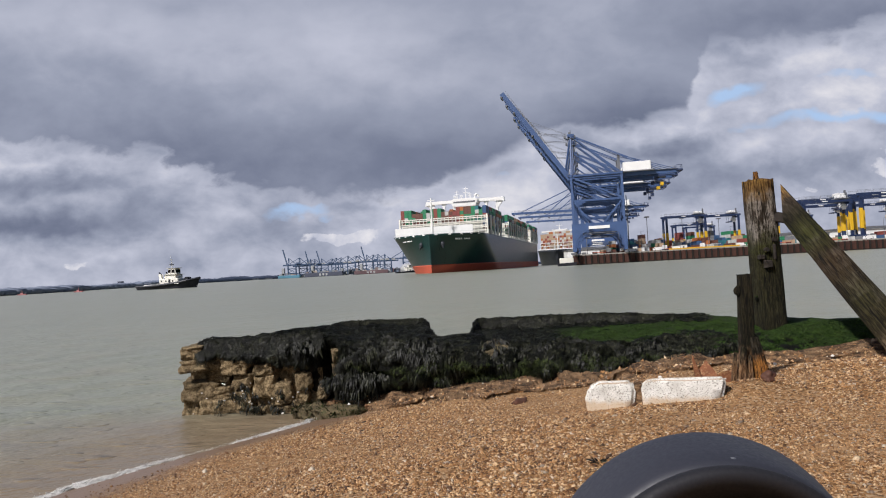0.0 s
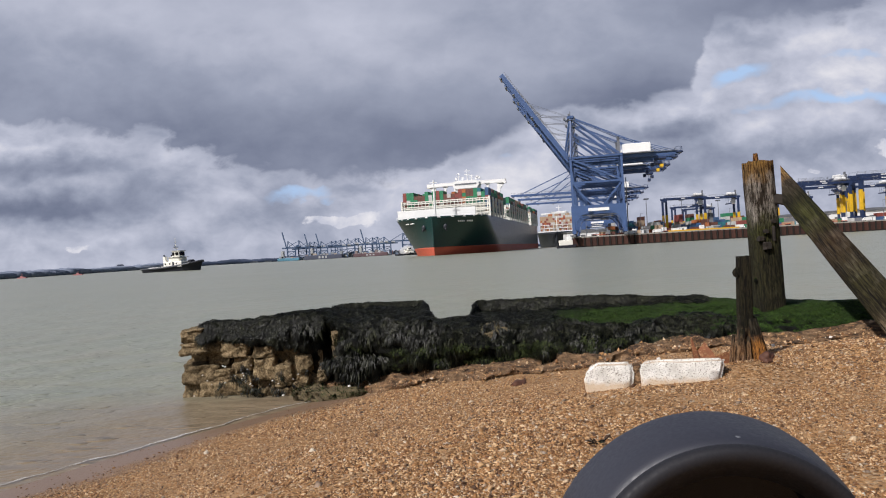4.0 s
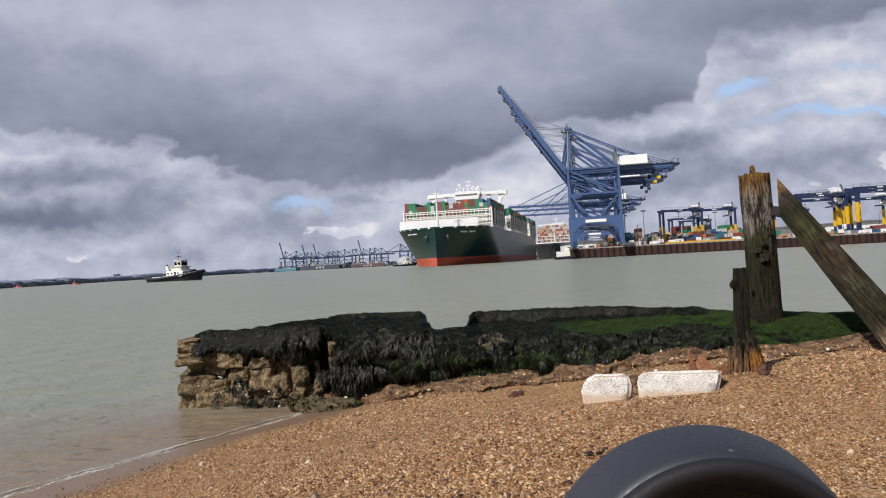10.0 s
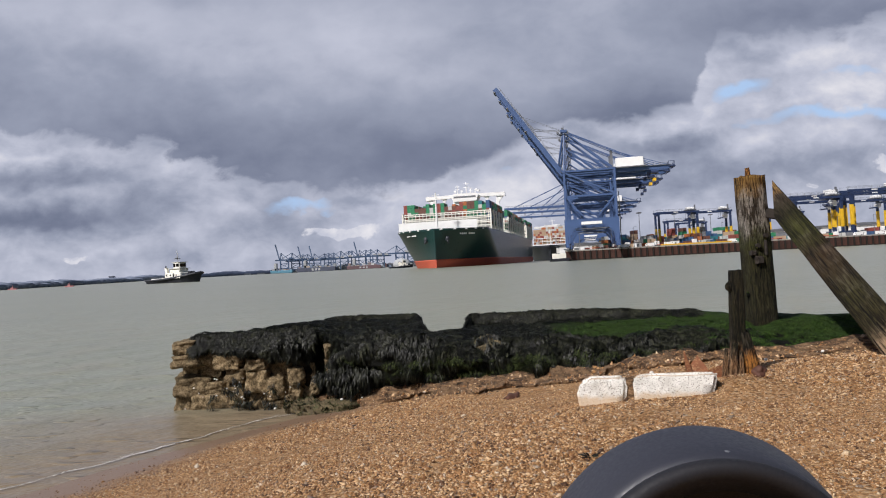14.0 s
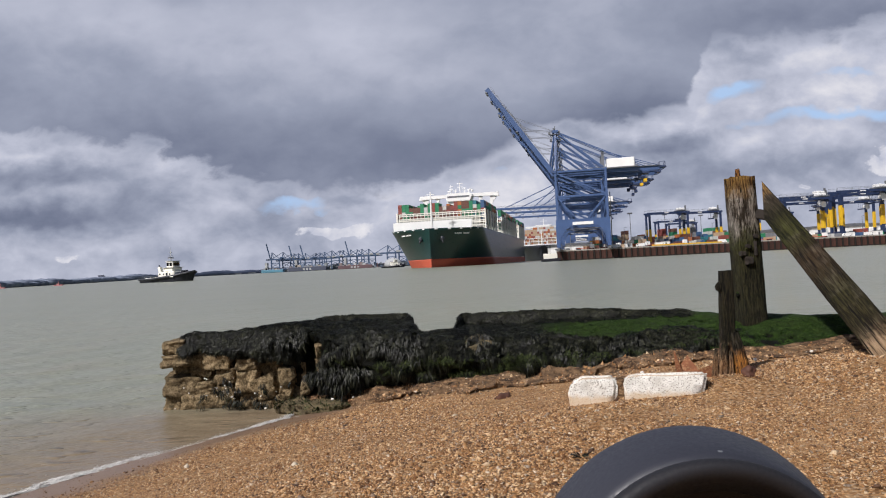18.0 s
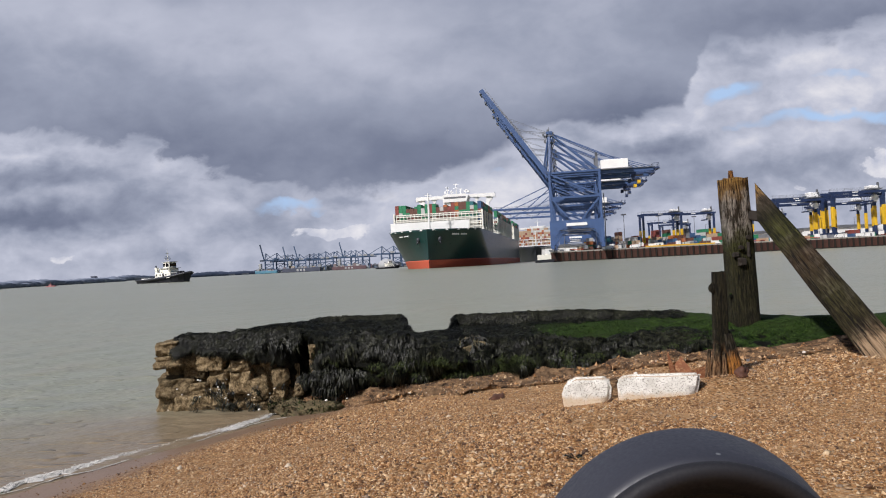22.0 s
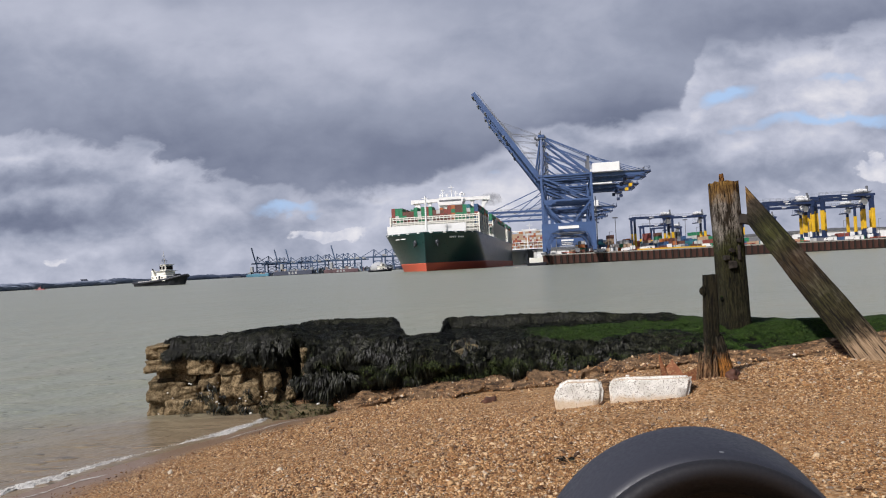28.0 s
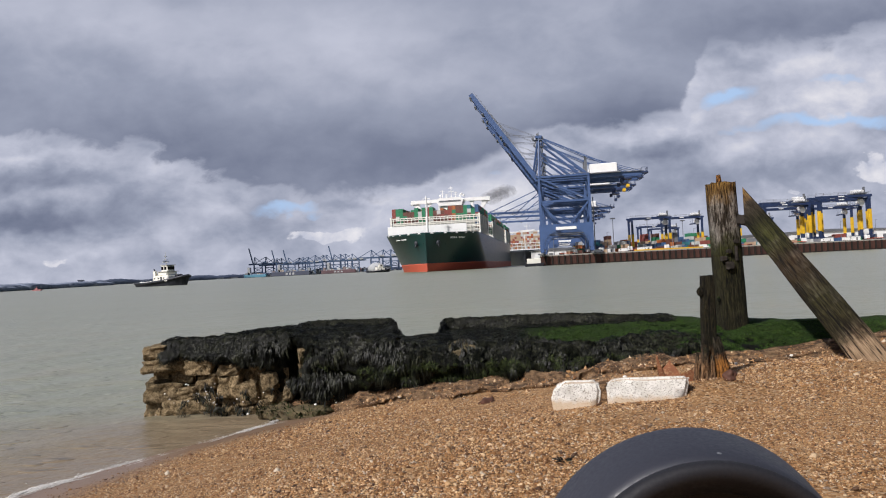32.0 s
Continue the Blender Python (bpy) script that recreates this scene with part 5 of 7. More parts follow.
def silt_bank():
    """A crumbling bank of silt, stones and roots between the slab's face and the shingle."""
    def surface_at(x, t):
        foot = np.interp(x, SLAB_X, FOOT_Y) + 0.15
        wide = bank_width(x)
        y = foot - wide * t - 0.07 * crumble(x, t, 2.6, 1.0) * t
        lump_at = crumble(x, y, 2.2, 3.0, 5, 0.55)
        scarp = 0.5 + 0.5 * np.tanh((0.72 + 0.40 * crumble(x, x * 0, 2.4, 6.0, 4) - t) * 40)  # a low broken scarp above the shingle
        step = 0.5 + 0.5 * np.tanh((0.40 + 0.30 * crumble(x, x * 0, 3.4, 16.0, 4) - t) * 45)  # and a second one under the weed
        lip = 0.72 + 0.40 * crumble(x, x * 0, 2.4, 6.0, 4)
        some = np.clip(0.6 + 2.0 * crumble(x, x * 0, 1.6, 26.0, 3), 0, 1)
        y = y - 0.055 * some * np.exp(-((t - lip + 0.03) / 0.035) ** 2) + 0.05 * some * np.exp(-((t - lip - 0.035) / 0.035) ** 2)  # the lip overhangs
        rise = 0.09 * (1 - t) ** 1.3 + scarp * (0.065 + 0.035 * crumble(x, x * 0, 1.7, 8.0, 3)) + step * (0.055 + 0.035 * crumble(x, x * 0, 2.1, 18.0, 3))
        rise = rise * np.interp(x, (-2.55, -2.2, -1.6, -0.2, 0.2, 1.0, 1.4), (0.2, 1.1, 1.0, 1.0, 0.82, 0.82, 1.0)) * np.interp(x, (1.4, 2.8, 4.3, 4.95, 6.0), (1.0, 0.7, 0.7, 1.15, 1.0))
        hole = 0.11 * np.exp(-((x - 0.80) / 0.14) ** 2 - ((y - 8.62) / 0.07) ** 2) + 0.07 * np.exp(-((x - 0.45) / 0.16) ** 2 - ((y - 9.02) / 0.05) ** 2)
        bump = 0.075 * lump_at + 0.030 * crumble(x, y, 17.0, 2.0, 3)
        return y, beach(x, y) + rise - 0.02 - 0.07 * (t > 0.97) + bump * np.sin(np.pi * np.clip(t, 0, 1)) ** 0.5 - hole
    cols, rows = 1100, 70
    x, t = np.meshgrid(np.linspace(-2.55, 6.2, cols), np.linspace(0, 1, rows), indexing="ij")
    y, z = surface_at(x, t)
    me = array_mesh("silt_bank", np.stack([x, y, z], -1).reshape(-1, 3), grid_faces(cols, rows)[:, ::-1], MAT_SILT)
    bank = tagged(new("silt_bank", me), "crumbling brown silt bank along the foot of the slab", "bank", kind="structure")
    rng = np.random.default_rng(31)
    n = 6500
    x, t = -2.3 + 8.5 * rng.random(n) ** 1.3, rng.random(n) ** 0.45
    y, z = surface_at(x, t)
    octa = np.array([(1, 0, 0), (0, 1, 0), (-1, 0, 0), (0, -1, 0), (0, 0, 1), (0, 0, -1)], float)
    tri = np.array([(0, 1, 4), (1, 2, 4), (2, 3, 4), (3, 0, 4), (1, 0, 5), (2, 1, 5), (3, 2, 5), (0, 3, 5)])
    size = np.clip(0.0070 * np.exp(0.6 * rng.standard_normal(n)), 0.004, 0.030)
    v = octa[None] * (size[:, None] * rng.uniform(0.6, 1.4, (n, 3)))[:, None] * rng.uniform(0.7, 1.3, (n, 6, 1)) + 0.25 * size[:, None, None] * rng.standard_normal((n, 6, 3))
    pts = v + np.stack([x, y, z], -1)[:, None]
    ob = new("bank_stones", array_mesh("bank_stones", pts.reshape(-1, 3), (tri[None] + 6 * np.arange(n)[:, None, None]).reshape(-1, 3), MAT_PEBBLE, smooth=False))
    ob.parent = bank
    tagged(ob, "pebbles and crumbs stuck in the silt", kind="stuff")


silt_bank()
pebbles()


def block_material():
    m, n, b = material("speckled_white_paint")
    p = coords(n)
    c = n.mix(n.span(n.noise(p, 9, 5), 0.35, 0.65), (0.56, 0.54, 0.49), (0.76, 0.74, 0.69))
    c = n.mix(n.span(n.noise(p, 95, 2, 0.5), 0.57, 0.63, 0, 0.85), c, (0.13, 0.11, 0.08))
    c = n.mix(n.span(n.noise(p, 30, 3, 0.6), 0.62, 0.67, 0, 0.6), c, (0.22, 0.19, 0.15))
    up = n.add("ShaderNodeSeparateXYZ", {0: n.add("ShaderNodeNewGeometry").outputs["Normal"]}).outputs[2]
    c = n.mix(n.span(n.math("ADD", up, n.math("MULTIPLY", n.noise(p, 12, 4), 0.4)), 0.85, 1.05, 0, 0.75), c, (0.36, 0.24, 0.13))
    z = n.add("ShaderNodeSeparateXYZ", {0: p}).outputs[2]
    c = n.mix(n.span(n.math("ADD", z, n.math("MULTIPLY", n.noise(p, 14, 4), 0.12)), -0.03, 0.02, 0.75, 0), c, (0.50, 0.36, 0.22))
    n.tree.links.new(c, b.inputs["Base Color"])
    b.inputs["Roughness"].default_value = 0.8
    n.tree.links.new(n.add("ShaderNodeBump", {"Height": n.noise(p, 60, 4), "Strength": 0.6, "Distance": 0.01}).outputs[0], b.inputs["Normal"])
    return m


MAT_BLOCK = block_material()
beach_finds()


# ---------------------------------------------------------------- surf
def foam_line(name, label, width, thick, seed, reach, count):
    """A ragged line of foam along the water's edge, about its own origin; x runs along the shore."""
    rng = np.random.default_rng(seed)
    x = rng.uniform(-reach, reach, count)
    gap = 0.55 * wavy(x, x * 0, 1.3, seed) + 0.45 * wavy(x, x * 0, 4.1, seed + 2.0)
    x = x[rng.random(count) < (0.50 + 0.75 * gap) * np.clip((2.7 - x) / 1.5, 0.05, 1)]
    n = len(x)
    lace = rng.random(n)
    y = 0.13 * wavy(x, x * 0, 1.15, seed * 2.0) + 0.045 * wavy(x, x * 0, 5.0, seed) + np.where(lace < 0.96, rng.normal(0, width * 0.55, n), rng.exponential(width * 1.2, n))
    y += 0.03 * wavy(x, y * 6, 9.0, seed)
    size = 0.3 * thick * rng.uniform(0.5, 1.5, n)
    octa = np.array([(1, 0, 0), (0, 1, 0), (-1, 0, 0), (0, -1, 0), (0, 0, 1), (0, 0, -1)], float)
    tri = np.array([(0, 1, 4), (1, 2, 4), (2, 3, 4), (3, 0, 4), (1, 0, 5), (2, 1, 5), (3, 2, 5), (0, 3, 5)])
    v = octa[None] * (size[:, None] * np.stack([rng.uniform(0.8, 2.0, n), rng.uniform(0.7, 1.3, n), rng.uniform(0.5, 1.2, n)], -1))[:, None] + 0.25 * size[:, None, None] * rng.standard_normal((n, 6, 3))
    heap = thick * 2.2 * np.exp(-(y / (width * 1.6)) ** 2) * rng.random(n) * (0.5 + 0.5 * wavy(x, y, 3.0, seed))
    pts = v + np.stack([x, y, heap + thick], -1)[:, None]
    me = array_mesh(name, pts.reshape(-1, 3), (tri[None] + 6 * np.arange(n)[:, None, None]).reshape(-1, 3), MAT_FOAM)
    ob = tagged(new(name, me), label, "foam", kind="stuff")
    x, t = np.meshgrid(np.linspace(-reach, reach, 1500), np.linspace(-1, 1, 11), indexing="ij")  # the body of the foam
    some = 0.55 * wavy(x, x * 0, 1.3, seed) + 0.45 * wavy(x, x * 0, 4.1, seed + 2.0) + 0.35 * wavy(x, x * 0, 13.0, seed)
    half = width * np.clip(1.0 + 1.5 * some, 0, 2.4) * np.clip((2.7 - x) / 1.5, 0.12, 1)
    y = 0.13 * wavy(x, x * 0, 1.15, seed * 2.0) + 0.045 * wavy(x, x * 0, 5.0, seed) + t * half * (1 + 0.35 * wavy(x, t * 2, 21.0, seed)) + 0.01 * wavy(x, t, 33.0, 1.0)
    z = thick * (1 - np.abs(t) ** 3) * (0.8 + 0.9 * wavy(x, t * 4, 17.0, 2.0) + 0.6 * wavy(x, t * 7, 41.0, 4.0)) * np.clip(half / width, 0, 1) + 0.8 * thick - 0.06 * (half <= 0)
    body = new("foam_body", array_mesh("foam_body", np.stack([x, y, z], -1).reshape(-1, 3), grid_faces(1500, 11), MAT_FOAM))
    body.parent = ob
    tagged(body, "ragged band of foam")
    return ob


FOAM = foam_line("swash_foam", "thin lace of foam at the water's edge", 0.013, 0.0032, 3, 4.4, 9000)
SURF = foam_line("wave_foam", "white foam of a small breaking wave", 0.075, 0.016, 5, 4.6, 22000)



def crest():
    """The low swell that carries the breaking foam."""
    x, t = np.meshgrid(np.linspace(-4.0, 4.0, 90), np.linspace(-1, 1, 15), indexing="ij")
    y = t * 0.45 + 0.10 * wavy(x, x * 0, 0.9, 10.0)
    z = 0.055 * np.exp(-(t * 2.0 + 0.3) ** 2) * np.clip(1.2 - np.abs(x) / 3.6, 0, 1) * (0.7 + 0.3 * wavy(x, t, 1.1, 3.0)) - 0.018
    ob = new("wave_crest", array_mesh("wave_crest", np.stack([x, y, z], -1).reshape(-1, 3), grid_faces(90, 15), MAT_SEA))
    ob.parent = SURF
    tagged(ob, "low swell of silty water")


crest()


def swash_pose(s, z):
    """A pose for a foam line s metres up the beach from the still water's edge."""
    s += 0.40
    return pose(SHORE.x + UP.x * s + 0.1, SHORE.y + UP.y * s, z, 0, 0, 54.4)


# ---------------------------------------------------------------- the optical tube before the camera
def scope():
    """The eyepiece end of a black tube close before the lens, its rings square to the camera's line of sight."""
    at = aim(0.0, 1.0, -2.95)
    ob = thing("spotting_scope", None, None, "matt black eyepiece end of a spotting scope", "scope")

    def loft(rings, closed=False):
        bm = bmesh.new()
        rows = []
        for x, y, r, d in rings:
            rows.append([bm.verts.new(at @ Vector((x + r * math.cos(a), y + r * math.sin(a), -d))) for a in (2 * math.pi * k / 96 for k in range(96))])
        for lo, hi in zip(rows, rows[1:]):
            for i in range(96):
                j = (i + 1) % 96
                bm.faces.new((lo[i], lo[j], hi[j], hi[i]))
        if closed:
            bm.faces.new(rows[-1])
        bmesh.ops.recalc_face_normals(bm, faces=bm.faces)
        return bm

    def ring(px, py, pr, d):
        k = d / 1254.6
        return ((px - 784) * k, (441 - py) * k, pr * k, d)

    part("barrel", loft([ring(1226, 1012, 235, 0.42), ring(1228, 1020, 262, 0.34), ring(1231, 1029, 279, 0.310), ring(1233, 1033, 284, 0.300), ring(1238, 1038, 285, 0.294),
                         ring(1262, 1062, 284, 0.272), ring(1276, 1075, 279, 0.262), ring(1281, 1080, 274, 0.259), ring(1284, 1083, 264, 0.258), ring(1284, 1083, 240, 0.262)]), MAT_RUBBER, ob, "satin dark grey barrel", True)
    part("eyecup", loft([ring(1279, 1078, 266, 0.2600), ring(1284, 1083, 276, 0.256), ring(1288, 1088, 279, 0.2535), ring(1292, 1092, 279, 0.2515), ring(1296, 1097, 275, 0.250),
                         ring(1299, 1101, 265, 0.2505), ring(1298, 1102, 252, 0.254), ring(1290, 1096, 236, 0.268), ring(1284, 1090, 225, 0.275)]), MAT_EYECUP, ob, "rounded black rubber eyecup", True)
    # a pale bump put in for the highlight dot on the barrel
    bm = bmesh.new()
    bmesh.ops.create_icosphere(bm, subdivisions=2, radius=0.0017, matrix=Matrix.Translation(at @ Vector(ring(1290, 801, 0, 0.263)[:2] + (-0.263,))))
    part("highlight_dot", bm, MAT_STEEL, ob, "small pale bump for a highlight dot", True)
    part("eyepiece_lens", loft([ring(1284, 1090, 225, 0.2751), ring(1284, 1090, 120, 0.273), ring(1284, 1090, 20, 0.2725)], True), MAT_GLASS, ob, "dark coated glass", True)
    return ob


SCOPE = scope()


# ---------------------------------------------------------------- the quay
QUAY_Z = 6.2
ALONG = Vector((0.204, 0.979, 0)).normalized()  # the way along the berth, from its corner
QUAY_TURN = -11.77


def quay():
    bm = bmesh.new()
    far = 900.0
    outline = [(77, 440), (520, 440), (520, 440 + far), (77 + ALONG.x / ALONG.y * far, 440 + far)]
    lo, hi = [bm.verts.new((x, y, -3)) for x, y in outline], [bm.verts.new((x, y, QUAY_Z)) for x, y in outline]
    bm.faces.new(hi)
    for i in range(4):
        bm.faces.new((lo[i], lo[(i + 1) % 4], hi[(i + 1) % 4], hi[i]))
    bmesh.ops.recalc_face_normals(bm, faces=bm.faces)
    ob = thing("quay", bm, MAT_CONCRETE, "concrete container quay faced with rusty sheet piling", "quay", kind="structure")
    part("coping", box(bmesh.new(), 76.4, 520, 438.7, 440.6, QUAY_Z - 0.45, QUAY_Z + 0.3), MAT_CONCRETE, ob, "pale concrete coping")
    part("tide_band", box(bmesh.new(), 76.8, 520, 438.85, 439.9, -2.5, 0.9), MAT_TIDE, ob, "dark weedy tide band")
    pan = finish("pile_panel", prism(bmesh.new(), ((-1.45, 0.6), (1.45, 0.6), (1.45, QUAY_Z - 0.4), (-1.45, QUAY_Z - 0.4)), -0.5, 0.5), MAT_PILE)
    rib = finish("pile_rib", box(bmesh.new(), -0.32, 0.32, -1.1, 0.5, -1, QUAY_Z - 0.3), MAT_TIDE)
    x = 79.0
    while x < 372:
        piece("pile_panel", pan, ob, pose(x, 439.3, 0))
        piece("pile_rib", rib, ob, pose(x + 1.95, 439.3, 0))
        x += 3.9
    for k in range(26):
        p = Vector((77, 440, 0)) + ALONG * (4 + 7.0 * k)
        piece("fender", pan, ob, pose(p.x - 0.5, p.y, 0, 0, 0, QUAY_TURN - 90))
    return ob


quay()


# ---------------------------------------------------------------- ship-to-shore cranes
def shore_crane(raised):
    """A ship-to-shore gantry crane; x runs from the water's side to the land, z from the quay."""
    ob = thing("shore_crane", None, None, "tall blue container gantry crane with its boom " + ("raised" if raised else "lowered over the ship"), "crane", "cranes along the quay")
    B = MAT_CRANE
    for x in (0, 30.5):
        for y in (-9, 9):
            leg = part("leg", beam(bmesh.new(), (x, y, 3.6), (x, y * 0.72, 50), 1.35, 1.7), B, ob)
            part("bogie", box(bmesh.new(), x - 0.9, x + 0.9, y - 5, y + 5, 0, 1.6, 0.3), MAT_STEEL, leg, "dark wheel bogie")
        part("sill_beam", box(bmesh.new(), x - 1.1, x + 1.1, -12, 12, 2.0, 4.6), B, ob)
        part("cross_beam", box(bmesh.new(), x - 0.6, x + 0.6, -8, 8, 32.6, 34.0), B, ob)
        part("cross_beam", box(bmesh.new(), x - 0.7, x + 0.7, -7.6, 7.6, 48.4, 50.0), B, ob)
    for y in (-9.2, 9.2):
        q = y * 0.91
        outline = ((-1.2, 4.6), (1.3, 4.6), (1.6, 9.0), (4.4, 13.0), (7.5, 14.8), (23.0, 14.8), (26.1, 13.0), (28.9, 9.0), (29.2, 4.6), (31.7, 4.6), (31.7, 19.2), (-1.2, 19.2))
        part("portal_beam", prism(bmesh.new(), outline, q - 1.0, q + 1.0), B, ob, "deep arched blue portal beam")
        part("side_beam", beam(bmesh.new(), (0, y * 0.82, 33.5), (30.5, y * 0.82, 33.5), 1.0, 1.2), B, ob)
        part("knee_brace", beam(bmesh.new(), (0.6, y * 0.82, 33), (11.5, y * 0.88, 19.5), 0.75), B, ob)
        part("knee_brace", beam(bmesh.new(), (29.9, y * 0.82, 33), (18.5, y * 0.88, 19.5), 0.75), B, ob)
        part("side_diagonal", beam(bmesh.new(), (0.3, y * 0.73, 48.5), (30.2, y * 0.81, 34), 0.95), B, ob)
        part("top_beam", beam(bmesh.new(), (-1, y * 0.72, 49.2), (31.5, y * 0.72, 49.2), 0.9, 1.1), B, ob)
    for y in (-3.6, 3.6):
        part("girder", box(bmesh.new(), -2.5, 64, y - 0.6, y + 0.6, 47.0, 49.2), B, ob, "long box girder reaching back over the yard")
        part("apex_leg", beam(bmesh.new(), (0.2, y * 1.7, 50), (1.2, y * 0.45, 75.4), 0.9), B, ob)
        part("apex_leg", beam(bmesh.new(), (-4.0, y, 49.5), (0.8, y * 0.45, 75.0), 0.8), B, ob)
        part("back_leg", beam(bmesh.new(), (1.2, y * 0.45, 75), (29.5, y * 1.3, 50.5), 0.9), B, ob)
        part("back_leg", beam(bmesh.new(), (2.2, y * 0.6, 64), (19.5, y * 1.2, 50.0), 0.6), B, ob)
        part("backstay", beam(bmesh.new(), (1.2, y * 0.4, 75.6), (54, y, 49.5), 0.5), B, ob)
        part("backstay", beam(bmesh.new(), (1.2, y * 0.4, 75.0), (31, y, 60), 0.4), B, ob)
        part("backstay", beam(bmesh.new(), (31, y, 60), (62, y, 49.5), 0.35), B, ob)
    part("apex_head", box(bmesh.new(), -0.9, 3.2, -2.6, 2.6, 74.4, 76.2, 0.2), B, ob)
    bm = bmesh.new()
    for y in (-1.5, 1.5):
        tube(bm, (1, y, 76), (1, y, 79), 0.18)
    box(bm, -2.2, 4.2, -2.8, 2.8, 73.4, 73.7)
    part("apex_platform", bm, MAT_STEEL, ob, "grey railed platform and sheaves")
    for x0, z0 in ((-2.6, 74.6), (3.4, 74.9), (0.4, 77.0)):
        bm = tube(bmesh.new(), (x0, -2.0, z0), (x0, 2.0, z0), 0.75, sides=10)
        part("sheave", bm, MAT_STEEL, ob, "grey rope sheave")
    for x0 in (-1, 1.8):  # stair tower by the mast
        bm = bmesh.new()
        for k in range(8):
            beam(bm, (x0, 6.4 * (-1) ** k * 0.3, 51 + 3 * k), (x0 + 1.4, -6.4 * (-1) ** k * 0.3, 54 + 3 * k), 0.5, 0.18)
        part("ladder", bm, MAT_STEEL, ob, "zigzag access stair")
    bm = bmesh.new()
    for k in range(5):
        beam(bm, (32.4, -8 + 4 * (k % 2), 5 + 6 * k), (32.4, -4 - 4 * (k % 2) + 4 * (k % 2) * 0, 11 + 6 * k), 0.6, 0.2)
    part("stair", bm, MAT_STEEL, ob, "grey access stair up the leg")
    part("machinery_house", box(bmesh.new(), 31.6, 48.2, -5.5, 5.5, 49.7, 55.4, 0.25), MAT_WHITE, ob, "white machinery house")
    part("house_deck", box(bmesh.new(), 30, 50, -6.2, 6.2, 49.3, 49.9), MAT_STEEL, ob, "grey machinery deck")
    part("mast", box(bmesh.new(), 28.6, 30.2, -1.2, 1.2, 50, 61), MAT_STEEL, ob, "grey lattice mast")
    bm = bmesh.new()
    for y in (-4.6, 4.6):
        for k in range(17):
            tube(bm, (-2 + 4 * k, y, 49.2), (-2 + 4 * k, y, 50.7), 0.09, sides=5)
        beam(bm, (-2, y, 50.6), (63, y, 50.6), 0.14)
        box(bm, -2, 64, y - 0.5, y + 0.5, 49.15, 49.3)
    part("walkway", bm, MAT_STEEL, ob, "railed walkway along the girder")
    bm = box(bmesh.new(), 62.5, 66.5, -5, 5, 48.0, 48.9)
    for x, y in itertools.product((62.8, 66.2), (-4.8, 0.0, 4.8)):
        tube(bm, (x, y, 48.9), (x, y, 51.4), 0.12, sides=5)
    beam(bm, (62.8, -4.8, 51.3), (66.2, -4.8, 51.3), 0.2)
    beam(bm, (66.2, -4.8, 51.3), (66.2, 4.8, 51.3), 0.2)
    beam(bm, (63.5, -4.0, 46.2), (66.8, -4.0, 48.2), 0.5)
    part("end_platform", bm, MAT_RTG, ob, "dark railed platform at the tail")
    bm = box(bmesh.new(), 52.5, 57, -4.2, 4.2, 44.8, 46.2, 0.2)
    part("trolley", bm, MAT_RTG, ob, "dark hoist trolley")
    part("driver_cab", box(bmesh.new(), 50, 52.2, -1.2, 1.2, 43.2, 45.8, 0.3), MAT_RTG, ob, "dark driver's cab")
    part("spreader", box(bmesh.new(), 53.4, 55.2, -3.4, 3.4, 40.0, 41.8), MAT_YELLOW if raised else MAT_RTG, ob, "container spreader")
    for x, y in itertools.product((53.6, 55.0), (-2, 2)):
        part("hoist_rope", tube(bmesh.new(), (x, y, 41.7), (x + 0.3, y, 45), 0.07, sides=5), MAT_RTG, ob)
    part("sign", box(bmesh.new(), 9, 21.5, -9.75, -9.6, 15.6, 17.4), MAT_WHITE, ob, "white name board")
    part("floodlight_row", box(bmesh.new(), 5, 26, -8.0, -7.6, 12.9, 13.4), MAT_STEEL, ob)
    hinge = Vector((-1.2, 0, 48.6))
    way = Vector((-0.566, 0, 0.824)) if raised else Vector((-1, 0, 0.012))
    normal = Vector((way.z, 0, -way.x))
    if normal.z < 0:
        normal = -normal
    tip = hinge + way * 69.5
    for y in (-3.4, 3.4):
        off = Vector((0, y, 0))
        boom = part("boom", beam(bmesh.new(), hinge + off, tip + off, 1.2, 3.0 if raised else 1.9), B, ob, "long box boom")
        bm = bmesh.new()
        for k in range(17):
            a = hinge + off * 1.3 + way * (2 + 4 * k) + normal * 1.4
            tube(bm, a, a + normal * 1.3, 0.09, sides=5)
        beam(bm, hinge + off * 1.3 + normal * 2.6, tip + off * 1.3 + normal * 2.6, 0.14)
        part("boom_rail", bm, MAT_STEEL, boom, "thin grey rail")
        apex = Vector((0.6, y * 0.4, 75.6))
        if raised:
            mid = hinge + off + way * 33 + normal * 3.5
            part("forestay", beam(bmesh.new(), apex, mid, 0.28), MAT_STEEL, ob)
            part("forestay", beam(bmesh.new(), mid, hinge + off + way * 58 + normal * 1.5, 0.28), MAT_STEEL, ob)
            part("forestay", beam(bmesh.new(), apex, hinge + off + way * 46 + normal * 1.4, 0.16), MAT_STEEL, ob)
        else:
            part("forestay", beam(bmesh.new(), apex, hinge + off + way * 30 + normal, 0.42), B, ob)
            part("forestay", beam(bmesh.new(), apex, hinge + off + way * 60 + normal, 0.42), B, ob)
    for k in range(7):
        p = hinge + way * (4 + 10 * k)
        part("boom_tie", beam(bmesh.new(), p + Vector((0, -3.4, 0)), p + Vector((0, 3.4, 0)), 0.9), B, ob)
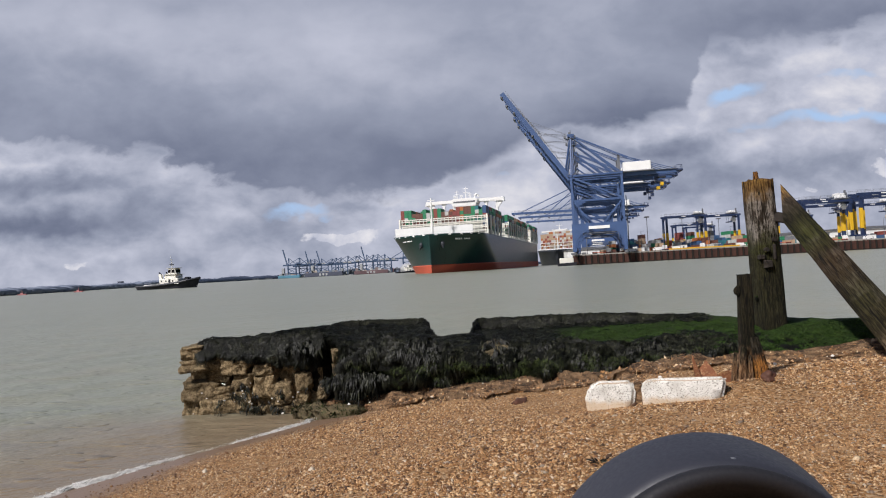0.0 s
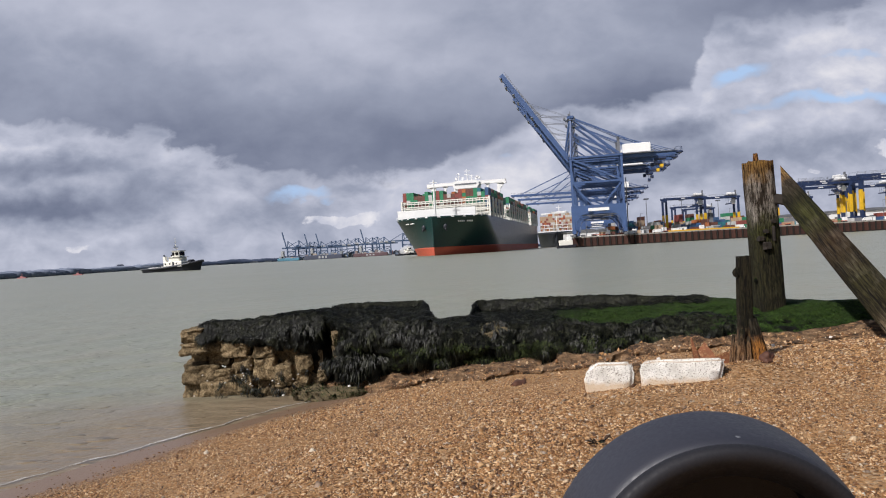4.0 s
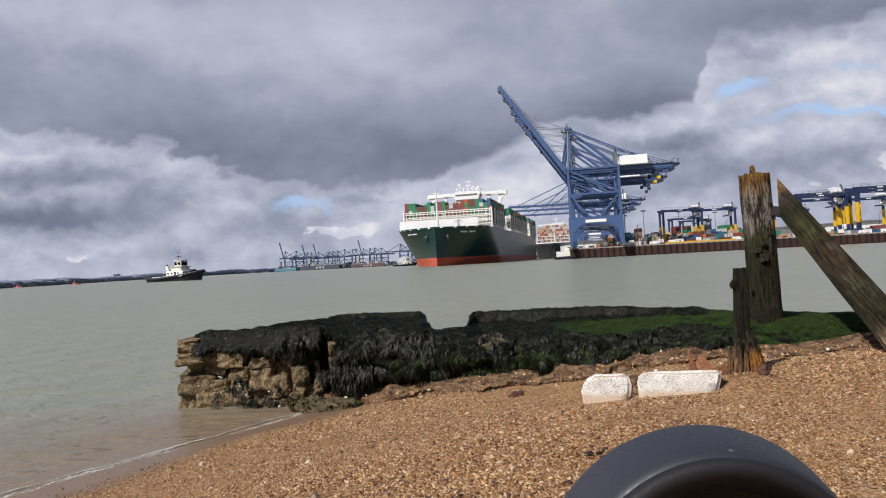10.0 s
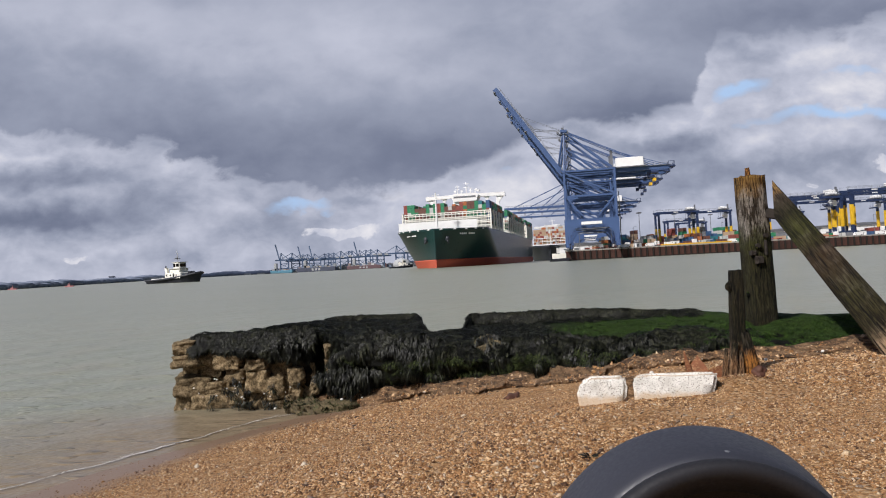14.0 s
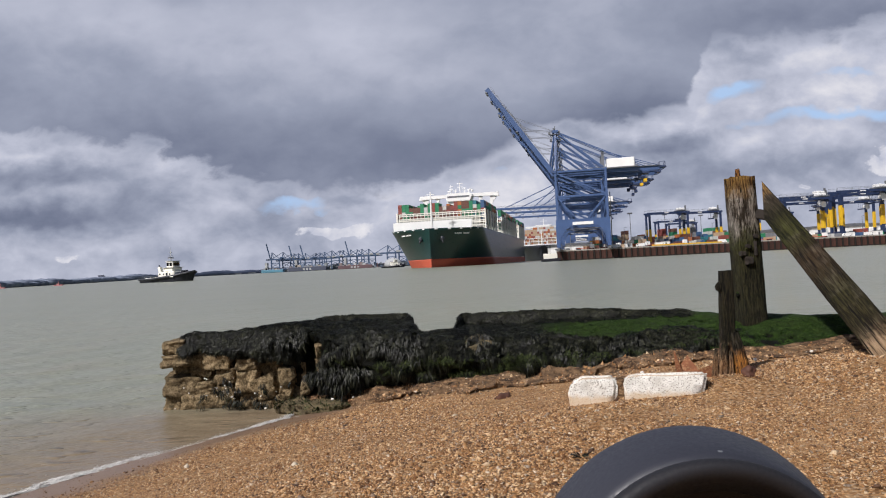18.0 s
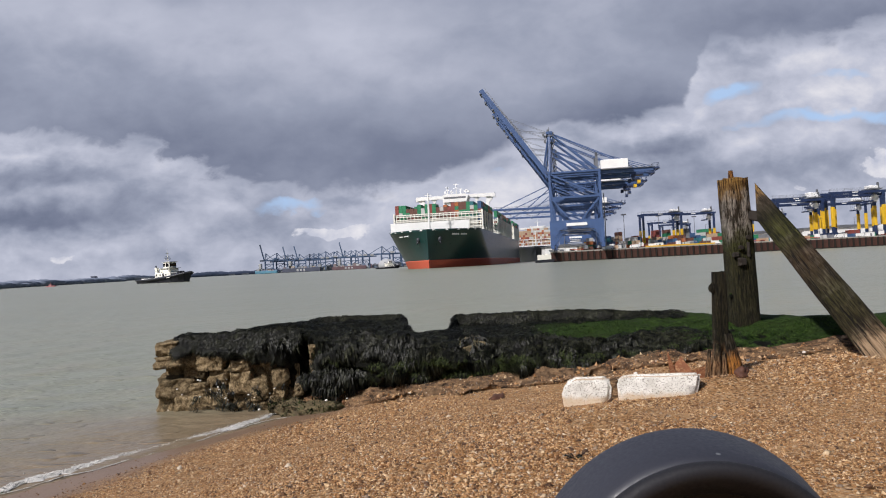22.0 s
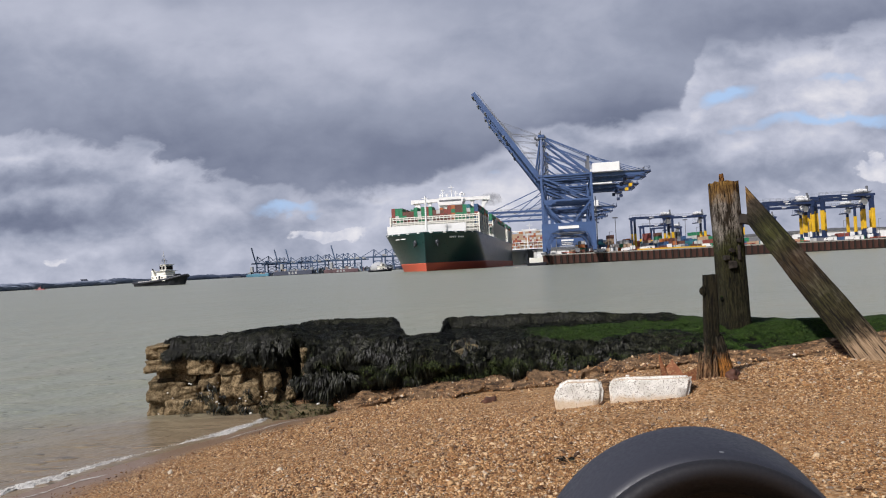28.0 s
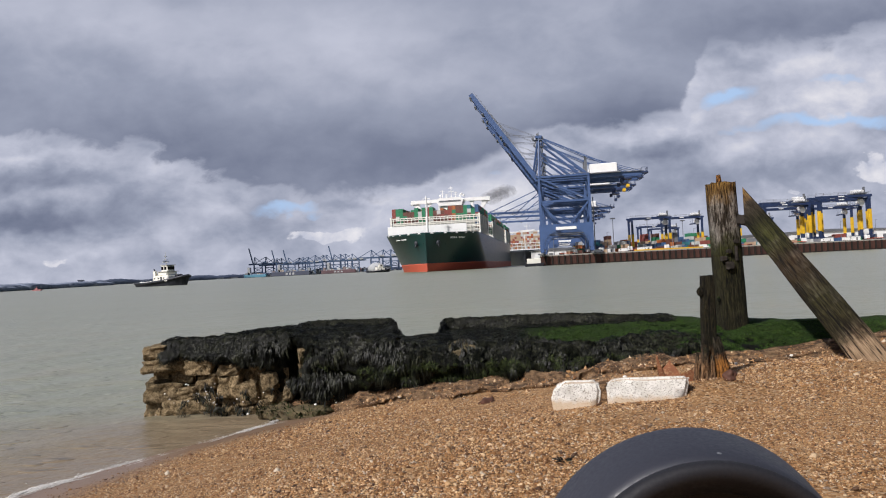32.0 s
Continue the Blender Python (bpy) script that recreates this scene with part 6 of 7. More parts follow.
    for k in (0.52, 0.80, 0.995):
        p = hinge + way * 68 * k - normal * 1.6
        part("boom_lamp", box(bmesh.new(), p.x - 0.7, p.x + 0.7, -4.6, 4.6, p.z - 0.5, p.z + 0.5, 0.2), MAT_STEEL, ob, "grey sheave bracket and lamps")
    return ob


def quay_pose(d, inland=0.0):
    """On the berth, at the depth d beyond the camera, inland from the waterside rail."""
    p = Vector((77.0 + 2.2, 440, QUAY_Z)) + ALONG * ((d - 440) / ALONG.y)
    return pose(p.x + inland * 0.979, p.y - inland * 0.204, QUAY_Z, 0, 0, QUAY_TURN)


up = shore_crane(True)
up.matrix_basis = quay_pose(446)
for d in (472, 518, 545):
    other = copy_thing(up, quay_pose(d))
    for ob in other.children:
        if ob.name.startswith("spreader") and d > 480:
            ob.material_slots[0].link = "OBJECT"
            ob.material_slots[0].material = MAT_RTG
down = shore_crane(False)
down.matrix_basis = quay_pose(725)
for d in (790, 880):
    copy_thing(down, quay_pose(d))


# ---------------------------------------------------------------- yard
def yard_crane(low, high):
    """A rubber-tyred yard gantry; x spans the stack."""
    ob = thing("yard_crane", None, None, "navy rubber-tyred gantry crane with yellow leg panels", "crane", "gantry cranes in the yard")
    for x in (0, 27):
        for y in (-4, 4):
            leg = part("leg", box(bmesh.new(), x - 0.65, x + 0.65, y - 0.6, y + 0.6, 1.5, 23.0), MAT_RTG, ob)
            part("leg_panel", box(bmesh.new(), x - 0.78, x + 0.78, y - 0.75, y + 0.75, low, high, 0.1), MAT_YELLOW, leg, "yellow leg panel")
            for s in (-1.2, 1.2):
                part("tyre", tube(bmesh.new(), (x - 0.4, y + s, 0.8), (x + 0.4, y + s, 0.8), 0.8, sides=12), MAT_BLACK_HULL, leg, "black rubber tyre")
        part("sill", box(bmesh.new(), x - 0.7, x + 0.7, -6.5, 6.5, 1.6, 3.0), MAT_RTG, ob)
        part("end_tie", box(bmesh.new(), x - 0.5, x + 0.5, -5, 5, 21.6, 22.8), MAT_RTG, ob)
    for y in (-4, 4):
        part("girder", box(bmesh.new(), -1.5, 28.5, y - 0.5, y + 0.5, 23.0, 24.3), MAT_RTG, ob, "navy box girder")
        part("name_plate", box(bmesh.new(), 10.5, 13.6, y - 0.56, y - 0.51, 23.4, 23.9), MAT_WHITE, ob, "white plate on the girder")
        bm = bmesh.new()
        for k in range(8):
            tube(bm, (-1 + 4 * k, y, 24.6), (-1 + 4 * k, y, 25.8), 0.07, sides=5)
        beam(bm, (-1.4, y, 25.8), (28.4, y, 25.8), 0.1)
        part("rail", bm, MAT_STEEL, ob)
    part("trolley", box(bmesh.new(), 20.5, 26.5, -4.4, 4.4, 24.6, 25.4, 0.2), MAT_STEEL, ob, "grey hoist trolley")
    part("winch", box(bmesh.new(), 21.2, 23.4, -2.6, 2.6, 25.4, 27.0, 0.2), MAT_WHITE, ob, "white winch cover")
    part("winch", tube(bmesh.new(), (25.0, -2.2, 26.1), (25.0, 2.2, 26.1), 0.8, sides=12), MAT_WHITE, ob, "white winch drum")
    part("power_unit", box(bmesh.new(), 27.8, 29.6, -3, 3, 3.2, 6.2, 0.2), MAT_WHITE, ob, "white power unit")
    part("driver_cab", prism(bmesh.new(), ((23.6, 18.6), (25.8, 18.6), (26.4, 20.4), (25.4, 22.0), (24.0, 22.0), (23.0, 20.4)), -1.3, 1.3), MAT_WHITE, ob, "white driver's cab")
    part("cab_hanger", box(bmesh.new(), 24.2, 25.2, -0.6, 0.6, 22.0, 24.6), MAT_STEEL, ob)
    part("aerial", box(bmesh.new(), 26.6, 27.4, -0.5, 0.5, 24.6, 28.6), MAT_STEEL, ob)
    part("spreader", box(bmesh.new(), 20.4, 22.6, -3, 3, 18.4, 19.1), MAT_RTG, ob, "dark spreader hanging on ropes")
    for x, y in itertools.product((20.8, 22.2), (-2, 2)):
        part("hoist_rope", tube(bmesh.new(), (x, y, 19), (x, y, 24.8), 0.06, sides=5), MAT_RTG, ob)
    return ob


XF, XG = 231.0, 263.5  # the west legs of two rows of gantries
rtg = yard_crane(3.5, 12.5)
rtg.matrix_basis = pose(154, 500, QUAY_Z)
for x, y, turn in ((183, 514, 0), (205, 640, 3), (150, 780, 2), (235, 700, 0)):
    copy_thing(rtg, pose(x, y, QUAY_Z, 0, 0, turn))
tall = yard_crane(6.0, 16.5)
tall.matrix_basis = pose(XF, 462, QUAY_Z) @ Matrix.Scale(1.1, 4)
for x, y, turn, size in ((XF + 8, 482, 1, 1.1), (XF + 20, 505, -1, 1.0), (XF + 66, 640, 0, 1.0), (XG, 456, -1, 1.12), (XG + 14, 478, 0, 1.1), (XG + 33, 520, 2, 1.0)):
    copy_thing(tall, pose(x, y, QUAY_Z, 0, 0, turn) @ Matrix.Scale(size, 4))


def container_mesh(w, l, h, paint):
    """A shipping container with ribbed sides, its length along y, standing on z = 0."""
    bm = bmesh.new()
    box(bm, -w / 2, w / 2, -l / 2, l / 2, 0, h)
    for k in range(int(l // 1.2)):
        y = -l / 2 + 0.7 + 1.2 * k
        box(bm, -w / 2 - 0.06, w / 2 + 0.06, y - 0.25, y + 0.25, 0.2, h - 0.2)
    for s in (-1, 1):
        for x in (-0.75, -0.25, 0.25, 0.75):
            box(bm, x - 0.06, x + 0.06, s * l / 2 - 0.05, s * l / 2 + 0.05, 0.15, h - 0.15)
    return finish("container", bm, paint)


BOXES = [container_mesh(2.44, 12.2, 2.55, p) for p in BOX_PAINT]
PAINT_NAMES = ("green", "brown", "red", "blue", "white", "orange", "grey", "teal", "tan")


def yard_boxes():
    rng = random.Random(4)
    for row, (y, z_tall, x0, x1) in enumerate(((456, 1, 100, 290), (462, 2, 116, 200), (478, 3, 122, 205), (512, 5, 124, 214), (466, 2, 198, 300), (540, 5, 120, 260))):
        x = x0
        while x < x1:
            if rng.random() < 0.72:
                for k in range(rng.randint(1, z_tall)):
                    c = rng.choice((0, 1, 2, 2, 3, 3, 4, 1, 6, 6, 5, 8, 8)) if row < 2 else rng.choice((0, 0, 1, 2, 2, 3, 3, 4, 4, 6, 5, 7, 8))
                    end_on = rng.random() < 0.75
                    ob = new("shipping_container", BOXES[c])
                    ob.matrix_basis = pose(x, y + rng.uniform(-0.3, 0.3), QUAY_Z + 2.56 * k, 0, 0, 0 if end_on else 0)
                    tagged(ob, PAINT_NAMES[c] + " steel shipping container stacked in the yard", "container", "containers in the yard")
            x += rng.choice((2.7, 2.7, 2.7, 5.4))


yard_boxes()


def yard_clutter():
    rng = random.Random(9)
    for x, w, h, y, lab in ((330, 120, 9, 560, "long low white warehouse"), (255, 60, 7, 540, "long low white warehouse"), (120, 34, 6, 620, "low grey port building"), (170, 60, 8, 700, "low white port building")):
        ob = thing("warehouse", None, None, lab + " behind the yard", "building")
        ob.matrix_basis = pose(x, y, QUAY_Z)
        part("wall", box(bmesh.new(), -w / 2, w / 2, -10, 10, 0, h), MAT_WHITE, ob)
        part("roof", prism(bmesh.new(), ((-w / 2 - 1, h), (w / 2 + 1, h), (w / 2 + 1, h + 0.6), (0, h + 2.2), (-w / 2 - 1, h + 0.6)), -11, 11), MAT_STEEL, ob, "grey sheet roof")
        for k in range(int(w // 9)):
            part("door", box(bmesh.new(), -w / 2 + 3 + 9 * k, -w / 2 + 7 + 9 * k, -10.15, -9.95, 0, h * 0.6), MAT_STEEL, ob)
    truck = thing("straddle_tractor", None, None, "pale port tractor with its trailer on the quay", "truck", "tractors on the quay")
    part("cab", box(bmesh.new(), -1.3, 1.3, -1.2, 1.2, 0.9, 3.4, 0.2), MAT_WHITE, truck)
    part("trailer", box(bmesh.new(), -10, 1, -1.2, 1.2, 0.9, 1.3), MAT_ORANGE, truck)
    for x in (-9, -7.8, -1.2, 0.6):
        part("wheel", tube(bmesh.new(), (x, -1.25, 0.5), (x, 1.25, 0.5), 0.5, sides=10), MAT_BLACK_HULL, truck)
    truck.matrix_basis = pose(101, 446, QUAY_Z)
    for x, y, turn in ((118, 447, 0), (137, 448, 180), (160, 446, 0), (205, 445, 180), (250, 447, 0), (291, 446, 180)):
        copy_thing(truck, pose(x, y, QUAY_Z, 0, 0, turn))
    lamp = thing("lamp_mast", tube(bmesh.new(), (0, 0, 0), (0, 0, 26), 0.35, 0.2), MAT_STEEL, "tall grey lighting mast in the yard", "lamp", "lighting masts")
    part("lamp_head", box(bmesh.new(), -1.6, 1.6, -1.6, 1.6, 25.4, 26.4, 0.2), MAT_STEEL, lamp)
    lamp.matrix_basis = pose(186, 560, QUAY_Z)
    for x, y in ((147, 520), (230, 600), (296, 520), (118, 600)):
        copy_thing(lamp, pose(x, y, QUAY_Z))
    hut = thing("quay_hut", None, None, "small white hut on the quay", "hut", "huts on the quay")
    part("wall", box(bmesh.new(), -2.4, 2.4, -1.5, 1.5, 0, 2.9, 0.08), MAT_WHITE, hut)
    part("roof", box(bmesh.new(), -2.6, 2.6, -1.7, 1.7, 2.9, 3.15), MAT_STEEL, hut, "grey flat roof")
    part("door", box(bmesh.new(), -0.5, 0.5, -1.58, -1.48, 0, 2.1), MAT_STEEL, hut)
    hut.matrix_basis = pose(112, 449, QUAY_Z)
    for x, y in ((125, 450), (148, 447), (171, 452), (196, 448), (233, 449), (268, 450), (284, 447), (309, 449)):
        copy_thing(hut, pose(x, y, QUAY_Z))
    pole = thing("quay_lamp", tube(bmesh.new(), (0, 0, 0), (0, 0, 13), 0.18, 0.10), MAT_STEEL, "thin grey lamp post along the quay", "lamp", "lamp posts on the quay")
    part("lamp_arm", beam(bmesh.new(), (0, 0, 12.8), (1.8, 0, 13.1), 0.22, 0.16), MAT_STEEL, pole)
    pole.matrix_basis = pose(108, 446, QUAY_Z)
    for x in (122, 136, 150, 164, 178, 205, 228, 251, 274, 297):
        copy_thing(pole, pose(x, 446, QUAY_Z))
    van = thing("quay_van", None, None, "white van parked on the quay", "van", "vans on the quay")
    part("body", prism(bmesh.new(), ((-2.6, 0.5), (2.6, 0.5), (2.6, 1.3), (1.7, 2.3), (-2.6, 2.4)), -1.0, 1.0), MAT_WHITE, van)
    for x in (-1.7, 1.6):
        part("wheel", tube(bmesh.new(), (x, -1.05, 0.38), (x, 1.05, 0.38), 0.38, sides=10), MAT_BLACK_HULL, van, "black wheel")
    part("windscreen", prism(bmesh.new(), ((1.75, 1.45), (2.45, 1.45), (1.75, 2.2)), -1.03, 1.03), MAT_GLASS, van)
    van.matrix_basis = pose(115, 443.5, QUAY_Z)
    for x, turn in ((131, 180), (143, 0), (183, 0), (190, 180), (222, 0), (262, 180), (276, 0)):
        copy_thing(van, pose(x, 443.5, QUAY_Z, 0, 0, turn))
    fence = thing("barrier", box(bmesh.new(), -22, 22, -0.2, 0.2, 0, 1.1), MAT_YELLOW, "low yellow barrier along the quay edge", "barrier")
    fence.matrix_basis = pose(160, 442.5, QUAY_Z)
    boat = thing("work_launch", prism(bmesh.new(), ((-5.5, 0.2), (4.5, 0.0), (6.5, 2.4), (-5.5, 1.9)), -2, 2), MAT_BLACK_HULL, "small white work launch moored at the quay corner", "boat")
    part("cabin", box(bmesh.new(), -4.2, 4.0, -1.7, 1.7, 1.9, 5.2, 0.25), MAT_CREAM, boat, "cream cabin")
    part("wheelhouse", box(bmesh.new(), 0.5, 3.6, -1.4, 1.4, 5.2, 7.0, 0.25), MAT_WHITE, boat, "white wheelhouse")
    boat.matrix_basis = pose(72.5, 434, -0.35)


yard_clutter()


# ---------------------------------------------------------------- ships
def hull_half(a, k, length, beam_half):
    """Half breadth at a metres from the stem, at the height k from keel line (0) to deck (1)."""
    reach = (80.0 - 55.0 * k) * length / 400.0  # where the flare runs out into the straight side
    t = np.clip(a / reach, 0, 1)
    aft = np.clip((length - a) / 30.0, 0, 1) ** 0.5
    return beam_half * (1 - (1 - t) ** (1.25 + 0.45 * k)) * (0.75 + 0.25 * aft) * np.where(k < 0.3, 0.7 + 0.3 * aft, 1.0)


def hull_mesh(name, z0, z1, k0, k1, length, beam_half, mat, stations=110, levels=14):
    """A strip of hull between two heights, bow at y = 0, stern at y = length."""
    a = np.concatenate([[0], np.geomspace(0.4, length * 0.35, stations // 2), np.linspace(length * 0.4, length, stations // 2)])
    rows = []
    for side in (1, -1):
        aa, t = np.meshgrid(a, np.linspace(0, 1, levels), indexing="ij")
        k = k0 + (k1 - k0) * t
        rake = -1.5 * k ** 2 * np.clip(1 - aa / 40, 0, 1)
        half = hull_half(aa, k, length, beam_half)
        half = np.where(aa < 0.1, 0.25, half)
        half = np.where((aa < 0.1) & (k > 0.97), 0.8, half)
        z = z0 + (z1 - z0) * t
        rows.append(np.stack([side * half, aa + rake, z], -1))
    n, m = len(a), levels
    pts = np.concatenate([rows[0].reshape(-1, 3), rows[1].reshape(-1, 3)])
    f = grid_faces(n, m)
    f2 = f[:, ::-1] + n * m
    pts = np.concatenate([pts, rows[0][0], rows[1][0]])
    e = 2 * n * m
    front = np.array([[e + j, e + m + j, e + m + j + 1, e + j + 1] for j in range(m - 1)])
    back = np.array([[(n - 1) * m + j + 1, n * m + (n - 1) * m + j + 1, n * m + (n - 1) * m + j, (n - 1) * m + j] for j in range(m - 1)])
    top = np.array([[i * m + m - 1, n * m + i * m + m - 1, n * m + (i + 1) * m + m - 1, (i + 1) * m + m - 1] for i in range(n - 1)])
    me = array_mesh(name, pts, np.concatenate([f, f2, front, back, top]), mat, smooth=False)
    bm = bmesh.new()
    bm.from_mesh(me)
    bmesh.ops.recalc_face_normals(bm, faces=bm.faces)
    for fc in bm.faces:
        fc.smooth = abs(fc.normal.z) < 0.9
    bm.to_mesh(me)
    bm.free()
    return me


def hull_part(name, parent, label, *args):
    ob = new(name, hull_mesh(name, *args))
    ob.parent = parent
    return tagged(ob, label)


def container_ship():
    """A very large container ship, stem at the origin, its length along +y."""
    L, H, DECK = 400.0, 30.2, 25.0
    ship = thing("container_ship", None, None, "very large dark green container ship with red waterline and full deck", "ship")
    hull_part("hull", ship, "dark green steel hull", 6.0, DECK, 0.24, 1.0, L, H, MAT_GREEN_HULL)
    hull_part("boot_top", ship, "red painted underwater hull", -2.0, 6.0, 0.0, 0.24, L, H, MAT_RED_HULL)
    bm = box(bmesh.new(), -29.0, 23.0, 23.6, 24.2, DECK - 0.5, DECK + 5.9, 0.1)
    for x in range(-28, 23, 5):
        box(bm, x - 0.15, x + 0.15, 24.2, 26.0, DECK, DECK + 5.4)
    part("breakwater", bm, MAT_WHITE, ship, "white breakwater plate across the forecastle")
    for side in (1, -1):  # guard rail round the bow
        bm, prev = bmesh.new(), None
        for q in np.geomspace(0.6, 25, 16):
            p = Vector((side * (float(hull_half(np.array(q), np.array(1.0), L, H)) - 0.3), q - 1.5 * max(0, 1 - q / 40), DECK))
            tube(bm, p, p + Vector((0, 0, 1.3)), 0.07, sides=4)
            if prev:
                beam(bm, prev + Vector((0, 0, 1.3)), p + Vector((0, 0, 1.3)), 0.12)
            prev = p
        part("bow_rail", bm, MAT_WHITE, ship, "white guard rail round the bow")
    def skin(a, z, out=0.0):
        """A place on the hull's starboard skin, a metres from the stem at the height z."""
        k = 0.24 + 0.76 * (z - 6.0) / (DECK - 6.0)
        return Vector((float(hull_half(np.array(a), np.array(k), L, H)) + out, a - 1.5 * k * k * max(0, 1 - a / 40) - out, z))

    for s in (1, -1):  # anchors and lettering
        flip = Matrix.Diagonal((s, 1, 1, 1))
        bm = bmesh.new()
        p = skin(5.6, 18.6, 0.2)
        lump(bm, (3.0, 2.2, 3.6), 4, 0.2, 2, p)
        tube(bm, p, p + Vector((0.8, -1.2, -2.6)), 0.5)
        bmesh.ops.transform(bm, matrix=flip, verts=bm.verts)
        part("anchor", bm, MAT_GREY_HULL, ship, "dark grey anchor in its pocket", True)
        for k in range(9):
            if k != 4:
                bm = beam(bmesh.new(), skin(10.2 + 0.85 * k, 21.7, 0.12), skin(10.8 + 0.85 * k, 21.7, 0.12), 0.3, 1.2 if s > 0 else 0.7)
                bmesh.ops.transform(bm, matrix=flip, verts=bm.verts)
                part("name_bar", bm, MAT_WHITE, ship, "white bar of lettering on the bow")
        for k in range(5):
            bm = beam(bmesh.new(), skin(1.6 + 4.4 * k, DECK - 0.45, 0.1), skin(2.5 + 4.4 * k, DECK - 0.45, 0.1), 0.3, 0.7)
            bmesh.ops.transform(bm, matrix=flip, verts=bm.verts)
            part("fairlead", bm, MAT_WHITE, ship, "white fairlead")
    # foremast
    bm = tube(bmesh.new(), (0, 8, DECK), (0, 8, 48), 0.8, 0.4)
    beam(bm, (-2.4, 8, 46.5), (2.4, 8, 46.5), 0.35)
    part("foremast", bm, MAT_WHITE, ship, "white foremast")
    # lashing bridges: open white frames across the deck
    ys = [46 + 14.6 * k for k in range(24)]
    lash = bmesh.new()
    for x in np.linspace(-28.5, 28.5, 24):
        beam(lash, (x, 0, 0), (x, 0, 12.4), 0.36)
    for z in (0.4, 2.6, 4.6, 5.7, 7.8, 8.9, 11.0, 12.2):
        beam(lash, (-29.5, 0, z), (29.5, 0, z), 0.32, 0.6)
    for x in (-30.0, 30.0):
        box(lash, x - 0.5, x + 0.5, -1.0, 1.0, 0, 13.2)
    frame_mesh = finish("lashing_bridge", lash, MAT_CREAM)
    for k, y in enumerate(ys):
        if not 110 < y < 134 and not 286 < y < 306:
            piece("lashing_bridge", frame_mesh, ship, pose(0, y - 6.8, DECK))
    part("bay_bulkhead", box(bmesh.new(), -28.5, 28.5, 40.3, 41.0, DECK, DECK + 10.8), MAT_PALE, ship, "pale bulkhead before the first bay")
    rng = random.Random(21)
    cols = np.linspace(-28.2, 28.2, 23)
    FRONT_BAY = (2, 0, 0, 1, 1, 1, 0, 4, 0, 2, 0, 1, 1, 1, 1, 2, 5, 0, 0, 0, 7, 0, 3)  # paints across the first bay
    tops = []
    for k, y in enumerate(ys):
        if 110 < y < 134 or 286 < y < 306:
            continue
        for i, x in enumerate(cols):
            tall = (7 if i in (0, 1, 2, 6, 8, 9, 10, 15, 16, 17, 18, 19, 20, 22) else 6) if k == 0 else 7
            if k and (k * 5 + i // 4) % 7 == 0:
                tall -= 1
            for z in range(tall):
                shown = (k == 0 and z >= 3) or (i == len(cols) - 1 and z >= 1) or (z == tall - 1 and k < 4 and i % 2 == 0) or (i == 0 and z > 4 and k < 5)
                if shown:
                    c = rng.choice((0, 0, 0, 1, 1, 6, 5, 3, 0, 4, 2, 8)) if k else FRONT_BAY[i] if rng.random() < 0.75 else rng.choice((0, 1, 1, 2, 4))
                    piece("container", BOXES[c], ship, pose(float(x), y, DECK + 1.0 + 2.56 * z))
    # bridge
    deck_house = part("deckhouse", box(bmesh.new(), -9.5, 9.5, 117, 130, DECK, 53.5, 0.4), MAT_WHITE, ship, "white accommodation block")
    part("wheelhouse", prism(bmesh.new(), ((-9.0, 52.0), (9.0, 52.0), (11.0, 56.8), (8.0, 58.2), (-8.0, 58.2), (-11.0, 56.8)), 115.5, 128), MAT_WHITE, deck_house)
    part("bridge_windows", box(bmesh.new(), -8.6, 8.6, 115.3, 115.6, 54.8, 56.0), MAT_STEEL, deck_house, "grey band of bridge windows")
    for s in (1, -1):
        wing = ((s * 10, 55.0), (s * 10, 57.4), (s * 31, 57.4), (s * 31.4, 54.0), (s * 27.5, 54.6))
        part("bridge_wing", prism(bmesh.new(), wing, 117, 121), MAT_WHITE, ship, "white open bridge wing")
        part("wing_strut", prism(bmesh.new(), ((s * 30.4, 55), (s * 24.5, 55), (s * 23.4, 42), (s * 25.2, 42), (s * 26.4, 50)), 118, 120), MAT_WHITE, ship, "slanting white wing support")
        part("wing_strut", prism(bmesh.new(), ((s * 19.2, 55.4), (s * 14.6, 55.4), (s * 16.0, 52.5), (s * 16.0, 45), (s * 17.6, 45), (s * 17.6, 52.5)), 118, 120), MAT_WHITE, ship)
    for x, h, w in ((-6.4, 7.0, 1.6), (-3.0, 3.6, 1.2), (0.6, 9.5, 2.2), (4.0, 5.0, 1.4), (7.6, 3.4, 1.0)):
        bm = tube(bmesh.new(), (x, 121, 58), (x, 121, 58 + h), 0.42, 0.22)
        for f in (0.55, 0.85):
            beam(bm, (x - w, 121, 58 + h * f), (x + w, 121, 58 + h * f), 0.36)
        part("radar_mast", bm, MAT_WHITE, ship, "white radar mast over the bridge")
    for x, z in ((8.6, 60.0), (10.2, 58.9), (-8.4, 59.2)):
        bm = bmesh.new()
        bmesh.ops.create_icosphere(bm, subdivisions=2, radius=1.0, matrix=Matrix.Translation((x, 122, z)))
        part("radome", bm, MAT_WHITE, ship, smooth=True)
    part("funnel", box(bmesh.new(), -9, 9, 290, 300, DECK, 54, 0.6), MAT_GREEN_HULL, ship, "dark green funnel casing")
    for ob in ship.children:  # the bridge and all on it
        if ob.name.split(".")[0] in ("deckhouse", "bridge_wing", "wing_strut", "radar_mast"):
            ob.matrix_basis = pose(0, 0, -1.1)
    return ship


SHIP = container_ship()


